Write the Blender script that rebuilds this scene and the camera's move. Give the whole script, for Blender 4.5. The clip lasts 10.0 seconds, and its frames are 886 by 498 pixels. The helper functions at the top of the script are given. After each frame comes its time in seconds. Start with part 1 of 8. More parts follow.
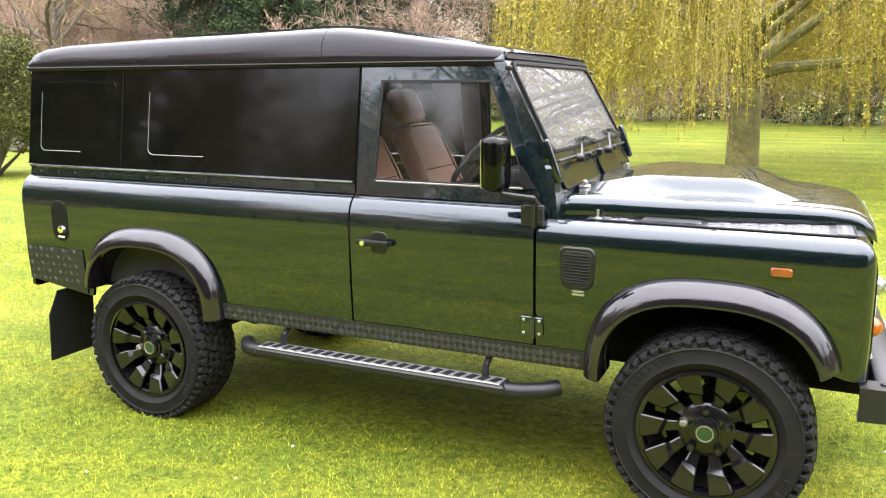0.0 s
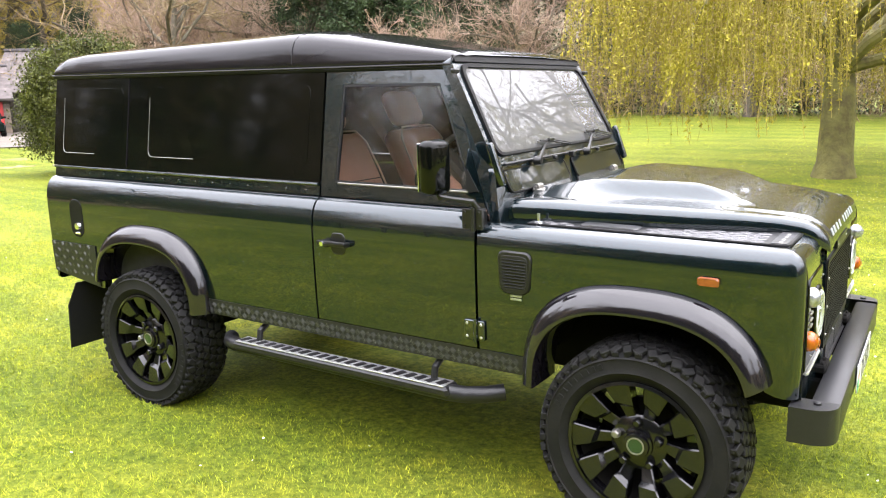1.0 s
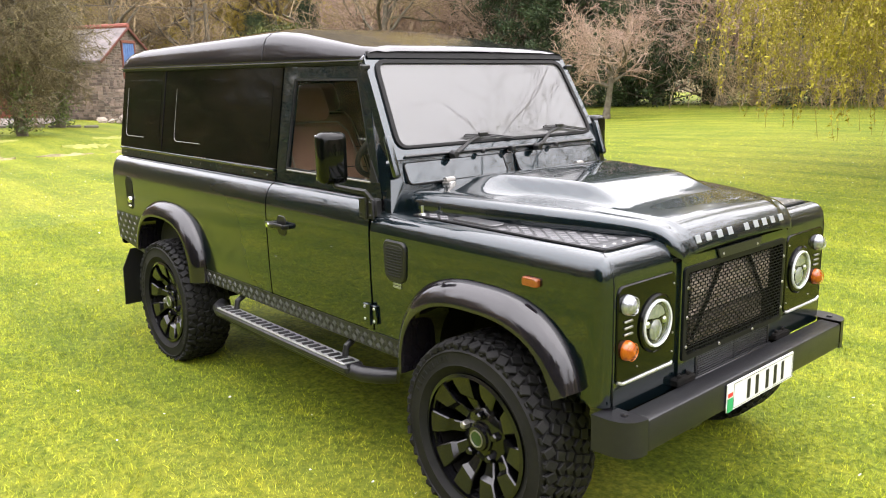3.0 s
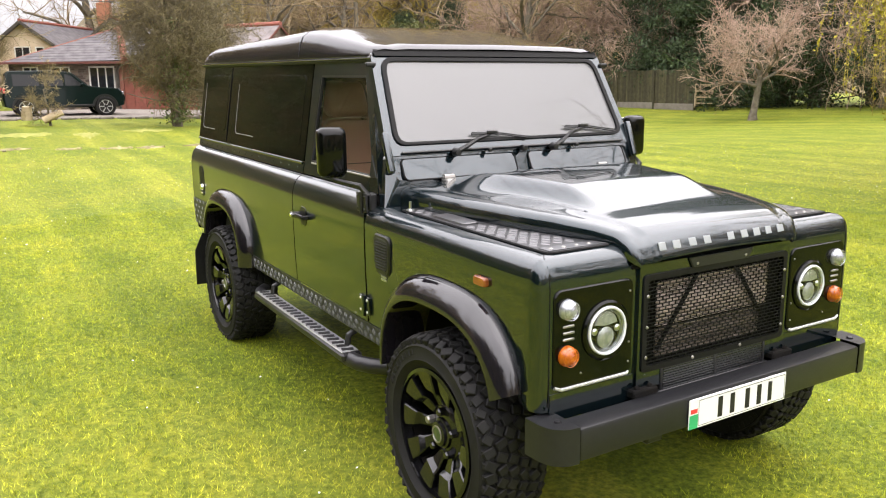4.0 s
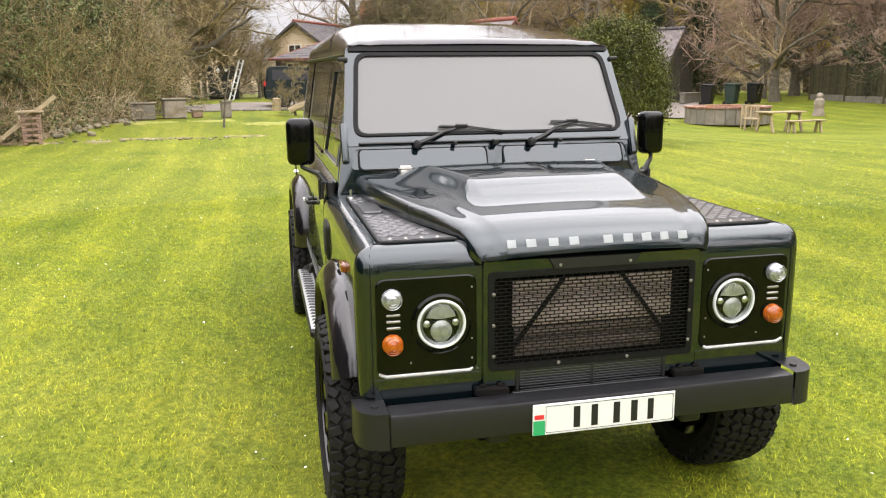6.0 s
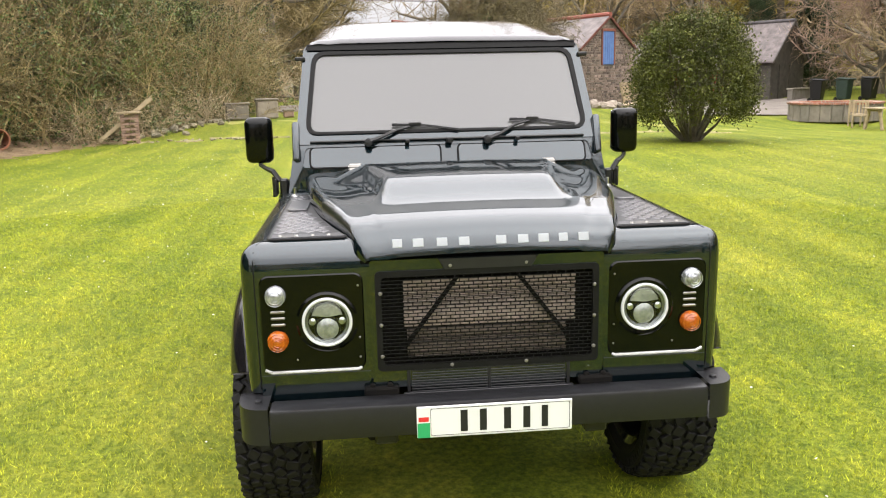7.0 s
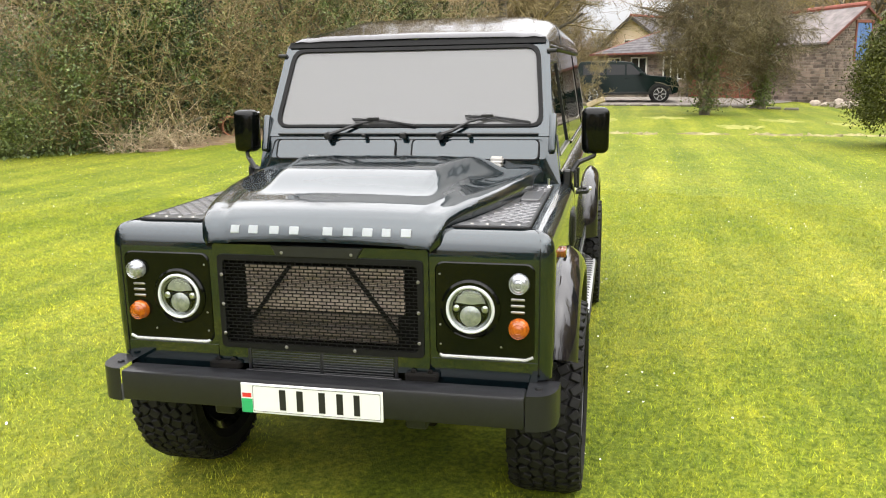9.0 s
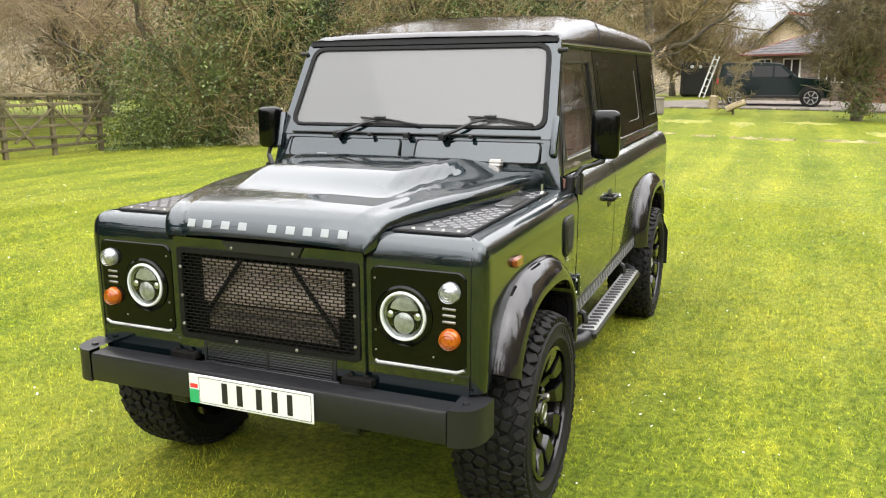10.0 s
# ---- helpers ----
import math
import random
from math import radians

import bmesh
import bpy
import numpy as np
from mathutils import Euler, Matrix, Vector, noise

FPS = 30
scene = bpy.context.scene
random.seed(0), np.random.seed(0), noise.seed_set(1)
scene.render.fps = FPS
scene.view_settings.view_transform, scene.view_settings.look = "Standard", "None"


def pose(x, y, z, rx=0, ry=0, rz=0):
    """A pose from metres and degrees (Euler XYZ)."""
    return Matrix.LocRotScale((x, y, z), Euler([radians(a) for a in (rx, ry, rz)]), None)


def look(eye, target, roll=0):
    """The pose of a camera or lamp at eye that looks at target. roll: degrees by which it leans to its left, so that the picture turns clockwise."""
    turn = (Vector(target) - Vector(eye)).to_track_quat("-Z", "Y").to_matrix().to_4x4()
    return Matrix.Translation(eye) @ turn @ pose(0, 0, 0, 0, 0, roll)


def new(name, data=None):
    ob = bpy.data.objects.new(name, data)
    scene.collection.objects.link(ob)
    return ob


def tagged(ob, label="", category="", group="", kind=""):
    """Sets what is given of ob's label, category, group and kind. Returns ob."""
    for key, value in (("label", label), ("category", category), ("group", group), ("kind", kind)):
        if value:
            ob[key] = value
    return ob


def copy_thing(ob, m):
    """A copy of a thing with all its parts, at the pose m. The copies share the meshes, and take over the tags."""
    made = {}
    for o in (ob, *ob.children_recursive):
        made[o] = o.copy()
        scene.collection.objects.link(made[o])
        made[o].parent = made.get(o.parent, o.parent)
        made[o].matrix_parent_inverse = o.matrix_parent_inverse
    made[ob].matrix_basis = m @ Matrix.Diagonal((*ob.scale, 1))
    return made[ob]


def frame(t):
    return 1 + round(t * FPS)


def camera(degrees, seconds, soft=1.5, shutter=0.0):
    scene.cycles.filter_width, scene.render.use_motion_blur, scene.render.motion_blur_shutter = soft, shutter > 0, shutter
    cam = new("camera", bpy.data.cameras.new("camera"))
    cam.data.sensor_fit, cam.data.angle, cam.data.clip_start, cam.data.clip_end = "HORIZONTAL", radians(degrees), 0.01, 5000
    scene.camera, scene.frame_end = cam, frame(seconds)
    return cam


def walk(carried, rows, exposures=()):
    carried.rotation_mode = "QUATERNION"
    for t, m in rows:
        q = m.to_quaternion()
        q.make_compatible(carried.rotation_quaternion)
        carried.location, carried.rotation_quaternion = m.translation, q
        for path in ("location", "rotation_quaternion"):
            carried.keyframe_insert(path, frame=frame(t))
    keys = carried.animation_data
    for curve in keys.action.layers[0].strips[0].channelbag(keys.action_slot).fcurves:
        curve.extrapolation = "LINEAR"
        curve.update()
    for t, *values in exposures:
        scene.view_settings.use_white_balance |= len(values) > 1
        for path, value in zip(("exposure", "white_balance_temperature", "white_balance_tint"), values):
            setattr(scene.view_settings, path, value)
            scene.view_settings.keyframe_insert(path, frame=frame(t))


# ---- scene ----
cam = camera(58.4, 10.0, 1.1)
PATH = [
    (0, (0.276, -3.871, 1.682), (-0.538, -2.084, 1.301), -0.9),
    (0.5, (0.592, -3.715, 1.679), (-0.342, -1.99, 1.289), -1.6),
    (1, (0.899, -3.562, 1.698), (-0.161, -1.91, 1.314), -1.6),
    (1.5, (1.229, -3.429, 1.702), (0.058, -1.858, 1.305), -1.6),
    (2, (1.47, -3.231, 1.688), (0.192, -1.747, 1.283), -1.7),
    (2.5, (1.708, -3.028, 1.708), (0.339, -1.626, 1.307), -1.8),
    (2.7, (1.837, -2.946, 1.706), (0.434, -1.579, 1.304), -1.6),
    (3.8, (2.342, -2.406, 1.689), (0.703, -1.332, 1.288), -0.8),
    (4, (2.426, -2.304, 1.692), (0.748, -1.292, 1.289), -0.7),
    (4.5, (2.658, -2.043, 1.688), (0.897, -1.187, 1.279), -0.4),
    (5, (2.78, -1.737, 1.667), (0.957, -1.023, 1.26), -0.5),
    (5.2, (2.814, -1.614, 1.68), (0.97, -0.957, 1.274), -0.6),
    (6.3, (3.08, -0.884, 1.671), (1.156, -0.52, 1.261), -0.8),
    (6.5, (3.103, -0.734, 1.656), (1.171, -0.416, 1.248), -1.0),
    (7, (3.108, -0.384, 1.661), (1.159, -0.206, 1.252), -1.3),
    (7.5, (3.168, -0.027, 1.66), (1.213, -0.01, 1.236), -1.0),
    (8, (3.186, 0.294, 1.657), (1.236, 0.179, 1.227), -0.6),
    (8.5, (3.12, 0.64, 1.648), (1.18, 0.394, 1.232), -0.7),
    (9, (3.09, 1.009, 1.644), (1.178, 0.589, 1.234), -0.8),
    (9.5, (3.004, 1.341, 1.648), (1.137, 0.753, 1.238), -0.2),
    (10, (2.805, 1.631, 1.64), (0.999, 0.873, 1.231), -0.1),
]
walk(cam, [(t, look(eye, target, roll)) for t, eye, target, roll in PATH], [(0, 1.70, 6250, 16), (1, 1.54, 6280, 16), (2, 1.32, 6380, 16), (4, 1.02, 6600, 16), (6.5, 0.82, 6650, 14), (10, 0.93, 6600, 10)])

# ---- light ----
world = bpy.data.worlds.new("overcast_sky")
scene.world = world
world.use_nodes = True
wn, wl = world.node_tree.nodes, world.node_tree.links
sky = wn.new("ShaderNodeTexSky")
sky.sky_type, sky.sun_disc = "NISHITA", False
sky.sun_elevation, sky.sun_rotation = radians(58), radians(35)
sky.air_density, sky.dust_density, sky.ozone_density = 1.0, 4.0, 1.0
grey = wn.new("ShaderNodeHueSaturation")
grey.inputs["Saturation"].default_value = 0.22
wl.new(sky.outputs[0], grey.inputs["Color"])
veil = wn.new("ShaderNodeMix")
veil.data_type = "RGBA"
veil.inputs["Factor"].default_value = 0.80
# an overcast sky is about three times as bright overhead as at the horizon
where, rise, dome = wn.new("ShaderNodeTexCoord"), wn.new("ShaderNodeSeparateXYZ"), wn.new("ShaderNodeValToRGB")
wl.new(where.outputs["Generated"], rise.inputs[0])
wl.new(rise.outputs["Z"], dome.inputs["Fac"])
dome.color_ramp.elements[0].color, dome.color_ramp.elements[1].color = (0.13, 0.134, 0.142, 1), (1.0, 1.0, 1.02, 1)
dome.color_ramp.elements[1].position = 0.8
for height, tone in ((0.1, 0.20), (0.2, 0.54)):
    dome.color_ramp.elements.new(height).color = (tone, tone * 1.01, tone * 1.04, 1)
gain = wn.new("ShaderNodeVectorMath")
gain.operation = "SCALE"
gain.inputs["Scale"].default_value = 21.0
# soft unevenness of the cloud layer
cloud, cloud_tone, clouded = wn.new("ShaderNodeTexNoise"), wn.new("ShaderNodeMapRange"), wn.new("ShaderNodeVectorMath")
cloud.inputs["Scale"].default_value, cloud.inputs["Detail"].default_value, cloud.inputs["Roughness"].default_value = 2.6, 5, 0.5
wl.new(where.outputs["Generated"], cloud.inputs["Vector"])
cloud_tone.inputs["From Min"].default_value, cloud_tone.inputs["From Max"].default_value = 0.3, 0.7
cloud_tone.inputs["To Min"].default_value, cloud_tone.inputs["To Max"].default_value = 0.92, 1.08
wl.new(cloud.outputs["Fac"], cloud_tone.inputs["Value"])
clouded.operation = "SCALE"
wl.new(dome.outputs["Color"], clouded.inputs[0])
wl.new(cloud_tone.outputs[0], clouded.inputs["Scale"])
wl.new(clouded.outputs[0], gain.inputs[0])
wl.new(gain.outputs[0], veil.inputs["B"])
wl.new(grey.outputs[0], veil.inputs["A"])
wl.new(veil.outputs["Result"], wn["Background"].inputs[0])
wn["Background"].inputs[1].default_value = 0.13
sun_data = bpy.data.lights.new("sun", "SUN")
sun_data.energy, sun_data.angle, sun_data.color = 0.8, radians(110), (1.0, 0.96, 0.9)
sun_dir = Vector((math.sin(radians(35)) * math.cos(radians(58)), math.cos(radians(35)) * math.cos(radians(58)), math.sin(radians(58))))
new("sun", sun_data).matrix_world = look(sun_dir * 50, (0, 0, 0))


# ---- materials ----
def mat(name, color, rough=0.5, metal=0.0, coat=0.0, vary=None, bump=None, island=0.0, spec=0.5, sheen=0.0, emit=None, obj=0.0):
    """A node material. vary: (scale, second colour, detail); bump: (scale, strength, depth in metres); island/obj: brightness spread per piece."""
    m = bpy.data.materials.new(name)
    m.use_nodes = True
    n, l = m.node_tree.nodes, m.node_tree.links
    b = n["Principled BSDF"]
    b.inputs["Base Color"].default_value = (*color, 1)
    b.inputs["Roughness"].default_value = rough
    b.inputs["Metallic"].default_value = metal
    b.inputs["Coat Weight"].default_value = coat
    b.inputs["Coat Roughness"].default_value = 0.04
    b.inputs["Specular IOR Level"].default_value = spec
    if emit:
        b.inputs["Emission Color"].default_value = (*emit[0], 1)
        b.inputs["Emission Strength"].default_value = emit[1]
    out = None
    pos = n.new("ShaderNodeNewGeometry")
    if vary:
        t = n.new("ShaderNodeTexNoise")
        t.inputs["Scale"].default_value = vary[0]
        t.inputs["Detail"].default_value = vary[2] if len(vary) > 2 else 6
        t.inputs["Roughness"].default_value = 0.65
        l.new(pos.outputs["Position"], t.inputs["Vector"])
        r = n.new("ShaderNodeValToRGB")
        r.color_ramp.elements[0].position, r.color_ramp.elements[1].position = 0.36, 0.66
        r.color_ramp.elements[0].color, r.color_ramp.elements[1].color = (*color, 1), (*vary[1], 1)
        l.new(t.outputs["Fac"], r.inputs["Fac"])
        out = r.outputs["Color"]
    if island or obj:
        h = n.new("ShaderNodeHueSaturation")
        mr = n.new("ShaderNodeMapRange")
        s = island or obj
        mr.inputs["To Min"].default_value, mr.inputs["To Max"].default_value = 1 - s, 1 + s
        if island:
            l.new(pos.outputs["Random Per Island"], mr.inputs["Value"])
        else:
            l.new(n.new("ShaderNodeObjectInfo").outputs["Random"], mr.inputs["Value"])
        l.new(mr.outputs[0], h.inputs["Value"])
        if out:
            l.new(out, h.inputs["Color"])
        else:
            h.inputs["Color"].default_value = (*color, 1)
        out = h.outputs["Color"]
    if out:
        l.new(out, b.inputs["Base Color"])
    if bump:
        t = n.new("ShaderNodeTexNoise")
        t.inputs["Scale"].default_value = bump[0]
        t.inputs["Detail"].default_value = 5
        l.new(pos.outputs["Position"], t.inputs["Vector"])
        bp = n.new("ShaderNodeBump")
        bp.inputs["Strength"].default_value = bump[1]
        bp.inputs["Distance"].default_value = bump[2] if len(bump) > 2 else 0.01
        l.new(t.outputs["Fac"], bp.inputs["Height"])
        l.new(bp.outputs[0], b.inputs["Normal"])
    return m


def glass_mat(name, tint, dark, f0=0.055, film=0.0):
    """Window glass: a clear sheet with a mirror sheen that grows at flat angles; dark is how much light its tint keeps
    back, film the share of a pale diffuse layer that stands in for milky sky reflection.
    """
    m = bpy.data.materials.new(name)
    m.use_nodes = True
    n, l = m.node_tree.nodes, m.node_tree.links
    n.remove(n["Principled BSDF"])
    tr, gl, mx, lw = n.new("ShaderNodeBsdfTransparent"), n.new("ShaderNodeBsdfGlossy"), n.new("ShaderNodeMixShader"), n.new("ShaderNodeLayerWeight")
    tr.inputs[0].default_value = (*[c * (1 - dark) for c in tint], 1)
    gl.inputs["Roughness"].default_value = 0.01
    lw.inputs["Blend"].default_value = 0.5
    pw, ml = n.new("ShaderNodeMath"), n.new("ShaderNodeMath")
    pw.operation, ml.operation = "POWER", "MULTIPLY_ADD"
    pw.inputs[1].default_value = 4.0
    ml.inputs[1].default_value, ml.inputs[2].default_value = 1 - f0, f0
    l.new(lw.outputs["Facing"], pw.inputs[0])
    l.new(pw.outputs[0], ml.inputs[0])
    l.new(ml.outputs[0], mx.inputs[0])
    l.new(tr.outputs[0], mx.inputs[1])
    l.new(gl.outputs[0], mx.inputs[2])
    if film:
        # milky sky reflection as an even grey layer, which also steadies render noise
        haze, over = n.new("ShaderNodeBsdfDiffuse"), n.new("ShaderNodeMixShader")
        haze.inputs["Color"].default_value = (0.5, 0.5, 0.5, 1)
        over.inputs[0].default_value = film
        l.new(mx.outputs[0], over.inputs[1])
        l.new(haze.outputs[0], over.inputs[2])
        mx = over
    l.new(mx.outputs[0], n["Material Output"].inputs[0])
    return m


PAINT = mat("green_paint", (0.0078, 0.0170, 0.0215), 0.32, 0.8, 1.0, vary=(3.0, (0.0092, 0.0195, 0.0245)), spec=0.0)
PAINT.node_tree.nodes["Principled BSDF"].inputs["Coat Roughness"].default_value = 0.025
PAINT.node_tree.nodes["Principled BSDF"].inputs["Coat IOR"].default_value = 1.74
ROOFBLACK = mat("black_roof_paint", (0.010, 0.009, 0.011), 0.08, 0.0, 0.0, vary=(2.0, (0.013, 0.011, 0.014)), bump=(5.0, 0.05, 0.02), spec=0.5)
ROOFBLACK.node_tree.nodes["Principled BSDF"].inputs["IOR"].default_value = 1.37
GLOSSBLACK = mat("gloss_black", (0.002, 0.0025, 0.002), 0.06, 0.0, 0.0, spec=0.26)
ARCHBLACK = mat("gloss_black_arch", (0.007, 0.006, 0.008), 0.06, 0.0, 0.0, vary=(3.0, (0.009, 0.008, 0.010)), spec=0.8)
SATIN = mat("satin_black_powder_coat", (0.013, 0.013, 0.0145), 0.36, 0.0, 0.0, vary=(40.0, (0.010, 0.010, 0.0115)), bump=(300.0, 0.15, 0.002), spec=0.42)
PLASTIC = mat("black_plastic", (0.006, 0.006, 0.006), 0.4, bump=(200.0, 0.1, 0.002))
RUBBER = mat("tyre_rubber", (0.0075, 0.0075, 0.0078), 0.66, vary=(14.0, (0.013, 0.0125, 0.012)), bump=(90.0, 0.25, 0.003), spec=0.22)
DARK = mat("underbody_black", (0.004, 0.004, 0.004), 0.9, vary=(6.0, (0.008, 0.007, 0.006)), spec=0.12)
RIMBLACK = mat("gloss_black_alloy", (0.005, 0.005, 0.006), 0.16, 0.0, 0.25, spec=0.5)
STEEL = mat("bright_steel", (0.62, 0.62, 0.62), 0.28, 1.0, vary=(30.0, (0.5, 0.5, 0.5)))
ALU = mat("brushed_aluminium", (0.50, 0.51, 0.50), 0.38, 0.75, vary=(60.0, (0.60, 0.60, 0.60)))
DULLSTEEL = mat("dull_zinc", (0.30, 0.29, 0.27), 0.4, 0.8)
SEALRUBBER = mat("matt_rubber_seal", (0.006, 0.006, 0.006), 0.5, vary=(30.0, (0.009, 0.009, 0.009)), spec=0.15)
SILVER = mat("silver_letter_paint", (0.30, 0.32, 0.33), 0.4, 0.3)
CHROME = mat("chrome", (0.85, 0.85, 0.86), 0.08, 1.0)
WHITERING = mat("white_lamp_ring", (0.60, 0.62, 0.63), 0.25, 0.0, 0.3)
LAMPBOWL = mat("grey_lamp_bowl", (0.20, 0.205, 0.21), 0.22, 0.55, 0.6, vary=(50.0, (0.11, 0.115, 0.12)))
LAMPLENS = mat("projector_lens", (0.36, 0.365, 0.345), 0.10, 0.3, 1.0, vary=(45.0, (0.20, 0.205, 0.20)))
LENS = mat("clear_lamp_lens", (0.55, 0.57, 0.60), 0.12, 0.6, 1.0, vary=(70.0, (0.25, 0.26, 0.28)))
ORANGE = mat("amber_lens", (0.50, 0.125, 0.008), 0.18, 0.0, 0.6, vary=(60.0, (0.30, 0.055, 0.005)))
DULLAMBER = mat("dull_amber_lens", (0.25, 0.066, 0.014), 0.2, 0.0, 0.7, vary=(60.0, (0.17, 0.04, 0.010)))
CHEQUER = mat("black_chequer_plate", (0.010, 0.010, 0.011), 0.42, 0.0, 0.0, vary=(20.0, (0.016, 0.016, 0.017)), spec=0.5)
# lugs far paler than their plate: the highlights on them are in the colour
CHEQUERLUG = mat("chequer_plate_lug", (0.050, 0.051, 0.052), 0.30, 0.0, 0.3, spec=0.7)
# paler copies of the chequer plate: sky sheen on the wing tops as colour
SHEENPLATE = mat("sheen_chequer_plate", (0.045, 0.045, 0.048), 0.30, 0.0, 0.3, vary=(16.0, (0.075, 0.075, 0.078)), spec=0.8)
SHEENLUG = mat("sheen_chequer_lug", (0.085, 0.083, 0.088), 0.30, 0.2, 0.4, vary=(22.0, (0.12, 0.118, 0.124)), spec=0.9)
LEATHER = mat("tan_leather", (0.56, 0.27, 0.20), 0.5, vary=(8.0, (0.62, 0.32, 0.24)), bump=(120.0, 0.25, 0.003))
PIPING = mat("pale_piping", (0.62, 0.45, 0.36), 0.5)
CLOTH = mat("dark_interior_trim", (0.02, 0.02, 0.02), 0.7, vary=(30.0, (0.03, 0.03, 0.03)))
PLATE = mat("number_plate_white", (0.70, 0.71, 0.70), 0.35, 0.0, 0.3)
INK = mat("black_ink", (0.01, 0.01, 0.01), 0.5)
RED = mat("red_paint", (0.6, 0.03, 0.03), 0.4)
GREEN = mat("green_flag", (0.02, 0.34, 0.12), 0.4)
BADGE = mat("green_badge", (0.012, 0.045, 0.02), 0.3, 0.3, 1.0)
RADIATOR = mat("radiator_core", (0.50, 0.41, 0.365), 0.5, 0.3, vary=(50.0, (0.26, 0.21, 0.185)))
RADDARK = mat("intercooler_core", (0.22, 0.175, 0.155), 0.5, 0.3, vary=(50.0, (0.10, 0.08, 0.07)))
GLASS = glass_mat("window_glass", (0.95, 0.98, 0.96), 0.02, 0.04)
SCREEN = glass_mat("windscreen_glass", (0.85, 0.9, 0.88), 0.84, 0.10, 0.17)


def ground_material(name, island=False):
    """Mown grass: broad patches, mowing stripes, fine tufts, and for blades a spread from blade to blade."""
    m = bpy.data.materials.new(name)
    m.use_nodes = True
    n, l = m.node_tree.nodes, m.node_tree.links
    b = n["Principled BSDF"]
    b.inputs["Roughness"].default_value = 0.85
    b.inputs["Specular IOR Level"].default_value = 0.2
    geo = n.new("ShaderNodeNewGeometry")

    def noise_tex(scale, detail=4, rough=0.6):
        t = n.new("ShaderNodeTexNoise")
        t.inputs["Scale"].default_value, t.inputs["Detail"].default_value, t.inputs["Roughness"].default_value = scale, detail, rough
        l.new(geo.outputs["Position"], t.inputs["Vector"])
        return t.outputs["Fac"]

    def ramp(fac, stops):
        r = n.new("ShaderNodeValToRGB")
        e = r.color_ramp.elements
        while len(e) < len(stops):
            e.new(0.5)
        for k, (p, c) in enumerate(stops):
            e[k].position, e[k].color = p, (*c, 1)
        l.new(fac, r.inputs["Fac"])
        return r.outputs["Color"]

    def mix(fac, a, c, kind="MIX"):
        x = n.new("ShaderNodeMix")
        x.data_type, x.blend_type = "RGBA", kind
        if isinstance(fac, float):
            x.inputs["Factor"].default_value = fac
        else:
            l.new(fac, x.inputs["Factor"])
        l.new(a, x.inputs["A"])
        l.new(c, x.inputs["B"])
        return x.outputs["Result"]

    big = ramp(noise_tex(0.7, 5), [(0.30, (0.192, 0.236, 0.018)), (0.5, (0.250, 0.284, 0.025)), (0.70, (0.325, 0.338, 0.036))])
    fine = ramp(noise_tex(38.0, 6, 0.75), [(0.3, (0.42, 0.50, 0.36)), (0.55, (1.0, 1.0, 1.0)), (0.75, (1.5, 1.4, 1.35))])
    col = mix(1.0, big, fine, "MULTIPLY")
    wave = n.new("ShaderNodeTexWave")
    wave.bands_direction = "Y"
    wave.inputs["Scale"].default_value, wave.inputs["Distortion"].default_value, wave.inputs["Detail Scale"].default_value = 0.27, 0.5, 0.4
    l.new(geo.outputs["Position"], wave.inputs["Vector"])
    stripe = ramp(wave.outputs["Fac"], [(0.25, (0.88, 0.91, 0.86)), (0.75, (1.09, 1.07, 1.02))])
    col = mix(1.0, col, stripe, "MULTIPLY")
    patch = ramp(noise_tex(0.23, 3), [(0.45, (0, 0, 0)), (0.62, (0.36, 0.36, 0.36))])
    straw = n.new("ShaderNodeRGB")
    straw.outputs[0].default_value = (0.34, 0.325, 0.048, 1)
    bw = n.new("ShaderNodeRGBToBW")
    l.new(patch, bw.inputs[0])
    col = mix(bw.outputs[0], col, straw.outputs[0])
    clump = ramp(noise_tex(5.0, 5, 0.7), [(0.34, (0.80, 0.88, 0.90)), (0.48, (0.98, 1.0, 1.0)), (0.66, (1.12, 1.08, 0.92))])
    tuft = ramp(noise_tex(19.0, 3, 0.6), [(0.34, (0.68, 0.75, 0.64)), (0.52, (1.0, 1.0, 1.0)), (0.70, (1.28, 1.23, 1.18))])
    clump = mix(1.0, clump, tuft, "MULTIPLY")
    col = mix(1.0, col, clump, "MULTIPLY")
    # pale streaks of clippings left along the mower's path
    lay = n.new("ShaderNodeMapping")
    lay.inputs["Scale"].default_value = (0.16, 2.3, 1.0)
    l.new(geo.outputs["Position"], lay.inputs["Vector"])
    swath = n.new("ShaderNodeTexNoise")
    swath.inputs["Scale"].default_value, swath.inputs["Detail"].default_value, swath.inputs["Roughness"].default_value = 1.0, 6, 0.7
    l.new(lay.outputs[0], swath.inputs["Vector"])
    col = mix(1.0, col, ramp(swath.outputs["Fac"], [(0.40, (0.86, 0.90, 0.84)), (0.52, (1.0, 1.0, 1.0)), (0.68, (1.24, 1.18, 1.55))]), "MULTIPLY")
    if island:
        tone = ramp(geo.outputs["Random Per Island"], [(0.0, (0.66, 0.74, 0.50)), (0.5, (1.30, 1.29, 1.00)), (1.0, (2.0, 1.90, 1.45))])
        col = mix(1.0, col, tone, "MULTIPLY")
    else:
        thatch = n.new("ShaderNodeRGB")
        thatch.outputs[0].default_value = (0.63, 0.65, 0.55, 1)
        col = mix(1.0, col, thatch.outputs[0], "MULTIPLY")
    l.new(col, b.inputs["Base Color"])
    bp = n.new("ShaderNodeBump")
    bp.inputs["Strength"].default_value, bp.inputs["Distance"].default_value = 0.6, 0.02
    l.new(noise_tex(60.0, 5, 0.7), bp.inputs["Height"])
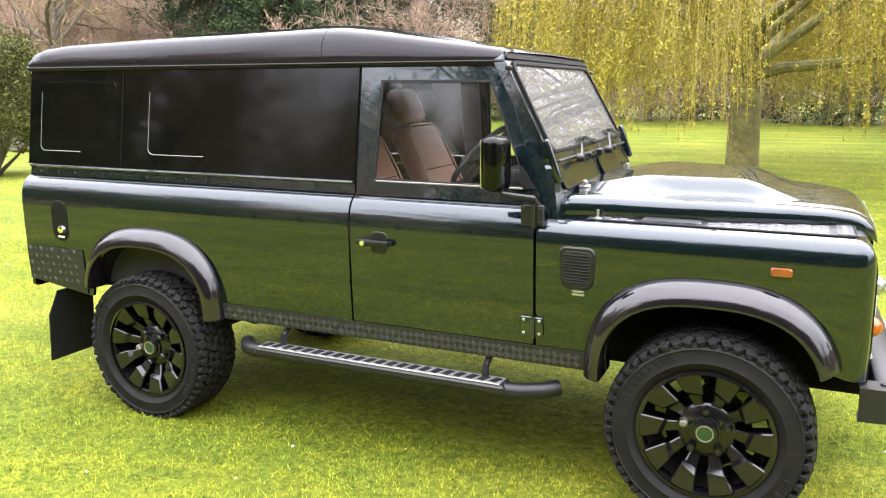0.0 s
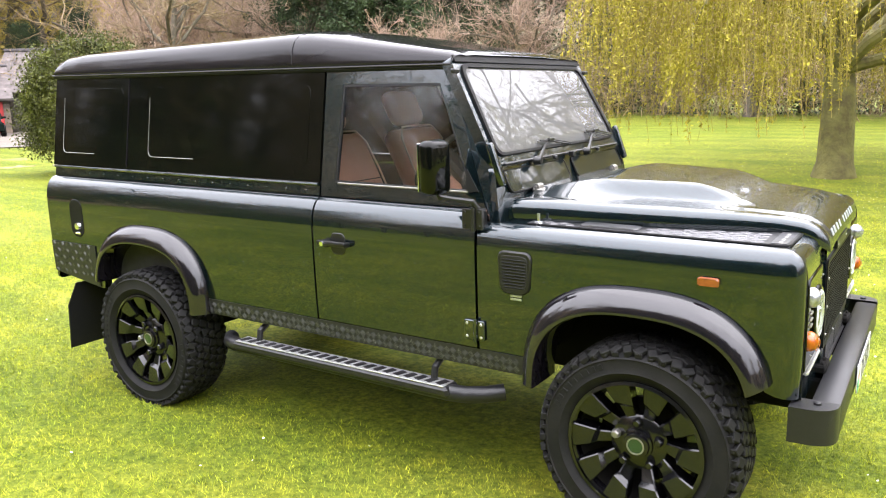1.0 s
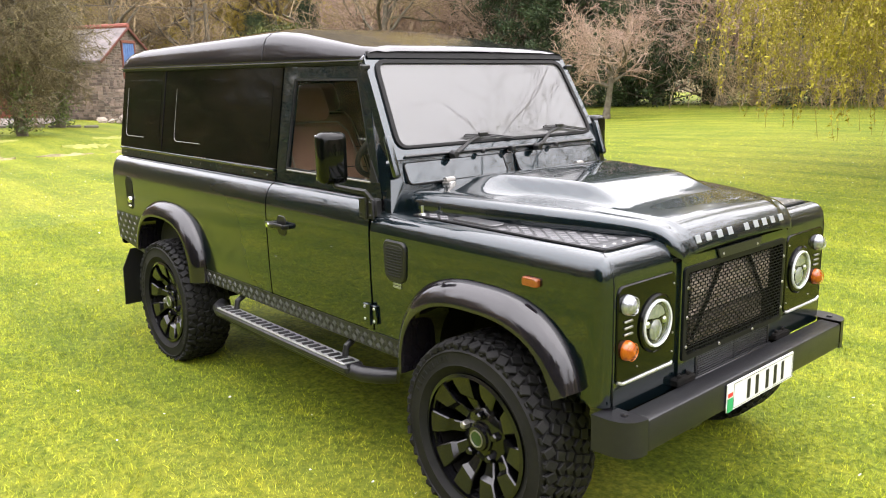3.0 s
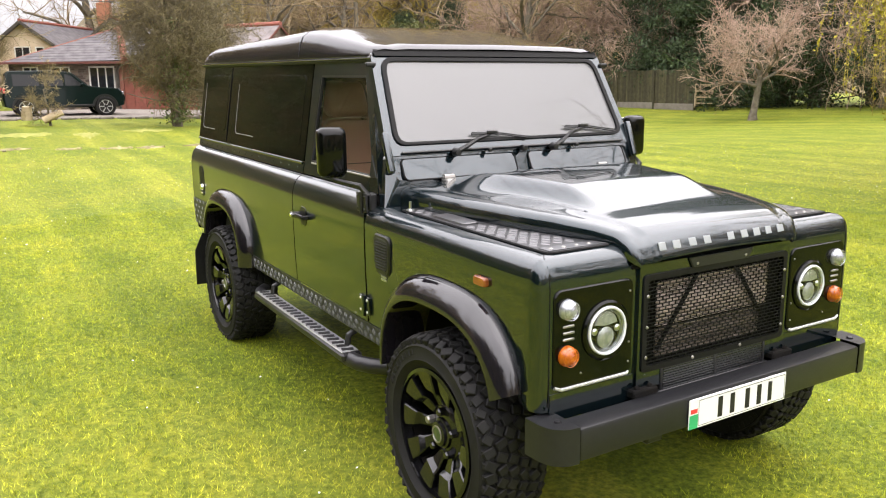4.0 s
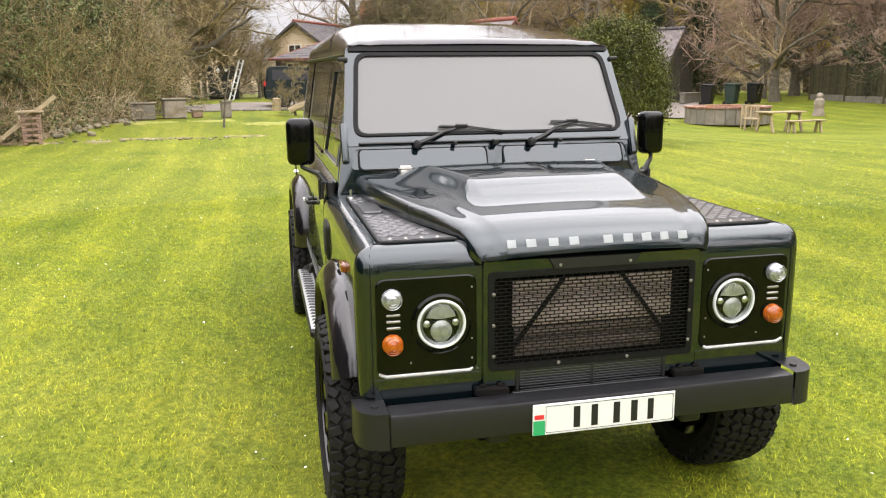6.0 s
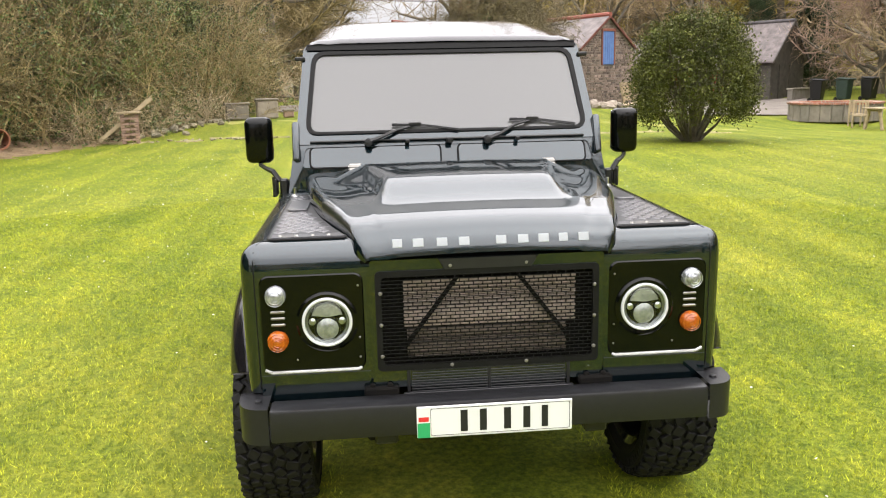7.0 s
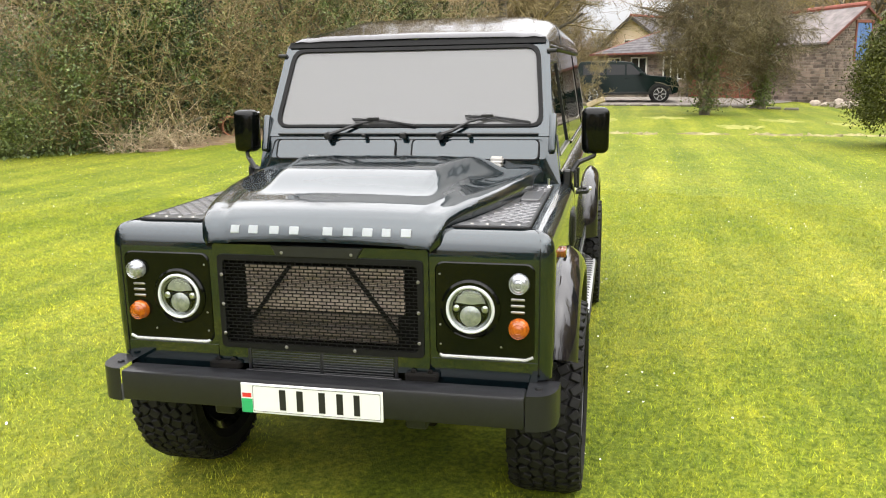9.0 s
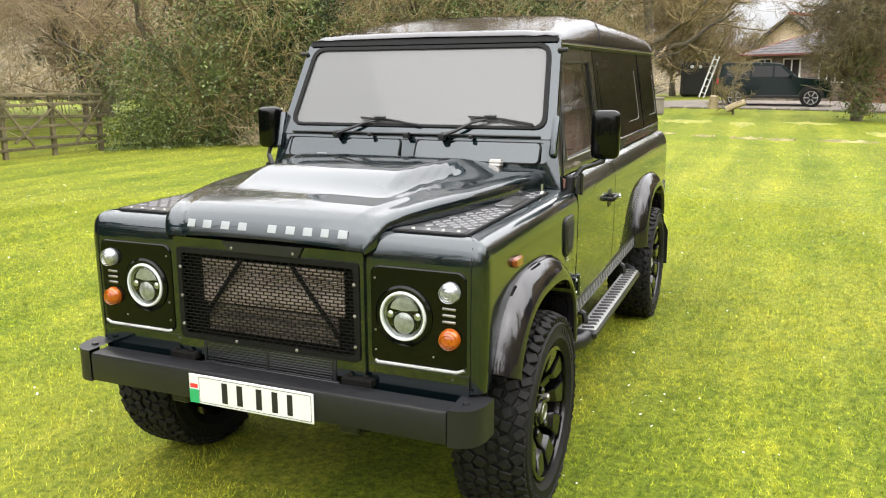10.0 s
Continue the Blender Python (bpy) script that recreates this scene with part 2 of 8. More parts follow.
    if island:
        # the sward scatters light as one soft surface, so each blade leans its shading upwards
        lean = n.new("ShaderNodeVectorMath")
        lean.operation = "MULTIPLY_ADD"
        lean.inputs[1].default_value, lean.inputs[2].default_value = (0.45, 0.45, 0.2), (0.0, 0.0, 1.0)
        l.new(geo.outputs["Normal"], lean.inputs[0])
        unit = n.new("ShaderNodeVectorMath")
        unit.operation = "NORMALIZE"
        l.new(lean.outputs[0], unit.inputs[0])
        l.new(unit.outputs[0], b.inputs["Normal"])
    else:
        l.new(bp.outputs[0], b.inputs["Normal"])
    return m


LAWN = ground_material("mown_lawn")
BLADE = ground_material("grass_blade", True)


# ---- builders ----
def mesh(name, verts, faces, material, parent=None, smooth=False, label="", sharp=35, shear=False):
    """One mesh object from vertices and faces; shear follows the slight nose-down stance of the car's body."""
    v = np.array(verts, float).reshape(-1, 3)
    if shear:
        v = v.copy()
        v[:, 2] = v[:, 2] * 0.993 - 0.0165 * (v[:, 0] + 0.7)
        v[:, 1] *= 0.988
        v[:, 0] += np.interp(v[:, 0], [-3.7, -2.3, -1.5, -0.7, 0.0, 0.3, 0.6], [-0.010, 0.006, 0.014, 0.010, 0.0, -0.012, -0.028])
    me = bpy.data.meshes.new(name)
    me.from_pydata(v.tolist(), [], [list(f) for f in faces])
    me.update()
    if smooth:
        me.polygons.foreach_set("use_smooth", [True] * len(me.polygons))
        me.set_sharp_from_angle(angle=radians(sharp))
    me.materials.append(material)
    ob = new(name, me)
    ob.parent = parent
    if label:
        ob["label"] = label
    return ob


def fast_mesh(name, v, f, material, parent=None, smooth=False):
    """A mesh out of arrays: v (n, 3) vertices and f (m, k) faces of k corners each."""
    v, f = np.ascontiguousarray(v, np.float32), np.ascontiguousarray(f, np.int32)
    me = bpy.data.meshes.new(name)
    me.vertices.add(len(v))
    me.vertices.foreach_set("co", v.ravel())
    me.loops.add(f.size)
    me.loops.foreach_set("vertex_index", f.ravel())
    me.polygons.add(len(f))
    me.polygons.foreach_set("loop_start", np.arange(len(f), dtype=np.int32) * f.shape[1])
    me.polygons.foreach_set("use_smooth", np.full(len(f), smooth))
    me.update(calc_edges=True)
    me.materials.append(material)
    ob = new(name, me)
    ob.parent = parent
    return ob


def thing(name, x, y, z, label, category, rz=0, group="", kind=""):
    e = new(name)
    e.matrix_world = pose(x, y, z, 0, 0, rz)
    e.empty_display_size = 0.2
    return tagged(e, label, category, group, kind)


def join(*pieces):
    """Vertices and faces of several pieces as one."""
    vs, fs, k = [], [], 0
    for v, f in pieces:
        v = np.array(v, float).reshape(-1, 3)
        vs.append(v)
        fs += [[i + k for i in q] for q in f]
        k += len(v)
    return np.concatenate(vs), fs


def grid(P, closed_u=False, closed_v=False):
    P = np.array(P, float)
    nu, nv = P.shape[:2]
    f = []
    for i in range(nu if closed_u else nu - 1):
        for j in range(nv if closed_v else nv - 1):
            a, c = (i + 1) % nu, (j + 1) % nv
            f.append((i * nv + j, a * nv + j, a * nv + c, i * nv + c))
    return P.reshape(-1, 3), f


def slab(P, off):
    """A sheet P (nu, nv, 3) given the thickness off (a vector)."""
    P = np.array(P, float)
    Q = P + np.array(off, float)
    nu, nv = P.shape[:2]
    n = nu * nv
    v = np.concatenate([P.reshape(-1, 3), Q.reshape(-1, 3)])
    f = []
    for i in range(nu - 1):
        for j in range(nv - 1):
            a = (i * nv + j, (i + 1) * nv + j, (i + 1) * nv + j + 1, i * nv + j + 1)
            f.append(a)
            f.append(tuple(q + n for q in reversed(a)))
    rim = [i * nv for i in range(nu)] + [(nu - 1) * nv + j for j in range(1, nv)] + [i * nv + nv - 1 for i in range(nu - 2, -1, -1)] + [j for j in range(nv - 2, 0, -1)]
    for k in range(len(rim)):
        a, c = rim[k], rim[(k + 1) % len(rim)]
        f.append((a, a + n, c + n, c))
    return v, f


def box(c, s, bev=0.004, m=None, seg=1):
    """A bevelled box round c with the sizes s; m turns it about its own middle."""
    bm = bmesh.new()
    bmesh.ops.create_cube(bm, size=1)
    bmesh.ops.scale(bm, vec=s, verts=bm.verts)
    if bev:
        bmesh.ops.bevel(bm, geom=bm.edges[:], offset=min(bev, min(s) * 0.45), segments=seg, affect="EDGES", profile=0.5)
    if m is not None:
        bm.transform(m)
    bmesh.ops.translate(bm, vec=c, verts=bm.verts)
    bm.verts.index_update()
    out = np.array([v.co[:] for v in bm.verts]), [[v.index for v in q.verts] for q in bm.faces]
    bm.free()
    return out


def lathe(prof, n=32, axis="y", c=(0, 0, 0), closed=False):
    """Turns a profile of (radius, along) about an axis."""
    a = np.linspace(0, 2 * np.pi, n, endpoint=False)
    P = np.zeros((n, len(prof), 3))
    for j, (r, h) in enumerate(prof):
        u, w = r * np.cos(a), r * np.sin(a)
        P[:, j] = np.stack({"y": (u, np.full(n, h), w), "x": (np.full(n, h), u, w), "z": (u, w, np.full(n, h))}[axis], 1)
    return grid(P + np.array(c), closed_u=True, closed_v=closed)


def tube(points, r, n=8, cap=True):
    """A pipe along points; r is one radius or one for each point."""
    p = np.array(points, float)
    r = np.broadcast_to(np.array(r, float), (len(p),))
    d = np.gradient(p, axis=0)
    d /= np.linalg.norm(d, axis=1)[:, None] + 1e-12
    up = np.array((0.0, 0.0, 1.0)) if abs(d[0][2]) < 0.9 else np.array((1.0, 0.0, 0.0))
    a = np.linspace(0, 2 * np.pi, n, endpoint=False)
    rows = []
    for k in range(len(p)):
        s = np.cross(d[k], up)
        s /= np.linalg.norm(s) + 1e-12
        w = np.cross(s, d[k])
        up = w
        rows.append(p[k] + r[k] * (np.cos(a)[:, None] * s + np.sin(a)[:, None] * w))
    v, f = grid(np.array(rows), closed_v=True)
    if cap:
        f = f + [list(range(n)), list(range(len(v) - 1, len(v) - n - 1, -1))]
    return v, f


def turned(piece, m):
    v, f = piece
    v = np.array(v, float).reshape(-1, 3)
    r = np.array(m)
    return v @ r[:3, :3].T + r[:3, 3], f


def rounded_rect(w, h, r, n=5):
    """Outline points of a rounded rectangle about the origin."""
    pts = []
    for cx, cy, a0 in ((w / 2 - r, h / 2 - r, 0), (-w / 2 + r, h / 2 - r, 90), (-w / 2 + r, -h / 2 + r, 180), (w / 2 - r, -h / 2 + r, 270)):
        for k in range(n + 1):
            a = radians(a0 + 90 * k / n)
            pts.append((cx + r * math.cos(a), cy + r * math.sin(a)))
    return np.array(pts)


def plate(outline, place, thick, bev=0.003):
    """A flat rounded plate: outline in the plane, place(a, b, h) gives the point at height h over it."""
    o = np.array(outline)
    mid = o.mean(0)
    inner = mid + (o - mid) * (1 - bev / np.abs(o - mid).max())
    n = len(o)
    v = [place(a, b, 0) for a, b in o] + [place(a, b, thick - bev) for a, b in o] + [place(a, b, thick) for a, b in inner]
    f = [(i, (i + 1) % n, n + (i + 1) % n, n + i) for i in range(n)] + [(n + i, n + (i + 1) % n, 2 * n + (i + 1) % n, 2 * n + i) for i in range(n)]
    return np.array(v), f + [list(range(2 * n, 3 * n)), list(range(n - 1, -1, -1))]


def ring(outer, inner, per=8):
    """A frame between two four-cornered loops, as rows for slab()."""
    rows = []
    for k in range(4):
        for t in np.arange(per) / per:
            o = np.array(outer[k]) * (1 - t) + np.array(outer[(k + 1) % 4]) * t
            i = np.array(inner[k]) * (1 - t) + np.array(inner[(k + 1) % 4]) * t
            rows.append((o, i))
    return np.array(rows + rows[:1])

# ---- the car ----
car = thing("off_road_car", 0, 0, 0, "dark green long-wheelbase off-road car with black roof parked on grass", "car")


def cp(name, piece, material, parent=None, label="", smooth=True, sharp=35, shear=True):
    return mesh(name, piece[0], piece[1], material, parent or car, smooth, label, sharp, shear)


def side_y(z):
    """Half width of the lower body at a height."""
    return float(np.interp(z, [0.50, 0.62, 0.80, 1.00, 1.10, 1.145, 1.175, 1.198, 1.215, 1.226, 1.232, 1.236], [0.815, 0.824, 0.832, 0.834, 0.833, 0.829, 0.821, 0.810, 0.797, 0.782, 0.770, 0.758]))


def upper_y(z):
    """Half width of the cabin at a height."""
    return 0.764 - (z - 1.238) * 0.165


ARCHES = {"front": (-0.005, 0.56, 0.49, 0.445), "rear": (-2.79, 0.57, 0.455, 0.435)}


def arch_z(x, which, floor_z):
    cx, z0, a, b = ARCHES[which]
    u = abs(x - cx) / (a - 0.03)
    return floor_z if u >= 1 else max(floor_z, z0 + (b - 0.05) * (1 - u ** 2.7) ** (1 / 2.7))


ROWS_Z = np.array([0, 0.2, 0.45, 0.7, 0.9, 1.0])
SHOULDER = [1.125, 1.145, 1.162, 1.178, 1.192, 1.204, 1.214, 1.222, 1.228, 1.232, 1.236]


def side_sheet(x0, x1, bottom, s, top=1.238, step=0.035):
    xs = np.linspace(x0, x1, max(2, int((x1 - x0) / step) + 1))
    P = []
    for x in xs:
        zb = bottom(x)
        zs = list(zb + (1.10 - zb) * ROWS_Z) + SHOULDER
        P.append([(x, s * side_y(z), z) for z in zs])
    return slab(P, (0, -s * 0.018, 0))


def lugs(x0, x1, z0, z1, at, size=0.0175, pitch=0.033, tall=0.003, bars=4):
    """Raised lozenges of a chequer plate; at(a, b, h) gives the point on the plate."""
    pieces = []
    i = 0
    a = x0 + pitch / 2
    while a < x1 - pitch * 0.3:
        j = 0
        b = z0 + pitch / 2
        while b < z1 - pitch * 0.25:
            turn = 1 if (i + j) % 2 else -1
            for k in np.arange(bars) - (bars - 1) / 2:
                ca, cb = a - turn * k * pitch * 0.15, b + k * pitch * 0.15
                d = size * 0.62
                e = pitch * 0.055
                q = [(ca - d, cb - turn * d), (ca + e, cb - turn * e), (ca + d, cb + turn * d), (ca - e, cb + turn * e)]
                m = np.mean(q, 0)
                v = [at(*p, 0) for p in q] + [at(*(m + (np.array(p) - m) * 0.72), tall) for p in q]
                pieces.append((v, [(0, 1, 5, 4), (1, 2, 6, 5), (2, 3, 7, 6), (3, 0, 4, 7), (4, 5, 6, 7)]))
            b += pitch
            j += 1
        a += pitch
        i += 1
    return join(*pieces)


def bolts(points, axis, r=0.006, h=0.004):
    """Small domed bolt heads on a face that looks along an axis (x or y, signed)."""
    out = []
    for p in points:
        prof = [(0.0001, h), (r * 0.7, h * 0.8), (r, 0)]
        sign = 1 if axis[0] != "-" else -1
        out.append(turned(lathe([(q, w * sign) for q, w in prof], 8, axis[-1]), Matrix.Translation(p)))
    return join(*out)


for s in (-1, 1):
    # rear body side
    def rear_bottom(x):
        base = 0.592 + 0.06 * min(1, max(0, (-3.26 - x) / 0.42)) if x < -2.79 else 0.57
        return arch_z(x, "rear", base)
    quarter = cp("rear_body_side", side_sheet(-3.69, -1.597, rear_bottom, s), PAINT)
    P = [[(x, s * (side_y(z) + 0.003), z) for z in np.linspace(0.596 + 0.06 * (-3.262 - x) / 0.423, 0.845, 6)] for x in np.linspace(-3.685, -3.262, 8)]
    corner = cp("chequer_plate", slab(P, (0, s * 0.003, 0)), CHEQUER, quarter, "black chequer plate on the rear corner")
    cp("tread", lugs(-3.68, -3.27, 0.645, 0.845, lambda a, b, h: (a, s * (side_y(b) + 0.006 + h), b), 0.016, 0.042, 0.003, 2), CHEQUERLUG, corner, shear=True)["kind"] = "stuff"
    if s < 0:
        o = rounded_rect(0.118, 0.225, 0.052) + np.array((-3.412, 1.0))
        rec = cp("filler_recess", plate(o, lambda a, b, h: (a, s * (side_y(b) + h - 0.001), b), 0.004), SEALRUBBER, quarter, "black recess of the fuel filler")
        cp("filler_cap", join(lathe([(0.0001, -0.016), (0.02, -0.014), (0.024, 0)], 16, "y", (-3.395, -0.838, 0.955)), box((-3.40, -0.842, 0.912), (0.05, 0.012, 0.012), 0.003)), CHROME, rec)
    # cabin side behind the door
    P = [[(x, s * upper_y(z), z) for z in np.linspace(1.24, 1.292, 3)] for x in np.linspace(-3.68, -1.597, 12)]
    waist = cp("waist_rail", slab(P, (0, -s * 0.015, 0)), PAINT)
    cp("waist_moulding", tube([(x, s * (upper_y(1.292) + 0.004), 1.292) for x in np.linspace(-3.68, -1.605, 8)], 0.008, 8), PAINT, waist)
    cp("rivet", bolts([(x, s * upper_y(1.262), 1.262) for x in np.arange(-3.6, -1.65, 0.128)], "y" if s > 0 else "-y", 0.006, 0.004), PAINT, waist)["kind"] = "stuff"
    P = [[(x, s * (upper_y(z) + 0.001), z) for z in np.linspace(1.301, 1.822, 5)] for x in np.linspace(-3.70, -1.60, 14)]
    gl = cp("side_glass", slab(P, (0, -s * 0.008, 0)), GLOSSBLACK, None, "glossy black privacy-glass side panel")
    for wx0, wx1 in ((-3.607, -3.06), (-2.83, -1.68)):
        o = rounded_rect(wx1 - wx0, 0.375, 0.035) + np.array(((wx0 + wx1) / 2, 1.565))
        pane = cp("window_pane", plate(o, lambda a, b, h: (a, s * (upper_y(b) + 0.001 + h), b), 0.0016, 0.001), GLOSSBLACK, gl)
        # highlight down the rear edge and round on to the foot of the pane, modelled as a thin pale tube
        glint_line = [(o[11][0], o[11][1] - 0.02)] + [tuple(p) for p in o[12:18]] + [(wx0 + (0.36 if wx1 - wx0 > 1 else 0.30), o[17][1])]
        cp("pane_edge_glint", tube([(a, s * (upper_y(b) + 0.0028), b) for a, b in glint_line], 0.0022, 6), DULLSTEEL, pane)
    cp("panel_joint", box((-3.012, s * (upper_y(1.56) + 0.0025), 1.56), (0.006, 0.006, 0.50), 0.001, Matrix.Rotation(s * math.atan(0.165), 4, "X")), ROOFBLACK, gl)
    # door
    door = cp("door", side_sheet(-1.587, -0.717, lambda x: 0.655, s), PAINT)
    out4 = [(-1.587, 1.240), (-0.700, 1.240), (-0.912, 1.815), (-1.587, 1.815)]
    in4 = [(-1.508, 1.305), (-0.765, 1.300), (-0.958, 1.752), (-1.487, 1.752)]
    R = ring(out4, in4, 6)
    P = [[(a, s * upper_y(b), b) for a, b in row] for row in R]
    cp("window_frame", slab(P, (0, -s * 0.03, 0)), PAINT, door)
    R = ring(in4, [(-1.498, 1.315), (-0.778, 1.31), (-0.962, 1.742), (-1.477, 1.742)], 6)
    cp("window_seal", slab([[(a, s * (upper_y(b) - 0.002), b) for a, b in row] for row in R], (0, -s * 0.012, 0)), SATIN, door)
    cp("window_pane", slab([[(a, s * (upper_y(b) - 0.010), b) for a, b in row] for row in ([in4[0], in4[3]], [in4[1], in4[2]])], (0, -s * 0.004, 0)), GLASS, door, "clear glass pane").visible_shadow = False
    cp("sill_trim", box((-1.14, s * (upper_y(1.303) + 0.001), 1.303), (0.70, 0.008, 0.008), 0.002), DULLSTEEL, door)
    P = [[(x, s * (upper_y(z) - 0.024), z) for z in (1.24, 1.5, 1.82)] for x in (-1.65, -1.54)]
    cp("door_pillar", slab(P, (0, -s * 0.03, 0)), CLOTH)
    # quarter light corner at the mirror
    o = np.array([(-0.80, 1.305), (-0.735, 1.305), (-0.80, 1.40)])
    cp("quarter_panel", plate(o, lambda a, b, h: (a, s * (upper_y(b) - 0.003 + h), b), 0.006, 0.001), PLASTIC, door)
    # handle
    hx, hz = -1.44, 1.035
    cp("handle_recess", plate(rounded_rect(0.085, 0.10, 0.025) + np.array((hx + 0.0, hz)), lambda a, b, h: (a, s * (side_y(b) + h), b), 0.003), PLASTIC, door)
    grip = cp("door_handle", join(box((hx - 0.015, s * 0.868, hz + 0.004), (0.165, 0.018, 0.024), 0.008, None, 2), box((hx + 0.058, s * 0.85, hz), (0.02, 0.04, 0.022), 0.004), box((hx - 0.06, s * 0.85, hz), (0.05, 0.04, 0.03), 0.006)), PLASTIC, door, "black door handle")
    cp("lock", lathe([(0.0001, s * 0.885), (0.011, s * 0.885), (0.012, s * 0.87)], 12, "y", (hx - 0.06, 0, hz + 0.002)), CHROME, grip)
    for zz, mm, nm in ((0.735, ALU, "lower"), (1.205, PLASTIC, "upper")):
        yy = side_y(min(zz, 1.15))
        hinge = cp("hinge", join(box((-0.742, s * (yy + 0.006), zz), (0.055, 0.012, 0.085), 0.003), box((-0.69, s * (yy + 0.006), zz), (0.035, 0.012, 0.085), 0.003),
                   turned(lathe([(0.0001, -0.048), (0.009, -0.048), (0.009, 0.048), (0.0001, 0.048)], 10, "z"), Matrix.Translation((-0.713, s * (yy + 0.016), zz)))), PAINT if nm == "lower" else PLASTIC, door)
        for hx2 in (-0.755, -0.688):
            for q in (-0.028, 0.028):
                cp("hinge_bolt", bolts([(hx2, s * (yy + 0.012), zz + q)], "y" if s > 0 else "-y", 0.007, 0.005), mm, hinge)
    # mirror
    mir = cp("door_mirror", join(turned(box((0, 0, 0), (0.085, 0.132, 0.222), 0.032, None, 4), pose(-0.845, s * 0.918, 1.418, 0, 0, s * 8))), GLOSSBLACK, None, "black rectangular door mirror")
    cp("mirror_glass", turned(box((0, 0, 0), (0.004, 0.108, 0.195), 0.0015), pose(-0.888, s * 0.912, 1.418, 0, 0, s * 8)), CHROME, mir)
    cp("mirror_arm", join(tube([(-0.70, s * 0.815, 1.235), (-0.715, s * 0.845, 1.278), (-0.77, s * 0.885, 1.288), (-0.825, s * 0.915, 1.298), (-0.84, s * 0.918, 1.325)], [0.014, 0.013, 0.011, 0.011, 0.012], 8), box((-0.705, s * 0.795, 1.205), (0.045, 0.04, 0.08), 0.008)), PLASTIC, mir)

    # front wing: round from the door along the side, past the corner to the grille
    WT, XN, YS, rad = 1.186, 0.563, 0.833, 0.05
    prof_k = np.array([0.0, 0.25, 0.5, 0.70, 0.80, 0.86, 0.90, 0.93, 0.955, 0.975, 0.99, 0.998, 1.0])
    prof_s = np.array([0.006, 0.0, 0.0, 0.0, 0.0, 0.001, 0.004, 0.009, 0.017, 0.029, 0.046, 0.062, 0.078])
    prof_f = np.array([0.004, 0.0, 0.0, 0.0, 0.0, 0.003, 0.007, 0.013, 0.021, 0.032, 0.048, 0.064, 0.080])
    P = []
    for x in np.linspace(-0.705, XN - 0.080, 34):
        zb = arch_z(x, "front", 0.57 if x < 0 else 0.675)
        row = []
        for k, d in zip(prof_k, prof_s):
            z = max(0.6 + (WT - 0.6) * k, zb + 0.004 * k) if k > 0.25 else zb + (max(0.6 + (WT - 0.6) * 0.5, zb) - zb) * k
            row.append((x, s * (min(YS, side_y(min(z, 1.05))) - d), z))
        P.append(row)
    for a in np.linspace(0, 90, 7):
        row = []
        for k, ds, df in zip(prof_k, prof_s, prof_f):
            cx, cy = XN - max(rad, df), YS - max(rad, ds)
            row.append((cx + max(rad - df, 0) * math.sin(radians(a)), s * (cy + max(rad - ds, 0) * math.cos(radians(a))), 0.675 + (WT - 0.675) * k))
        P.append(row)
    for y in np.linspace(0.75, 0.40, 7):
        P.append([(XN - df, s * y, 0.675 + (WT - 0.675) * k) for k, df in zip(prof_k, prof_f)])
    wing = cp("front_wing", grid(P), PAINT, None, "", True, 50)
    T = [[(x, s * y, WT - 0.001) for y in (0.757, 0.60, 0.38)] for x in np.linspace(-0.705, 0.488, 6)]
    cp("wing_top", slab(T, (0, 0, -0.01)), PAINT, wing)
    cp("wing_seam", tube([(XN + 0.0005, s * 0.784, 0.69), (XN + 0.0005, s * 0.784, 1.09), (XN - 0.006, s * 0.784, 1.128), (XN - 0.020, s * 0.782, 1.160), (XN - 0.047, s * 0.774, 1.180), (XN - 0.073, s * 0.757, 1.187), (XN - 0.073, s * 0.48, 1.187)], 0.0018, 6), SEALRUBBER, wing)
    # chequer plate on the wing top
    def inner_edge(x):
        return float(np.interp(x, [-0.55, -0.4, -0.2, 0.1, 0.35, 0.5], [0.672, 0.655, 0.63, 0.575, 0.51, 0.46]))
    P = [[(x, s * (0.738 * (1 - t) + (inner_edge(x) + 0.006) * t), WT + 0.002) for t in (0, 0.5, 1)] for x in np.linspace(-0.52, 0.488, 14)]
    wp = cp("chequer_plate", slab(P, (0, 0, 0.004)), CHEQUER, wing, "chequer plate on the wing top with its sky sheen painted grey")
    # raised diamonds painted paler for the sky's sheen, with dark channels between them, and a plain strip along the
    # front edge
    pads = []
    for i, x in enumerate(np.arange(-0.485, 0.40, 0.033)):
        for y in np.arange(0.712 - 0.026 * (i % 2), inner_edge(x) + 0.024, -0.052):
            if not (-0.325 < x < -0.045 and y > 0.625):
                rim4 = [(-0.0285, 0.0), (0.0, -0.0215), (0.0285, 0.0), (0.0, 0.0215)]
                v = [(x + a, s * (y + b), WT + 0.0055) for a, b in rim4] + [(x + a * 0.80, s * (y + b * 0.80), WT + 0.009) for a, b in rim4]
                pads.append((v, [(0, 1, 5, 4), (1, 2, 6, 5), (2, 3, 7, 6), (3, 0, 4, 7), (4, 5, 6, 7)] if s > 0 else [(4, 5, 1, 0), (5, 6, 2, 1), (6, 7, 3, 2), (7, 4, 0, 3), (7, 6, 5, 4)]))
    cp("tread", join(*pads), SHEENLUG, wp)["kind"] = "stuff"
    P = [[(x, s * (0.728 * (1 - t) + (inner_edge(x) + 0.012) * t), WT + 0.0055) for t in (0, 0.5, 1)] for x in np.linspace(0.425, 0.482, 4)]
    cp("plate_margin", slab(P, (0, 0, 0.003)), SHEENPLATE, wp)
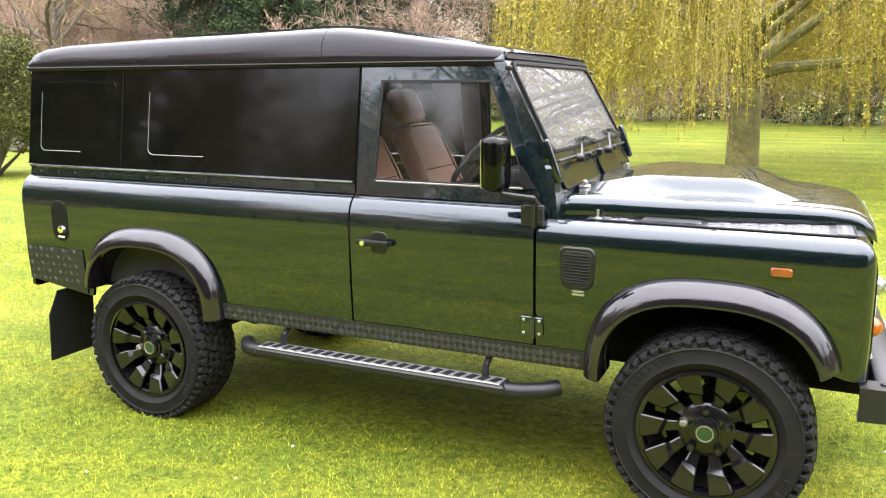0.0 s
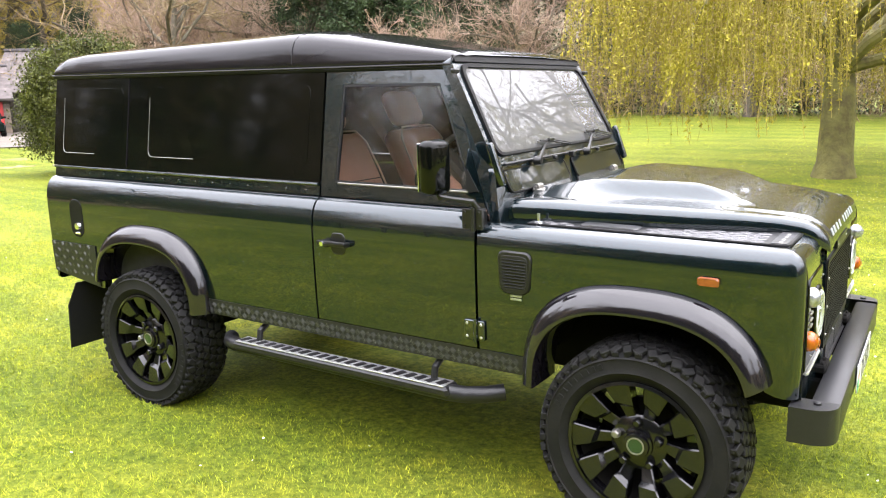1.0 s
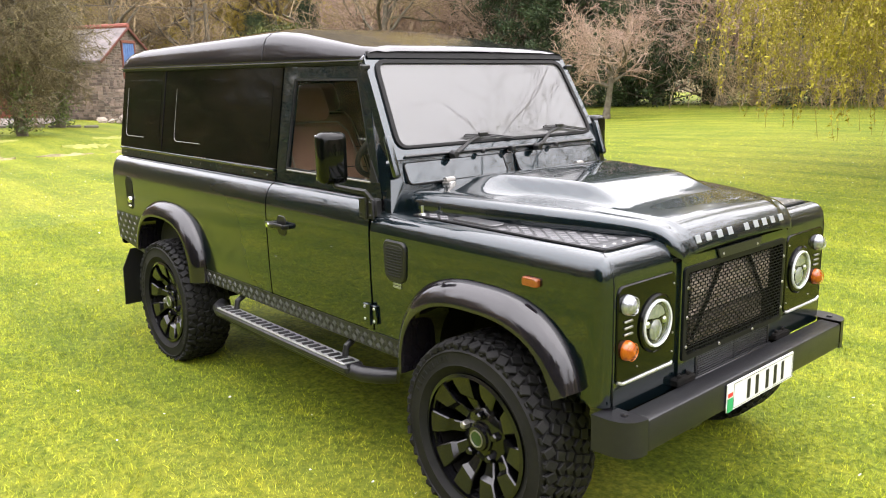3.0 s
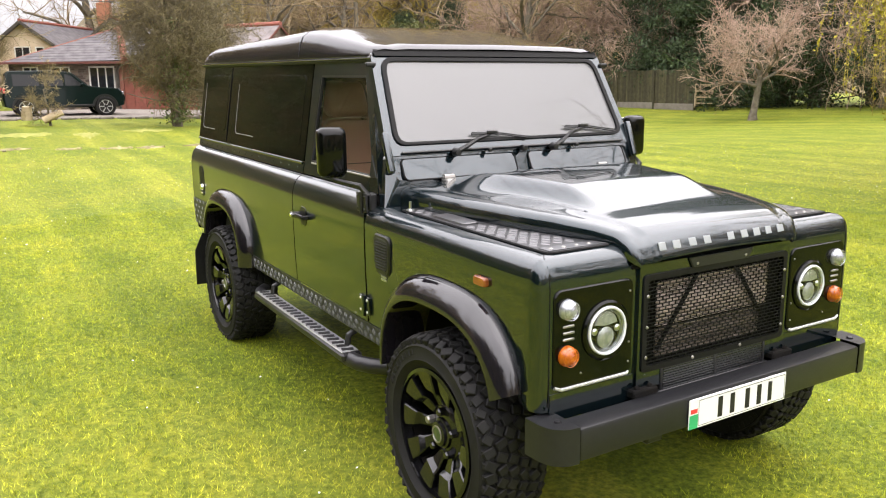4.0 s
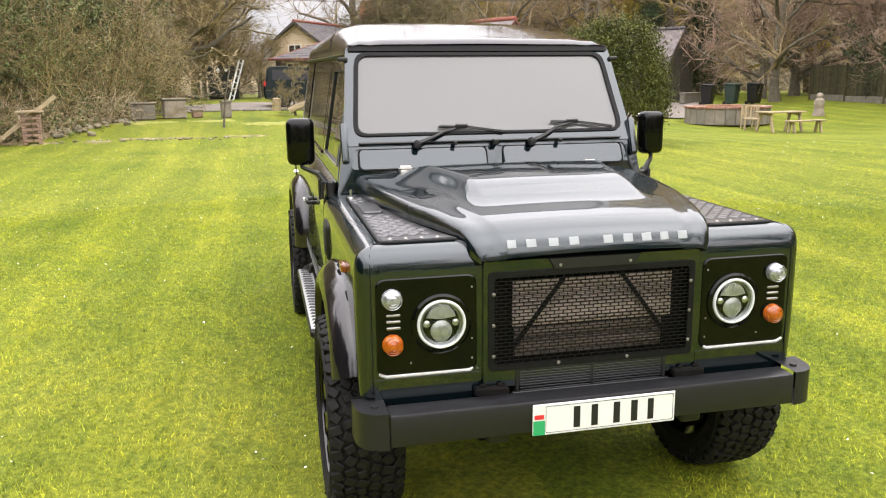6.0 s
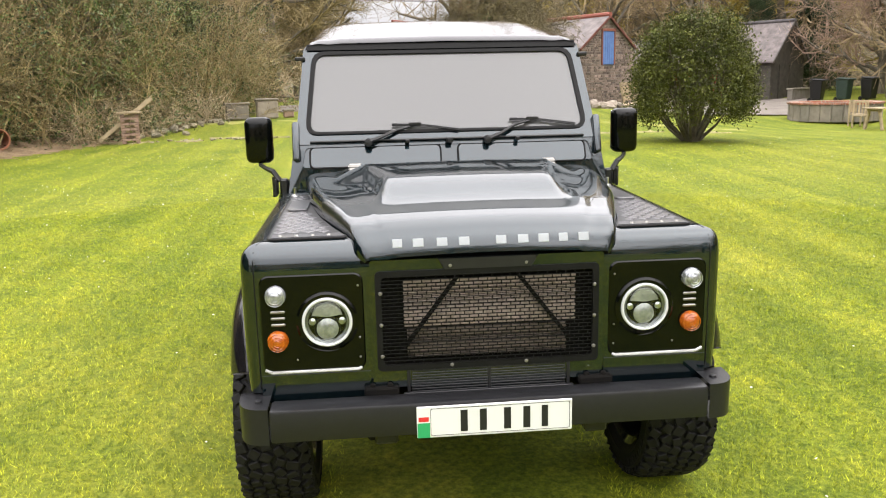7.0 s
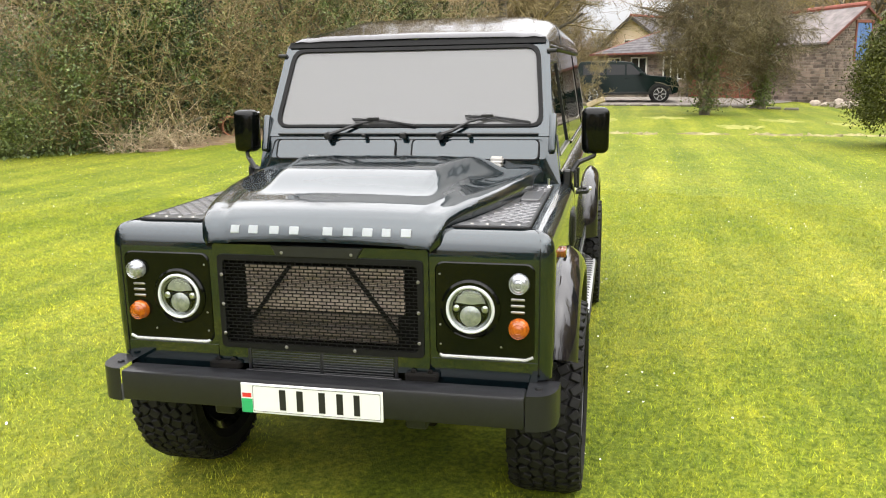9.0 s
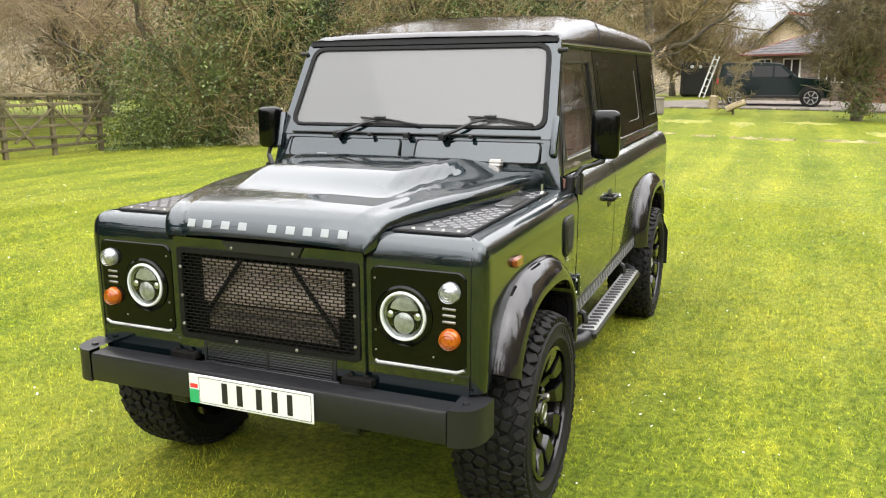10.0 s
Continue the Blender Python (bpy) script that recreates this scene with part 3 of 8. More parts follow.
    cp("plate_rim", tube([(-0.515, s * 0.741, WT + 0.003), (0.470, s * 0.741, WT + 0.003), (0.487, s * 0.733, WT + 0.003), (0.493, s * 0.715, WT + 0.003), (0.493, s * 0.480, WT + 0.003)], 0.0045, 6), SEALRUBBER, wp)
    for x, y in ((0.455, 0.70), (0.455, 0.645), (0.455, 0.59), (0.455, 0.535)):
        cp("plate_screw", lathe([(0.0001, 0.0035), (0.006, 0.0025), (0.008, 0)], 10, "z", (x, s * y, WT + 0.0085)), DULLSTEEL, wp)
    o = rounded_rect(0.235, 0.082, 0.02) + np.array((-0.185, 0.683))
    cp("plate_cover", plate(o, lambda a, b, h: (a, s * b, WT + 0.005 + h), 0.009), SHEENPLATE, wp)
    cp("aerial_base", lathe([(0.0001, 0.045), (0.006, 0.045), (0.006, 0.015), (0.017, 0.012), (0.02, 0)], 12, "z", (-0.475, s * 0.725, WT)), STEEL, wing)
    # side air vent
    o = rounded_rect(0.152, 0.176, 0.03)
    o[:, 0] *= np.where(o[:, 1] < -0.03, 1.0 + (o[:, 1] + 0.03) * 3.6, 1.0)  # narrower towards the foot
    o = o + np.array((-0.53, 1.002))
    vent = cp("air_vent", plate(o, lambda a, b, h: (a, s * (side_y(b) + h), b), 0.010, 0.006), PLASTIC, wing, "black louvred side air vent")
    cp("vent_slat", join(*[box((-0.53, s * (side_y(z) + 0.012), z), (0.088 if z < 0.965 else 0.106, 0.006, 0.006), 0.002) for z in np.arange(0.943, 1.066, 0.0125)]), SEALRUBBER, vent)
    cp("vent_backing", plate(o * np.array((0.80, 0.80)) + np.array((-0.53, 1.002)) * 0.20, lambda a, b, h: (a, s * (side_y(b) + 0.009 + h), b), 0.003, 0.001), INK, vent)
    cp("wing_badge", join(*[box((-0.525, s * (side_y(0.9) + 0.002), z), (0.05, 0.004, 0.009), 0.001) for z in (0.893, 0.906)]), mat("badge_olive", (0.25, 0.27, 0.16), 0.4, 0.3), wing)
    o = rounded_rect(0.078, 0.032, 0.010) + np.array((0.240, 1.058))
    cp("side_indicator", plate(o, lambda a, b, h: (a, s * (side_y(b) + h), b), 0.018, 0.006), DULLAMBER, wing, "small amber side indicator")
    # wheel arches
    for which in ("front", "rear"):
        cx, z0, a, b = ARCHES[which]
        lip = 0.910 if which == "front" else 0.908
        secs = [(1.0, 0.826), (1.0, 0.842), (0.985, 0.860), (0.955, 0.882), (0.915, 0.900), (0.875, lip), (0.85, lip), (0.84, lip - 0.012), (0.84, 0.70)]
        P = []
        t = np.linspace(np.pi - (0.0 if which == "front" else 0.16), 0.27 if which == "front" else 0.0, 33)
        for k, y in secs:
            aa, bb = a * k if k > 0.9 else a * k, b - (1 - k) * 0.62
            P.append([(cx + aa * np.sign(np.cos(q)) * abs(np.cos(q)) ** (2 / 2.6), s * y, z0 + bb * abs(np.sin(q)) ** (2 / 2.6)) for q in t])
        cp("wheel_arch", grid(P), ARCHBLACK, None, "glossy black wheel arch extension", True, 50)
        # wheel well liner
        P = [[(cx + 0.47 * math.cos(q), s * y, 0.52 + 0.46 * math.sin(q)) for y in (0.80, 0.45)] for q in np.linspace(0.42, np.pi - 0.25, 15)]
        cp("wheel_well", grid(P), DARK)
        P = [[(cx + 0.47 * r * math.cos(q), s * 0.46, 0.52 + 0.46 * r * math.sin(q)) for r in (0, 1)] for q in np.linspace(0, np.pi, 15)]
        cp("wheel_well_wall", grid(P), DARK)
    # sill chequer
    P = [[(x, s * (side_y(z) + 0.002), z) for z in (0.572, 0.61, 0.652)] for x in np.linspace(-2.35, -0.49, 12)]
    sill = cp("sill_plate", slab(P, (0, s * 0.003, 0)), CHEQUER, None, "chequer plate along the sill")
    cp("tread", lugs(-2.345, -0.5, 0.578, 0.648, lambda x, z, h: (x, s * (side_y(z) + 0.005 + h), z), 0.0172, 0.0305, 0.0025, 4), CHEQUERLUG, sill)["kind"] = "stuff"
    # side step
    step = cp("side_step", join(tube([(-2.22, s * 0.80, 0.455), (-2.19, s * 0.84, 0.447), (-2.13, s * 0.86, 0.445), (-0.84, s * 0.865, 0.445), (-0.76, s * 0.855, 0.447), (-0.68, s * 0.82, 0.452), (-0.62, s * 0.77, 0.458)], 0.037, 14),
                     box((-1.46, s * 0.862, 0.458), (1.28, 0.105, 0.045), 0.012)), SATIN, None, "black tubular side step")
    P = []
    hole = []
    n_slots = 22
    tp = box((-1.46, s * 0.865, 0.4825), (1.24, 0.086, 0.005), 0.001)
    tread = cp("step_plate", tp, ALU, step, "bright perforated step plate")
    for i in range(n_slots):
        hole.append(box((-2.05 + i * 1.18 / (n_slots - 1), s * 0.865, 0.4855), (0.034, 0.058, 0.0025), 0.001, Matrix.Rotation(s * 0.3, 4, "Z")))
    for q in hole:
        cp("step_slot", q, PLASTIC, tread, "", False)
    for x in (-1.98, -0.93):
        cp("step_bracket", tube([(x, s * 0.84, 0.47), (x, s * 0.83, 0.53), (x, s * 0.74, 0.58)], 0.016, 8), SATIN, step)
    # mudflap
    P = [[(-3.475 - 0.03 * t, s * y, 0.60 - 0.40 * t) for t in (0, 0.33, 0.66, 1)] for y in (0.60, 0.74, 0.905)]
    P[2][0] = (-3.475, s * 0.845, 0.60)
    cp("mudflap", slab(P, (-0.008, 0, 0)), SATIN, None, "black rubber mudflap")

# roof: front slope to a crest, then nearly level to the back
RX = [-0.895, -0.93, -1.0, -1.25, -1.55, -1.72, -1.85, -2.2, -2.9, -3.45, -3.62, -3.69, -3.715]
RT = [1.872, 1.892, 1.903, 1.945, 1.995, 2.016, 2.018, 2.008, 1.99, 1.975, 1.96, 1.93, 1.89]
P = []
for x, zt in zip(RX, RT):
    k = (zt - 1.835) / 0.18
    prof = [(0.672, 1.832), (0.676, 1.842), (0.674, 1.842 + 0.022 * k), (0.664, 1.842 + 0.075 * k), (0.645, 1.842 + 0.115 * k), (0.61, 1.842 + 0.142 * k), (0.56, zt - 0.02 * k - 0.001), (0.50, zt - 0.006 * k), (0.3, zt), (0, zt + 0.003)]
    row = [(x, -y, z) for y, z in prof] + [(x, y, z) for y, z in reversed(prof[:-1])]
    P.append(row)
roof = cp("roof", grid(P), ROOFBLACK, None, "glossy black roof panel", True, 40)
P = [[(-3.716, s2 * y, z) for s2 in (-1, 1)] for y, z in ((0.672, 1.832), (0.66, 1.88), (0.60, 1.895))]
cp("roof_back", grid(P), ROOFBLACK, roof)
for s in (-1, 1):
    gut = cp("gutter", tube([(x, s * 0.682, 1.829) for x in np.linspace(-3.72, -0.90, 10)], 0.006, 8), ROOFBLACK, roof)
    cp("gutter_seal", tube([(x, s * 0.674, 1.820) for x in np.linspace(-3.71, -0.92, 10)], 0.010, 6), SEALRUBBER, gut)
    cp("roof_joint", tube([(-1.80, s * y, z + 0.001) for y, z in ((0.675, 1.85), (0.668, 1.915), (0.648, 1.955), (0.612, 1.983), (0.56, 1.998))], 0.002, 5), SATIN, roof)
lining = [[(x, y, 1.825) for y in (-0.64, 0, 0.64)] for x in np.linspace(-3.68, -0.95, 4)]
cp("headlining", slab(lining, (0, 0, 0.006)), CLOTH, roof)

# windscreen frame, glass and the vent panel below
def ws(y, z):
    return (-0.662 - (z - 1.40) * 0.535, y, z)
o4 = [(-0.728, 1.405), (0.728, 1.405), (0.682, 1.862), (-0.682, 1.862)]
i4 = [(-0.672, 1.452), (0.672, 1.452), (0.632, 1.822), (-0.632, 1.822)]
def round4(c4, r, n=5):
    """A four-cornered loop with rounded corners."""
    pts = []
    c = np.array(c4, float)
    for k in range(4):
        a, b, d = c[k - 1], c[k], c[(k + 1) % 4]
        p, q = b + (a - b) / np.linalg.norm(a - b) * r, b + (d - b) / np.linalg.norm(d - b) * r
        for t in np.linspace(0, 1, n):
            pts.append((1 - t) ** 2 * p + 2 * t * (1 - t) * b + t * t * q)
    return np.array(pts)
def loop_frame(a4, b4, ra, rb, at, off):
    A, B = round4(a4, ra), round4(b4, rb)
    rows = [[at(*p), at(*q)] for p, q in zip(A, B)]
    return slab(rows + rows[:1], off)
wsf = cp("windscreen_frame", loop_frame(o4, i4, 0.03, 0.06, ws, (-0.045, 0, -0.02)), PAINT)
j4 = [(-0.660, 1.457), (0.660, 1.457), (0.622, 1.814), (-0.622, 1.814)]
cp("windscreen_seal", loop_frame([(-0.682, 1.446), (0.682, 1.446), (0.642, 1.830), (-0.642, 1.830)], j4, 0.06, 0.05, lambda y, z: tuple(np.array(ws(y, z)) + (0.008, 0, 0.004)), (-0.02, 0, -0.01)), SEALRUBBER, wsf)
cp("header_seal", slab([[tuple(np.array(ws(y, z)) + (0.004, 0, 0.002)) for z in (1.836, 1.850, 1.864)] for y in (-0.668, 0.0, 0.668)], (0.004, 0, 0.002)), SEALRUBBER, wsf)
A = round4(i4, 0.06)
cp("windscreen_glass", plate(A, lambda a, b, h: tuple(np.array(ws(a, b)) + np.array((0.88, 0, 0.47)) * (h - 0.006)), 0.005, 0.001), SCREEN, None, "laminated windscreen glass").visible_shadow = False
bulk = cp("bulkhead", loop_frame([(-0.775, 1.15), (0.775, 1.15), (0.735, 1.405), (-0.735, 1.405)], [(-0.70, 1.30), (0.70, 1.30), (0.68, 1.39), (-0.68, 1.39)], 0.02, 0.02, lambda y, z: (-0.628 - max(0, z - 1.28) * 0.36, y, z), (-0.03, 0, 0)), PAINT)
cp("bulkhead_panel", slab([[(-0.636 - (z - 1.28) * 0.36, y, z) for z in (1.28, 1.405)] for y in (-0.71, 0.71)], (-0.01, 0, 0)), PAINT, bulk)
for s in (-1, 1):
    o = rounded_rect(0.62, 0.092, 0.022) + np.array((s * 0.352, 1.343))
    cp("vent_flap", plate(o, lambda a, b, h: (-0.630 + h - (b - 1.28) * 0.50, a, b), 0.012, 0.004), PAINT, bulk)
    e = np.array([(-0.619 - (b - 1.28) * 0.50, a, b) for a, b in np.vstack([o, o[:1]])])
    cp("flap_seal", tube(e, 0.0045, 6, False), SEALRUBBER, bulk)
    # hinge arm beside the screen
    cp("screen_hinge", turned(box((0, 0, 0), (0.03, 0.035, 0.19), 0.012, None, 2), pose(-0.668, s * 0.725, 1.42, 0, -20, 0)), PAINT, wsf)
    cp("screen_bracket", box((-0.87, s * 0.70, 1.80), (0.02, 0.05, 0.02), 0.005), PLASTIC, wsf)
    # door pillar between screen and door
    P = [[(-0.694 - (z - 1.24) * 0.39, s * (upper_y(z) - 0.003), z), (-0.668 - (z - 1.40) * (0.535 if z > 1.4 else 0.1), s * (upper_y(z) - 0.012), z)] for z in np.linspace(1.15, 1.86, 6)]
    cp("screen_pillar", slab(P, (-0.012, -s * 0.01, 0)), PAINT, wsf)
cp("wiper_rail", box((-0.664, 0, 1.416), (0.014, 1.32, 0.010), 0.004), PLASTIC, wsf)
for y0, z1 in ((-0.385, 1.474), (0.185, 1.486)):
    # arm from the pivot up on to the glass, and the blade that lies across it
    wip = cp("wiper", join(lathe([(0.0001, 0.034), (0.015, 0.032), (0.020, 0)], 12, "x", (-0.655, y0, 1.408)), tube([(-0.636, y0, 1.412), (-0.650, y0 + 0.06, 1.432), (-0.674, y0 + 0.14, z1 - 0.012), (-0.688, y0 + 0.225, z1 + 0.006)], [0.011, 0.009, 0.007, 0.005], 6)), PLASTIC, wsf, "black wiper")
    blade = [(y0 + 0.115, z1 + 0.006), (y0 + 0.27, z1 - 0.001), (y0 + 0.435, z1 - 0.024)]
    cp("wiper_blade", join(tube([tuple(np.array(ws(y, z)) + (0.020, 0, 0.010)) for y, z in blade], 0.004, 6), tube([tuple(np.array(ws(y, z)) + (0.009, 0, 0.004)) for y, z in blade], 0.0045, 4),
       box(tuple(np.array(ws(y0 + 0.225, z1 + 0.002)) + (0.022, 0, 0.012)), (0.014, 0.06, 0.016), 0.003)), PLASTIC, wip)
for y in (-0.452, 0.470):
    hng = cp("bonnet_hinge", join(box((-0.596, y, 1.290), (0.055, 0.062, 0.016), 0.006), tube([(-0.606, y - 0.026, 1.302), (-0.606, y + 0.026, 1.302)], 0.015, 10)), DULLSTEEL, bulk, "pale metal bonnet hinge")
    cp("hinge_pin", tube([(-0.606, y - 0.033, 1.302), (-0.606, y + 0.033, 1.302)], 0.006, 8), DULLSTEEL, hng)
for y, w in ((0.0, 0.03), (-0.20, 0.02), (0.33, 0.02)):
    cp("washer_jet", box((-0.642, y, 1.41), (w, w, w * 0.9), 0.004), PLASTIC, wsf)

# bonnet
def bonnet_w(x):
    return float(np.interp(x, [-0.67, -0.4, -0.2, 0.1, 0.35, 0.5, 0.6], [0.692, 0.664, 0.637, 0.578, 0.508, 0.462, 0.44]) - 0.030 * max(0, (x - 0.535) / 0.053) ** 2.2)
def bonnet_top(x):
    return float(np.interp(x, [-0.67, -0.45, -0.2, 0.05, 0.25, 0.42, 0.50, 0.545, 0.572, 0.585, 0.588], [1.275, 1.277, 1.271, 1.265, 1.258, 1.246, 1.233, 1.210, 1.181, 1.150, 1.128]))
def smooth01(t):
    t = min(1, max(0, t))
    return t * t * (3 - 2 * t)
def bulge(x, y):
    w = 0.375 + 0.10 * smooth01((0.1 - x) / 0.6)
    side = smooth01((w - abs(y)) / 0.06)
    front = smooth01((0.31 - x) / 0.27)
    back = 1 - 0.75 * smooth01((-0.30 - x) / 0.34)
    return 0.062 * side * front * back
bx = [-0.668, -0.655] + list(np.linspace(-0.63, 0.45, 49)) + [0.47, 0.49, 0.51, 0.526, 0.54, 0.55, 0.56, 0.567, 0.573, 0.578, 0.582, 0.586, 0.588]
P = []
for x in bx:
    w, zt = bonnet_w(x), bonnet_top(x)
    rear = 0.02 * (1 - smooth01((x + 0.668) / 0.05))
    row = []
    lip = min(zt - 0.004, float(np.interp(x, [0.40, 0.50, 0.55, 0.588], [1.184, 1.172, 1.148, 1.118])))
    for k, d in ((1.0, 0.0), (1.0, 0.33), (0.998, 0.6), (0.985, 0.82), (0.965, 0.93), (0.93, 0.985), (0.88, 1.0), (0.8, 1.0)):
        edge = lip + (zt - lip) * d
        row.append((x, -w * k, edge - rear))
    for y in np.linspace(-0.42, 0.42, 43):
        yy = y * min(1, w * 0.78 / 0.42)
        row.append((x, yy, zt + bulge(x, yy) + 0.012 * (1 - (yy / w) ** 2) - rear))
    row += [(a, -b, c) for a, b, c in reversed(row[:8])]
    P.append(row)
bonnet = cp("bonnet", grid(P), PAINT, None, "green bonnet with raised centre panel", True, 60)
cp("bonnet_seal", slab([[(-0.66, -0.68, 1.178), (-0.66, 0.68, 1.178)], [(0.0, -0.58, 1.178), (0.0, 0.58, 1.178)], [(0.565, -0.43, 1.122), (0.565, 0.43, 1.122)]], (0, 0, -0.012)), DARK, bonnet)
# raised brand lettering on the bonnet lip, as plain bars
bars = []
for c, w in [(-0.305, 0.042), (-0.235, 0.046), (-0.155, 0.046), (-0.08, 0.046), (0.045, 0.046), (0.12, 0.046), (0.19, 0.046), (0.258, 0.04), (0.328, 0.046)]:
    bars.append(turned(box((0, 0, 0), (0.004, w * 0.80, 0.029), 0.0015), pose(0.577, c, 1.178, 0, -22, 0)))
for q in bars:
    cp("letter_bar", q, SILVER, bonnet, "silver bar", False)

# front: lamp panels, grille, radiator
XF = 0.563
for s in (-1, 1):
    o = rounded_rect(0.345, 0.338, 0.03) + np.array((s * 0.597, 0.914))
    pan = cp("lamp_panel", plate(o, lambda a, b, h: (XF + h, a, b), 0.007, 0.004), GLOSSBLACK, None, "gloss black lamp panel")
    cp("panel_lip", join(tube([(XF + 0.004, s * 0.44, 0.752), (XF + 0.010, s * 0.45, 0.748), (XF + 0.010, s * 0.74, 0.748), (XF + 0.006, s * 0.765, 0.758)], 0.006, 8)), ALU, pan)
    hy, hz = s * 0.549, 0.92
    lamp = cp("headlamp", join(lathe([(0.104, 0.004), (0.104, 0.012), (0.096, 0.018), (0.086, 0.016), (0.083, 0.0)], 40, "x", (XF, hy, hz))), GLOSSBLACK, pan, "round headlamp with white ring")
    cp("lamp_ring", lathe([(0.085, 0.014), (0.084, 0.020), (0.080, 0.023), (0.075, 0.020), (0.074, 0.010)], 40, "x", (XF, hy, hz)), WHITERING, lamp)
    cp("reflector", lathe([(0.075, 0.012), (0.05, 0.0), (0.0001, -0.006)], 32, "x", (XF, hy, hz)), LAMPBOWL, lamp)
    cp("lamp_mask", join(box((XF + 0.004, hy, hz + 0.004), (0.010, 0.132, 0.014), 0.004), lathe([(0.040, 0.004), (0.043, 0.010), (0.047, 0.004)], 28, "x", (XF, hy, hz - 0.026))), SEALRUBBER, lamp, "dark mask between the lamp lenses")
    cp("projector", lathe([(0.040, 0.002), (0.037, 0.011), (0.028, 0.017), (0.014, 0.020), (0.0001, 0.021)], 28, "x", (XF - 0.002, hy, hz - 0.026)), LAMPLENS, lamp, "pale dipped-beam lens")
    half = [(0.0, 0.0)] + [(0.052 * math.cos(q), 0.052 * math.sin(q)) for q in np.linspace(0.12, np.pi - 0.12, 13)]
    cp("main_beam_lens", plate(half, lambda a, b, h: (XF + h, hy + a, hz + 0.014 + b), 0.012, 0.005), LAMPLENS, lamp, "half-round main-beam lens")
    for q in (-1, 1):
        cp("lamp_eye", lathe([(0.013, 0.0), (0.012, 0.010), (0.007, 0.015), (0.0001, 0.016)], 16, "x", (XF, hy + q * 0.050, hz + 0.001)), STEEL, lamp)
    cp("lamp_glass", lathe([(0.076, 0.018), (0.06, 0.025), (0.035, 0.030), (0.0001, 0.032)], 32, "x", (XF, hy, hz)), GLASS, lamp, "clear domed lamp glass")
    for z, m, nm in ((1.016, LENS, "side_lamp"), (0.860, ORANGE, "indicator_lamp")):
        sl = cp(nm, lathe([(0.036, 0.006), (0.036, 0.014), (0.032, 0.024), (0.023, 0.034), (0.011, 0.039), (0.0001, 0.040)], 24, "x", (XF, s * 0.716, z)), m, pan, "round amber indicator" if m is ORANGE else "round clear side lamp")
        cp("lens_rib", join(*[lathe([(r, h), (r + 0.0015, h + 0.001), (r + 0.003, h)], 24, "x", (XF, s * 0.716, z)) for r, h in ((0.01, 0.0425), (0.02, 0.039), (0.029, 0.033))]), m, sl)
    for z in (0.916, 0.938, 0.960):
        cp("lamp_louvre", box((XF + 0.010, s * 0.712, z), (0.008, 0.048, 0.009), 0.003), DULLSTEEL, pan)
    for y, z in ((0.442, 1.04), (0.442, 0.79), (0.655, 0.79), (0.442, 0.86)):
        cp("panel_screw", bolts([(XF + 0.007, s * y, z)], "x", 0.004), DULLSTEEL, pan)
    cp("lower_valance", slab([[(XF - 0.002, s * y, z) for z in (0.64, 0.735)] for y in (0.41, 0.78)], (0.004, 0, 0)), PAINT, pan)
gp = cp("grille_panel", loop_frame([(-0.402, 0.675), (0.402, 0.675), (0.402, 1.122), (-0.402, 1.122)], [(-0.368, 0.750), (0.368, 0.750), (0.368, 1.068), (-0.368, 1.068)], 0.012, 0.015, lambda y, z: (0.574, y, z), (-0.02, 0, 0)), PAINT)
cp("grille_surround", loop_frame([(-0.385, 0.735), (0.385, 0.735), (0.385, 1.085), (-0.385, 1.085)], [(-0.364, 0.754), (0.364, 0.754), (0.364, 1.066), (-0.364, 1.066)], 0.02, 0.02, lambda y, z: (0.580, y, z), (-0.008, 0, 0)), SEALRUBBER, gp, "matt black grille surround")
cp("catch_plate", plate(np.array([(-0.15, 1.085), (0.15, 1.085), (0.172, 1.122), (-0.172, 1.122)]), lambda a, b, h: (0.576 + h, a, b), 0.008), SATIN, gp)
mesh_bits = [box((0.577, 0, z), (0.004, 0.735, 0.0023), 0.0) for z in np.arange(0.757, 1.066, 0.0128)]
for i, z in enumerate(np.arange(0.757, 1.055, 0.0128)):
    for y in np.arange(-0.355 + (0.016 if i % 2 else 0), 0.362, 0.032):
        mesh_bits.append(box((0.577, y, z + 0.0064), (0.003, 0.0036, 0.011), 0.0))
cp("grille_mesh", join(*mesh_bits), SEALRUBBER, gp, "black slotted grille mesh", False)
cp("radiator", join(*[box((0.545, 0.01, z), (0.012, 0.60, 0.008), 0.002) for z in np.arange(0.885, 1.045, 0.0118)]), RADIATOR, gp, "grey radiator core")
cp("intercooler", join(*[box((0.535, 0.0, z), (0.012, 0.56, 0.006), 0.001) for z in np.arange(0.77, 0.87, 0.0105)]), RADDARK, gp)
for s in (-1, 1):
    cp("grille_brace", tube([(0.562, s * 0.10, 1.06), (0.562, s * 0.30, 0.80)], 0.008, 6), DARK, gp)
for s in (-1, 1):
    for y, z in ((0.368, 1.01), (0.368, 0.90), (0.368, 0.79), (0.13, 1.098), (0.13, 0.748)):
        cp("grille_bolt", bolts([(0.582, s * y, z)], "x", 0.007, 0.005), DULLSTEEL, gp)
cp("lower_grille", join(*([box((0.572, 0, z), (0.012, 0.54, 0.005), 0.001) for z in np.arange(0.655, 0.735, 0.0095)] + [box((0.572, y, 0.694), (0.014, 0.012, 0.085), 0.002) for y in (-0.28, 0, 0.28)] + [box((0.578, 0, 0.648), (0.02, 0.60, 0.012), 0.004)])), SATIN, gp)
cp("engine_bay", box((0.0, 0, 0.90), (1.04, 0.86, 0.46), 0.02), DARK)

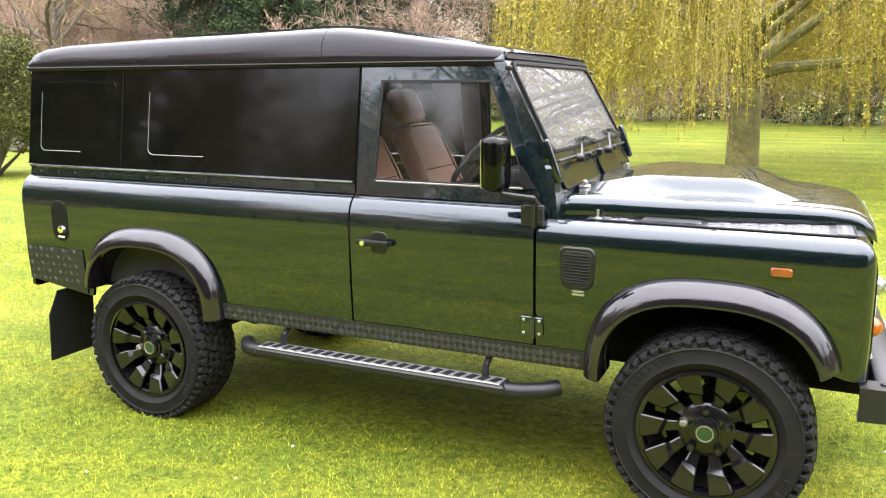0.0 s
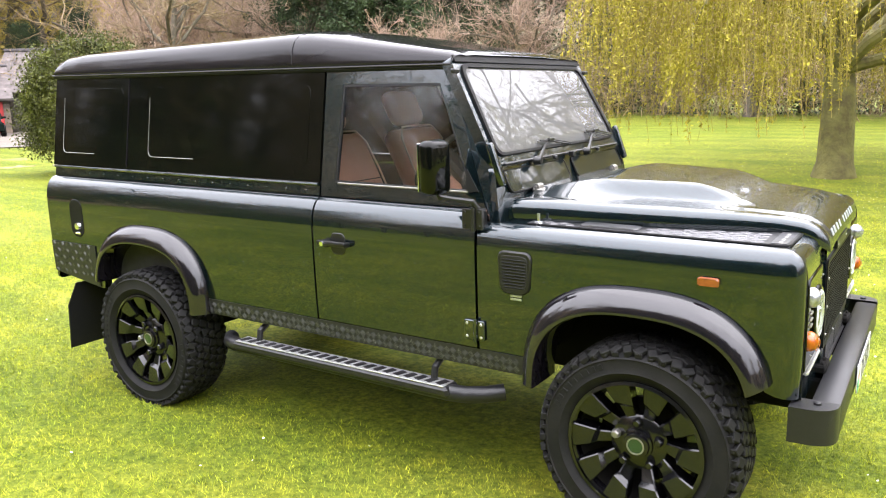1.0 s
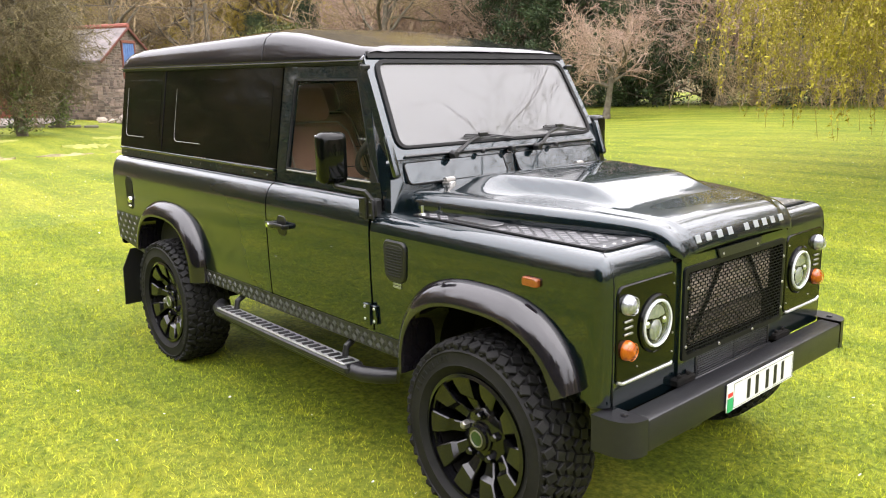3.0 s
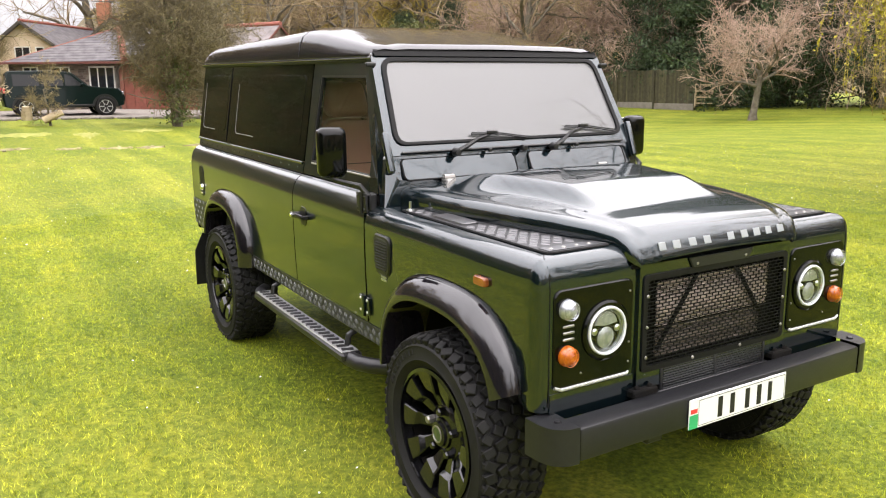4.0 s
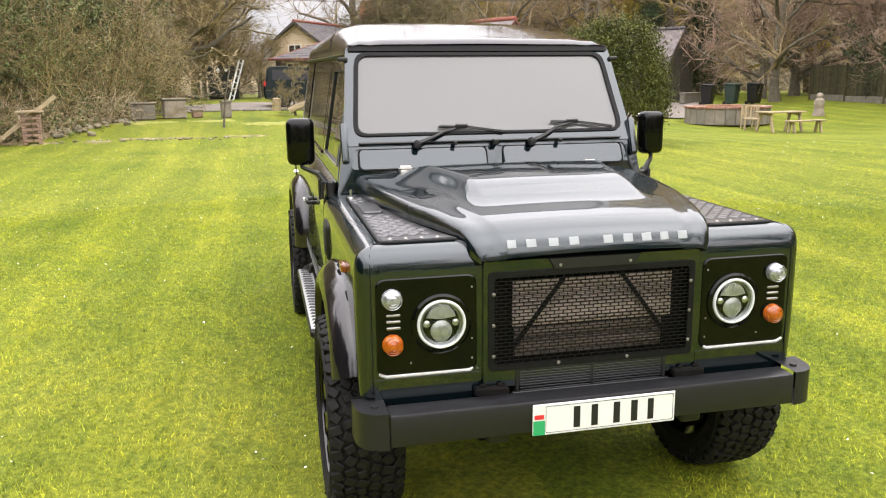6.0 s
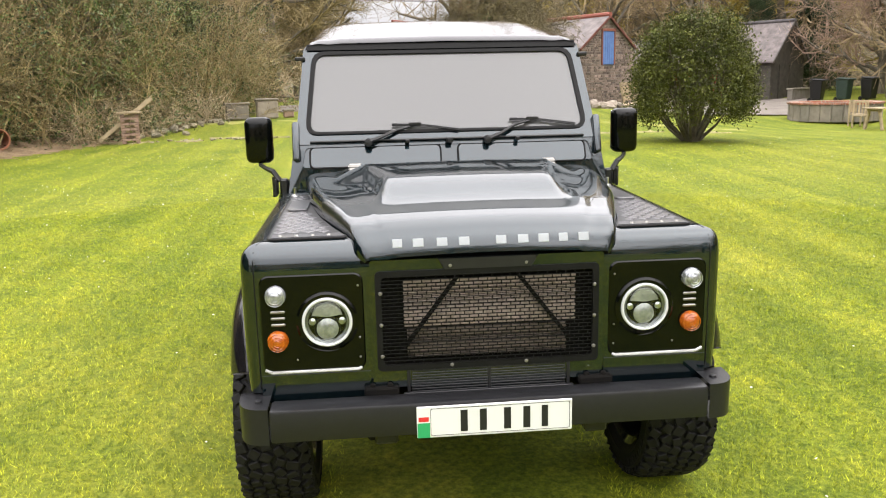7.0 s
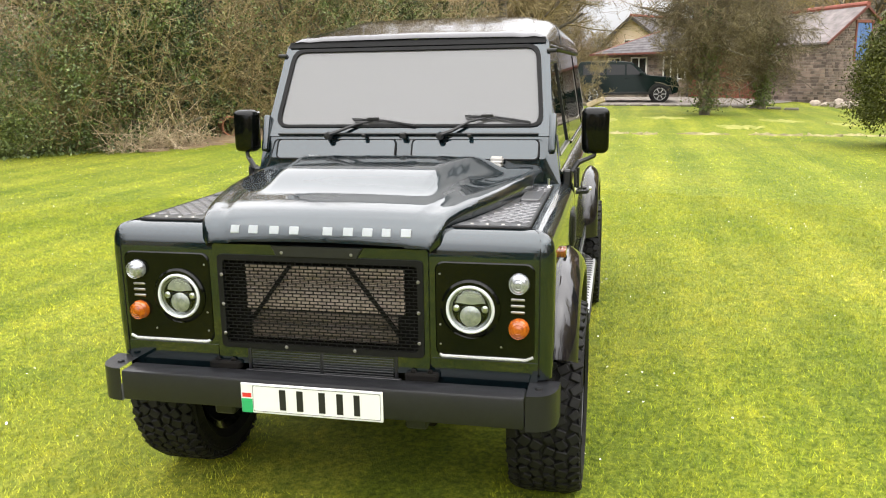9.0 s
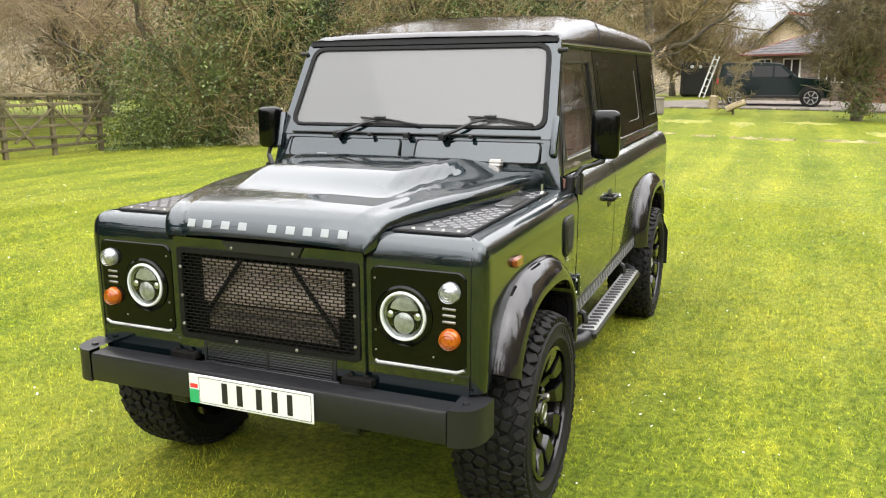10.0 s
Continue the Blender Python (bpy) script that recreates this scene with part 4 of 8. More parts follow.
# bumper
bump = cp("front_bumper", join(box((0.640, 0, 0.602), (0.095, 1.50, 0.116), 0.012, None, 2)), SATIN, None, "black steel front bumper")
for s in (-1, 1):
    P = []
    for a in np.linspace(0, 90, 7):
        q = radians(a)
        P.append([(0.535 + 0.152 * math.cos(q) ** 0.6 if a < 90 else 0.535, s * (0.752 + 0.106 * math.sin(q) ** 0.8), z) for z in (0.541, 0.550, 0.656, 0.666)])
    top = [[(0.535, s * 0.752, p[3][2]), p[3]] for p in P]
    v1, f1 = grid(P)
    v2, f2 = grid([[(0.535, s * 0.752, 0.666), r[3]] for r in P])
    v3, f3 = grid([[(0.535, s * 0.752, 0.541), r[0]] for r in P])
    cap_ob = cp("bumper_end", join((v1, f1), (v2, f2), (v3, f3)), SATIN, bump, "rounded bumper end cap")
    cp("bumper_bolt", lathe([(0.0001, 0.675), (0.012, 0.673), (0.014, 0.664)], 10, "z", (0.62, s * 0.79, 0)), SATIN, cap_ob)
    cp("jacking_bracket", box((0.60, s * 0.365, 0.525), (0.08, 0.08, 0.06), 0.008), SATIN, bump)
    cp("bumper_mount", join(box((0.575, s * 0.375, 0.668), (0.05, 0.12, 0.03), 0.006), bolts([(0.58, s * (0.375 + q), 0.685) for q in (-0.03, 0.03)], "x", 0.012, 0.01)), DARK, bump)
plate_ob = cp("number_plate", box((0.6945, 0.0, 0.594), (0.006, 0.528, 0.111), 0.0025), PLATE, bump, "white number plate")
cp("plate_border", loop_frame([(-0.218, 0.546), (0.256, 0.546), (0.256, 0.642), (-0.218, 0.642)], [(-0.2165, 0.5475), (0.2545, 0.5475), (0.2545, 0.6405), (-0.2165, 0.6405)], 0.006, 0.006, lambda y, z: (0.6984, y, z), (-0.0006, 0, 0)), INK, plate_ob)
cp("flag_band", box((0.6975, -0.241, 0.566), (0.0012, 0.042, 0.052), 0), GREEN, plate_ob)
cp("flag_mark", box((0.6975, -0.241, 0.605), (0.0012, 0.034, 0.016), 0), RED, plate_ob)
for y, w in ((-0.105, 0.046), (-0.04, 0.046), (0.042, 0.046), (0.108, 0.046), (0.170, 0.042)):
    cp("plate_bar", box((0.6980, y, 0.594), (0.0012, w * 0.52, 0.076), 0), INK, plate_ob, "black bar", False)

# wheels
R_T, R_R, W_T = 0.392, 0.254, 0.262
def tyre_pieces():
    h = W_T / 2
    prof = [(R_R - 0.012, -h + 0.035), (R_R + 0.006, -h + 0.016), (R_R + 0.034, -h - 0.002), (R_R + 0.038, -h - 0.006), (R_R + 0.043, -h - 0.003), (R_R + 0.088, -h - 0.004), (R_R + 0.092, -h - 0.008), (R_R + 0.097, -h - 0.003), (R_T - 0.036, -h + 0.010), (R_T - 0.020, -h + 0.03), (R_T - 0.016, -h / 2), (R_T - 0.015, 0)]
    prof = prof + [(r, -a) for r, a in reversed(prof[:-1])]
    carcass = lathe(prof, 64, "y")
    blocks = []
    rows = [(-h + 0.018, 0.040, 0), (-h + 0.064, 0.040, 0.5), (-0.024, 0.036, 0.15), (0.024, 0.036, 0.65), (h - 0.064, 0.040, 0.3), (h - 0.018, 0.040, 0.8)]
    n = 52
    jr = random.Random(3)
    for i in range(n):
        for y, w, ph in rows:
            a = 2 * math.pi * (i + ph) / n
            edge = abs(y) > 0.1
            sk = (0.55 if i % 2 else -0.35) * (1 if y > 0 else -1) + jr.uniform(-0.15, 0.15)
            b = box((0, 0, 0), (0.034 + jr.uniform(-0.005, 0.005), w + jr.uniform(-0.004, 0.006), 0.020), 0.003, Matrix.Rotation(sk, 4, "Z"))
            tilt = -math.copysign(0.35, y) if edge else 0
            m = Matrix.Rotation(-a, 4, "Y") @ Matrix.Translation((0, y + jr.uniform(-0.003, 0.003), R_T - 0.011 - (0.008 if edge else 0))) @ Matrix.Rotation(tilt, 4, "X")
            blocks.append(turned(b, m))
        for sg in (-1, 1):
            a = 2 * math.pi * (i + (0.1 if sg > 0 else 0.0)) / n
            b = box((0, 0, 0), (0.028 if i % 2 else 0.020, 0.008, 0.034 if i % 2 else 0.020), 0.003)
            m = Matrix.Rotation(-a, 4, "Y") @ Matrix.Translation((0, sg * (h - 0.002), R_T - 0.036)) @ Matrix.Rotation(-sg * 0.25, 4, "X")
            blocks.append(turned(b, m))
    for sg in (-1, 1):
        for k in range(9):
            a = radians(60 + 5.5 * k)
            for a2 in (a, a + math.pi):
                b = box((0, 0, 0), (0.016, 0.005, 0.022), 0.001)
                blocks.append(turned(b, Matrix.Rotation(-a2, 4, "Y") @ Matrix.Translation((0, sg * (h + 0.004), R_R + 0.07))))
    return carcass, join(*blocks)
carc, blk = tyre_pieces()

def spoke(a, out):
    """One blade of the saw-tooth wheel: a narrow sunken arm from the hub, then a step up to a broad flat blade at the rim."""
    P = []
    for r, slant, w0, w1, y, deep in ((0.066, 0.0, -0.018, 0.018, 0.052, 0.040), (0.105, 0.0, -0.020, 0.022, 0.064, 0.045), (0.150, 0.012, -0.024, 0.027, 0.084, 0.048), (0.166, 0.014, -0.034, 0.034, 0.104, 0.060), (0.210, 0.004, -0.042, 0.044, 0.114, 0.060), (0.243, 0.0, -0.047, 0.050, 0.119, 0.060)):
        e = 0.005
        row = [(w0, y - deep), (w0, y - e), (w0 + e, y - 0.001), (w1 - e, y), (w1, y - e), (w1, y - deep)]
        P.append([((r + slant * w / 0.04) * math.cos(a) - w * math.sin(a), out * q, (r + slant * w / 0.04) * math.sin(a) + w * math.cos(a)) for w, q in row])
    return slab(P, (0, -out * 0.006, 0))

for wx, nm in ((0.0, "front"), (-2.794, "rear")):
    for s in (-1, 1):
        wheel = new("wheel")
        wheel.parent = car
        wheel.matrix_local = pose(wx, s * 0.776, 0.394 if nm == "front" else 0.402, 0, 37 if nm == "front" else 11, 0)
        wheel["label"] = "black alloy wheel with mud-terrain tyre"
        ty = mesh("tyre", *carc, RUBBER, wheel, True, "knobbly black mud-terrain tyre", 40)
        mesh("tread_block", *blk, RUBBER, ty, False)["kind"] = "stuff"
        o = s
        prof = [(R_R - 0.010, o * 0.128), (R_R + 0.004, o * 0.124), (R_R + 0.002, o * 0.112), (R_R - 0.014, o * 0.105), (R_R - 0.022, o * 0.06), (R_R - 0.03, -o * 0.10), (R_R, -o * 0.12)]
        rim = mesh("rim", *lathe(prof, 64, "y"), RIMBLACK, wheel, True, "", 50)
        mesh("rim_barrel", *lathe([(R_R - 0.026, o * 0.085), (R_R - 0.034, -o * 0.10)], 40, "y"), DARK, rim, True)
        mesh("brake_disc", *join(lathe([(0.0001, o * 0.02), (0.165, o * 0.02), (0.165, 0.0)], 32, "y")), DARK, wheel, True)
        for k in range(10):
            mesh("spoke", *spoke(2 * math.pi * k / 10, o), RIMBLACK, rim, True, "", 25)
        mesh("hub", *join(lathe([(0.112, o * 0.03), (0.110, o * 0.058), (0.100, o * 0.066), (0.068, o * 0.070), (0.060, o * 0.073), (0.058, o * 0.084), (0.050, o * 0.087), (0.047, o * 0.098), (0.040, o * 0.101), (0.0001, o * 0.101)], 36, "y")), RIMBLACK, rim, True)
        for k in range(5):
            a = 2 * math.pi * k / 5 + radians(55)
            mesh("wheel_nut", *lathe([(0.0001, o * 0.100), (0.012, o * 0.099), (0.017, o * 0.093), (0.018, o * 0.06)], 6, "y", (0.086 * math.cos(a), 0, 0.086 * math.sin(a))), DULLSTEEL if k == 2 else RIMBLACK, rim)
        mesh("hub_cap_ring", *lathe([(0.034, o * 0.100), (0.033, o * 0.105), (0.029, o * 0.105), (0.028, o * 0.101)], 28, "y"), DULLSTEEL, rim, True)
        mesh("hub_badge", *lathe([(0.0285, o * 0.1015), (0.0001, o * 0.103)], 24, "y"), BADGE, rim, True, "green oval badge")
# underbody
for s in (-1, 1):
    cp("chassis_rail", box((-1.45, s * 0.38, 0.56), (4.1, 0.10, 0.14), 0.01), DARK)
for x in (0.0, -2.794):
    cp("axle", tube([(x, -0.68, 0.40), (x, -0.12, 0.40), (x, 0.0, 0.40), (x, 0.68, 0.40)], [0.045, 0.05, 0.11, 0.045], 12), DARK, shear=False)
cp("fuel_tank", box((-1.75, 0.0, 0.56), (1.2, 1.2, 0.16), 0.04), DARK)
cp("exhaust", tube([(-0.6, 0.3, 0.47), (-1.6, 0.42, 0.46), (-2.3, 0.5, 0.47), (-2.45, 0.5, 0.6)], 0.03, 8), DARK)
cp("floor_pan", box((-2.15, 0, 0.655), (3.0, 1.52, 0.02), 0), DARK)
cp("rear_wall", loop_frame([(-0.82, 0.60), (0.82, 0.60), (0.665, 1.85), (-0.665, 1.85)], [(-0.4, 1.25), (0.4, 1.25), (0.36, 1.75), (-0.36, 1.75)], 0.03, 0.05, lambda y, z: (-3.70, y, z), (0.02, 0, 0)), PAINT)
cp("rear_glass", slab([[(-3.69, y, z) for z in (1.24, 1.76)] for y in (-0.42, 0.42)], (0.005, 0, 0)), GLOSSBLACK)
# cabin
dash = cp("dashboard", join(box((-0.80, 0, 1.17), (0.24, 1.36, 0.20), 0.04, None, 3), box((-0.77, 0, 0.95), (0.12, 1.38, 0.5), 0.02), box((-0.86, -0.37, 1.31), (0.18, 0.36, 0.12), 0.03, None, 2)), CLOTH)
tiltm = pose(-1.12, -0.37, 1.40, 0, -47, 0)
wheel_ring = tube([tuple(tiltm @ Vector((0.19 * math.cos(q), 0.19 * math.sin(q), 0))) for q in np.linspace(0, 2 * np.pi, 33)], 0.014, 8, False)
spk = [tube([tuple(tiltm @ Vector((0, 0, 0))), tuple(tiltm @ Vector((0.185 * math.cos(q), 0.185 * math.sin(q), 0)))], 0.012, 6) for q in (0.3, 2.84, 4.7)]
cp("steering_wheel", join(wheel_ring, *spk, tube([tuple(tiltm @ Vector((0, 0, 0.02))), tuple(tiltm @ Vector((0, 0, -0.27)))], [0.05, 0.03], 10)), CLOTH, dash, "black leather steering wheel")
cp("rear_view_mirror", join(box((-0.97, 0.0, 1.70), (0.03, 0.21, 0.06), 0.012, None, 2), tube([(-0.96, 0.0, 1.72), (-0.90, 0, 1.80)], 0.007, 6)), CLOTH)
def seat(x, y, w, back=True):
    sh = pose(x - 0.30, y, 1.20, 0, -26, 0)
    st = cp("seat", join(box((x - 0.02, y, 0.94), (0.50, w, 0.15), 0.05, None, 3), turned(box((0, 0, 0.02), (0.12, w, 0.60), 0.055, None, 3), sh)), LEATHER, None, "tan leather seat with headrest")
    cp("headrest", join(turned(box((0.02, 0, 0.45), (0.10, 0.27 if w < 0.6 else 0.25, 0.21), 0.045, None, 3), sh)), LEATHER, st)
    for q in (-1, 1):
        cp("seat_piping", tube([tuple(sh @ Vector(p)) for p in ((0.062, q * w * 0.46, -0.24), (0.064, q * w * 0.46, 0.10), (0.062, q * w * 0.43, 0.25), (0.06, q * w * 0.32, 0.315), (0.06, 0, 0.32))], 0.005, 6), PIPING, st)
    cp("seat_seam", join(turned(box((0.061, 0, 0.04), (0.003, w * 0.86, 0.005), 0.001), sh), turned(box((0.061, 0, -0.12), (0.003, w * 0.86, 0.005), 0.001), sh)), CLOTH, st)
    cp("seat_base", box((x - 0.02, y, 0.76), (0.46, w * 0.9, 0.20), 0.02), CLOTH, st)
for y in (-0.37, 0.37):
    seat(-1.41, y, 0.47)
for y in (-0.44, 0.0, 0.44):
    seat(-2.45, y, 0.40)
cp("cubby_box", box((-1.28, 0, 0.90), (0.5, 0.2, 0.3), 0.03), CLOTH)
for s in (-1, 1):
    cp("rear_trim", box((-2.65, s * 0.735, 0.95), (2.05, 0.03, 0.58), 0.01), CLOTH)

# ---- ground ----
def ground_z(x, y):
    x, y = np.asarray(x, float), np.asarray(y, float)
    r = np.hypot(x + 0.8, y)
    g = 0.021 * np.clip(r - 4.0, 0, 30) - 0.028 * np.clip(-y - 4.5, 0, 12) * np.clip(r - 6, 0, 6) / 6
    g = g - 0.75 * np.exp(-((x + 24) ** 2 + (y - 18) ** 2) / 98)
    bank = np.clip((-19.2 - x) / 2.6, 0, 1)
    g = g - 0.011 * np.clip(x, -4, 3)
    g = g - 0.5 * np.exp(-((x + 41.5) ** 2 + (y - 18.5) ** 2) / 40)
    return g + 0.17 * bank * bank * (3 - 2 * bank) * np.exp(-(y / 9) ** 4)


rr = np.concatenate([np.linspace(0, 12, 25), np.linspace(12.8, 50, 50), np.geomspace(55, 900, 14)])
aa = np.linspace(0, 2 * np.pi, 145)[:-1]
GX, GY = rr[:, None] * np.cos(aa)[None, :], rr[:, None] * np.sin(aa)[None, :]
v, f = grid(np.stack([GX, GY, ground_z(GX, GY)], 2), closed_v=True)
ground = fast_mesh("ground", v, np.array(f), LAWN, None, True)
tagged(ground, "mown green lawn with daisies rising gently to the hedges", "lawn", "", "structure")

BARK = mat("grey_brown_bark", (0.085, 0.07, 0.05), 0.9, vary=(5.0, (0.16, 0.14, 0.10)), bump=(14.0, 0.8, 0.03))
MOSSBARK = mat("mossy_bark", (0.10, 0.085, 0.035), 0.9, vary=(4.0, (0.20, 0.185, 0.06)), bump=(14.0, 0.8, 0.03))
TWIG = mat("brown_twigs", (0.20, 0.148, 0.082), 0.9, vary=(0.8, (0.33, 0.25, 0.142)), island=0.4)
TWIGOLIVE = mat("olive_twigs", (0.150, 0.117, 0.050), 0.9, vary=(0.7, (0.28, 0.218, 0.096)), island=0.5)
TWIGPINK = mat("pinkish_bare_twigs", (0.30, 0.20, 0.145), 0.9, vary=(0.9, (0.42, 0.31, 0.24)), island=0.3)
DRY = mat("dead_branches", (0.38, 0.30, 0.19), 0.9, vary=(3.0, (0.52, 0.42, 0.28)), island=0.3)
LEAFDARK = mat("dark_evergreen_leaves", (0.018, 0.034, 0.014), 0.6, vary=(1.2, (0.062, 0.090, 0.034)), island=0.5, spec=0.25)
LEAFMID = mat("ivy_leaves", (0.055, 0.088, 0.02), 0.5, vary=(1.0, (0.14, 0.175, 0.042)), island=0.5)
LEAFBUSH = mat("glossy_bush_leaves", (0.040, 0.050, 0.008), 0.6, vary=(2.5, (0.10, 0.108, 0.018)), island=0.6, spec=0.25)
WEEPTWIG = mat("dark_weeping_twigs", (0.085, 0.068, 0.032), 0.9, vary=(0.9, (0.165, 0.132, 0.064)), island=0.45)
WILLOWLEAF = mat("young_willow_leaves", (0.27, 0.235, 0.024), 0.7, vary=(0.9, (0.40, 0.345, 0.045)), island=0.28, spec=0.2)
WILLOWTWIG = mat("willow_twigs", (0.26, 0.20, 0.05), 0.8, island=0.3)
YELLOWLEAF = mat("yellow_spring_leaves", (0.30, 0.22, 0.03), 0.7, vary=(0.6, (0.42, 0.33, 0.06)), island=0.3)
SOIL = mat("bare_soil_and_litter", (0.15, 0.10, 0.055), 0.95, vary=(2.2, (0.28, 0.20, 0.11)), bump=(9.0, 0.9, 0.05))


def sticks(p0, p1, r0, r1, sides=3):
    """Arrays of tapered sticks as one mesh."""
    d = p1 - p0
    d = d / (np.linalg.norm(d, axis=1)[:, None] + 1e-9)
    ref = np.where(np.abs(d[:, 2:3]) < 0.8, np.array([[0, 0, 1.0]]), np.array([[1.0, 0, 0]]))
    s = np.cross(d, ref)
    s /= np.linalg.norm(s, axis=1)[:, None] + 1e-9
    w = np.cross(s, d)
    a = np.arange(sides) * 2 * np.pi / sides
    ringv = np.cos(a)[None, :, None] * s[:, None] + np.sin(a)[None, :, None] * w[:, None]
    v = np.stack([p0[:, None] + ringv * r0[:, None, None], p1[:, None] + ringv * r1[:, None, None]], 1)
    n = len(p0)
    base = (np.arange(n) * 2 * sides)[:, None]
    k = np.arange(sides)
    f = np.stack([base + k, base + (k + 1) % sides, base + sides + (k + 1) % sides, base + sides + k], 2).reshape(-1, 4)
    return v.reshape(-1, 3), f


def leaves(c, size, aspect, rng, droop=0.0):
    """Leaf-shaped quads round the points c."""
    n = len(c)
    d = rng.normal(size=(n, 3))
    d[:, 2] -= droop
    d /= np.linalg.norm(d, axis=1)[:, None]
    s = np.cross(d, rng.normal(size=(n, 3)))
    s /= np.linalg.norm(s, axis=1)[:, None] + 1e-9
    L = size * rng.uniform(0.6, 1.3, n)[:, None]
    v = np.stack([c - d * L * 0.5, c + s * L * aspect * 0.5, c + d * L * 0.5, c - s * L * aspect * 0.5], 1)
    return v.reshape(-1, 3), np.arange(n * 4).reshape(n, 4)


def branches(p, d, length, r, k, rng, wander=0.25, lift=0.0):
    """From n starts p with directions d: polylines of k steps. Returns points (n, k+1, 3) and radii."""
    n = len(p)
    pts, cur = [p], p
    d = d / (np.linalg.norm(d, axis=1)[:, None] + 1e-9)
    for i in range(k):
        d = d + rng.normal(scale=wander, size=(n, 3))
        d[:, 2] += lift
        d /= np.linalg.norm(d, axis=1)[:, None] + 1e-9
        cur = cur + d * (length / k)[:, None]
        pts.append(cur)
    rad = r[:, None] * np.linspace(1, 0.35, k + 1)[None, :]
    return np.stack(pts, 1), rad


def side_shoots(P, rad, m, rng, spread=0.9, lo=0.25, up=0.25):
    """m starts on each polyline, between lo and its tip, turned away from it."""
    n, k = P.shape[0], P.shape[1] - 1
    t = rng.uniform(lo, 0.98, (n, m)) * k
    i = np.minimum(t.astype(int), k - 1)
    fr = (t - i)[..., None]
    row = np.arange(n)[:, None]
    a, b = P[row, i], P[row, i + 1]
    p = a + (b - a) * fr
    d = (b - a) / (np.linalg.norm(b - a, axis=2)[..., None] + 1e-9)
    d = d + rng.normal(scale=spread, size=d.shape)
    d[..., 2] += up
    r = rad[row, i] * 0.55
    return p.reshape(-1, 3), d.reshape(-1, 3), r.reshape(-1), np.repeat(np.arange(n), m)


def as_sticks(P, rad):
    a, b = P[:, :-1].reshape(-1, 3), P[:, 1:].reshape(-1, 3)
    return a, b, rad[:, :-1].reshape(-1), rad[:, 1:].reshape(-1)


def pack(parts, sides=3):
    return sticks(*[np.concatenate([q[i] for q in parts]) for i in range(4)], sides)


def limbs_of(t, T, tr, L, lr, material, sides):
    """The trunk, and each main limb as a tapered tube of its own."""
    v, f = tube(T[0], tr[0], sides + 3)
    trunk = mesh("trunk", v, f, material, t, True)
    for k in range(len(L)):
        v, f = tube(L[k], lr[k], sides)
        mesh("limb", v, f, material, trunk, True)


def bare_tree(name, h, spread, trunk_r, seed, twig_mat, label, category="tree", limbs=9, trunk_h=0.3, lift=0.05, fine=7, droop=0.0, group=""):
    """A leafless tree at the origin: tapered trunk with limbs, and a crown of fine twigs."""
    rng = np.random.default_rng(seed)
    t = thing(name, 0, 0, 0, label, category, group=group)
    T, tr = branches(np.array([[0, 0, -0.1]]), np.array([[0.03, 0.02, 1.0]]), np.array([h * 0.75]), np.array([trunk_r]), 8, rng, 0.06, 0.05)
    tr = np.maximum(tr, trunk_r * 0.3)
    tr[0, 0] *= 1.35
    p, d, r, _ = side_shoots(T, tr, limbs, rng, 0.0, trunk_h, 0)
    ang = np.linspace(0, 2 * np.pi, limbs, endpoint=False) + rng.normal(scale=0.3, size=limbs)
    d = np.stack([np.cos(ang), np.sin(ang), rng.uniform(0.25, 0.9, limbs)], 1)
    L, lr = branches(p, d, spread * rng.uniform(0.75, 1.15, limbs), np.maximum(r, trunk_r * 0.2), 7, rng, 0.2, lift)
    p, d, r, _ = side_shoots(L, lr, 7, rng, 0.7, 0.15, 0.1)
    B, br = branches(p, d, spread * 0.48 * rng.uniform(0.6, 1.2, len(p)), r, 5, rng, 0.25, lift - droop * 0.4)
    p, d, r, _ = side_shoots(B, br, fine, rng, 0.7, 0.1, 0.1)
    C, cr = branches(p, d, spread * 0.24 * rng.uniform(0.5, 1.2, len(p)), np.maximum(r, 0.006), 3, rng, 0.28, -droop)
    p, d, r, _ = side_shoots(C, cr, 4, rng, 0.7, 0.1, 0.0)
    D, dr = branches(p, d, spread * 0.13 * rng.uniform(0.5, 1.2, len(p)), np.maximum(r, 0.004), 1, rng, 0.25, -droop)
    limbs_of(t, T, tr, L, lr, BARK, 7)
    v, f = pack([as_sticks(B, br), as_sticks(C, np.maximum(cr, 0.006)), as_sticks(D, np.maximum(dr, 0.005))], 3)
    fast_mesh("crown", v, f, twig_mat, t)
    return t


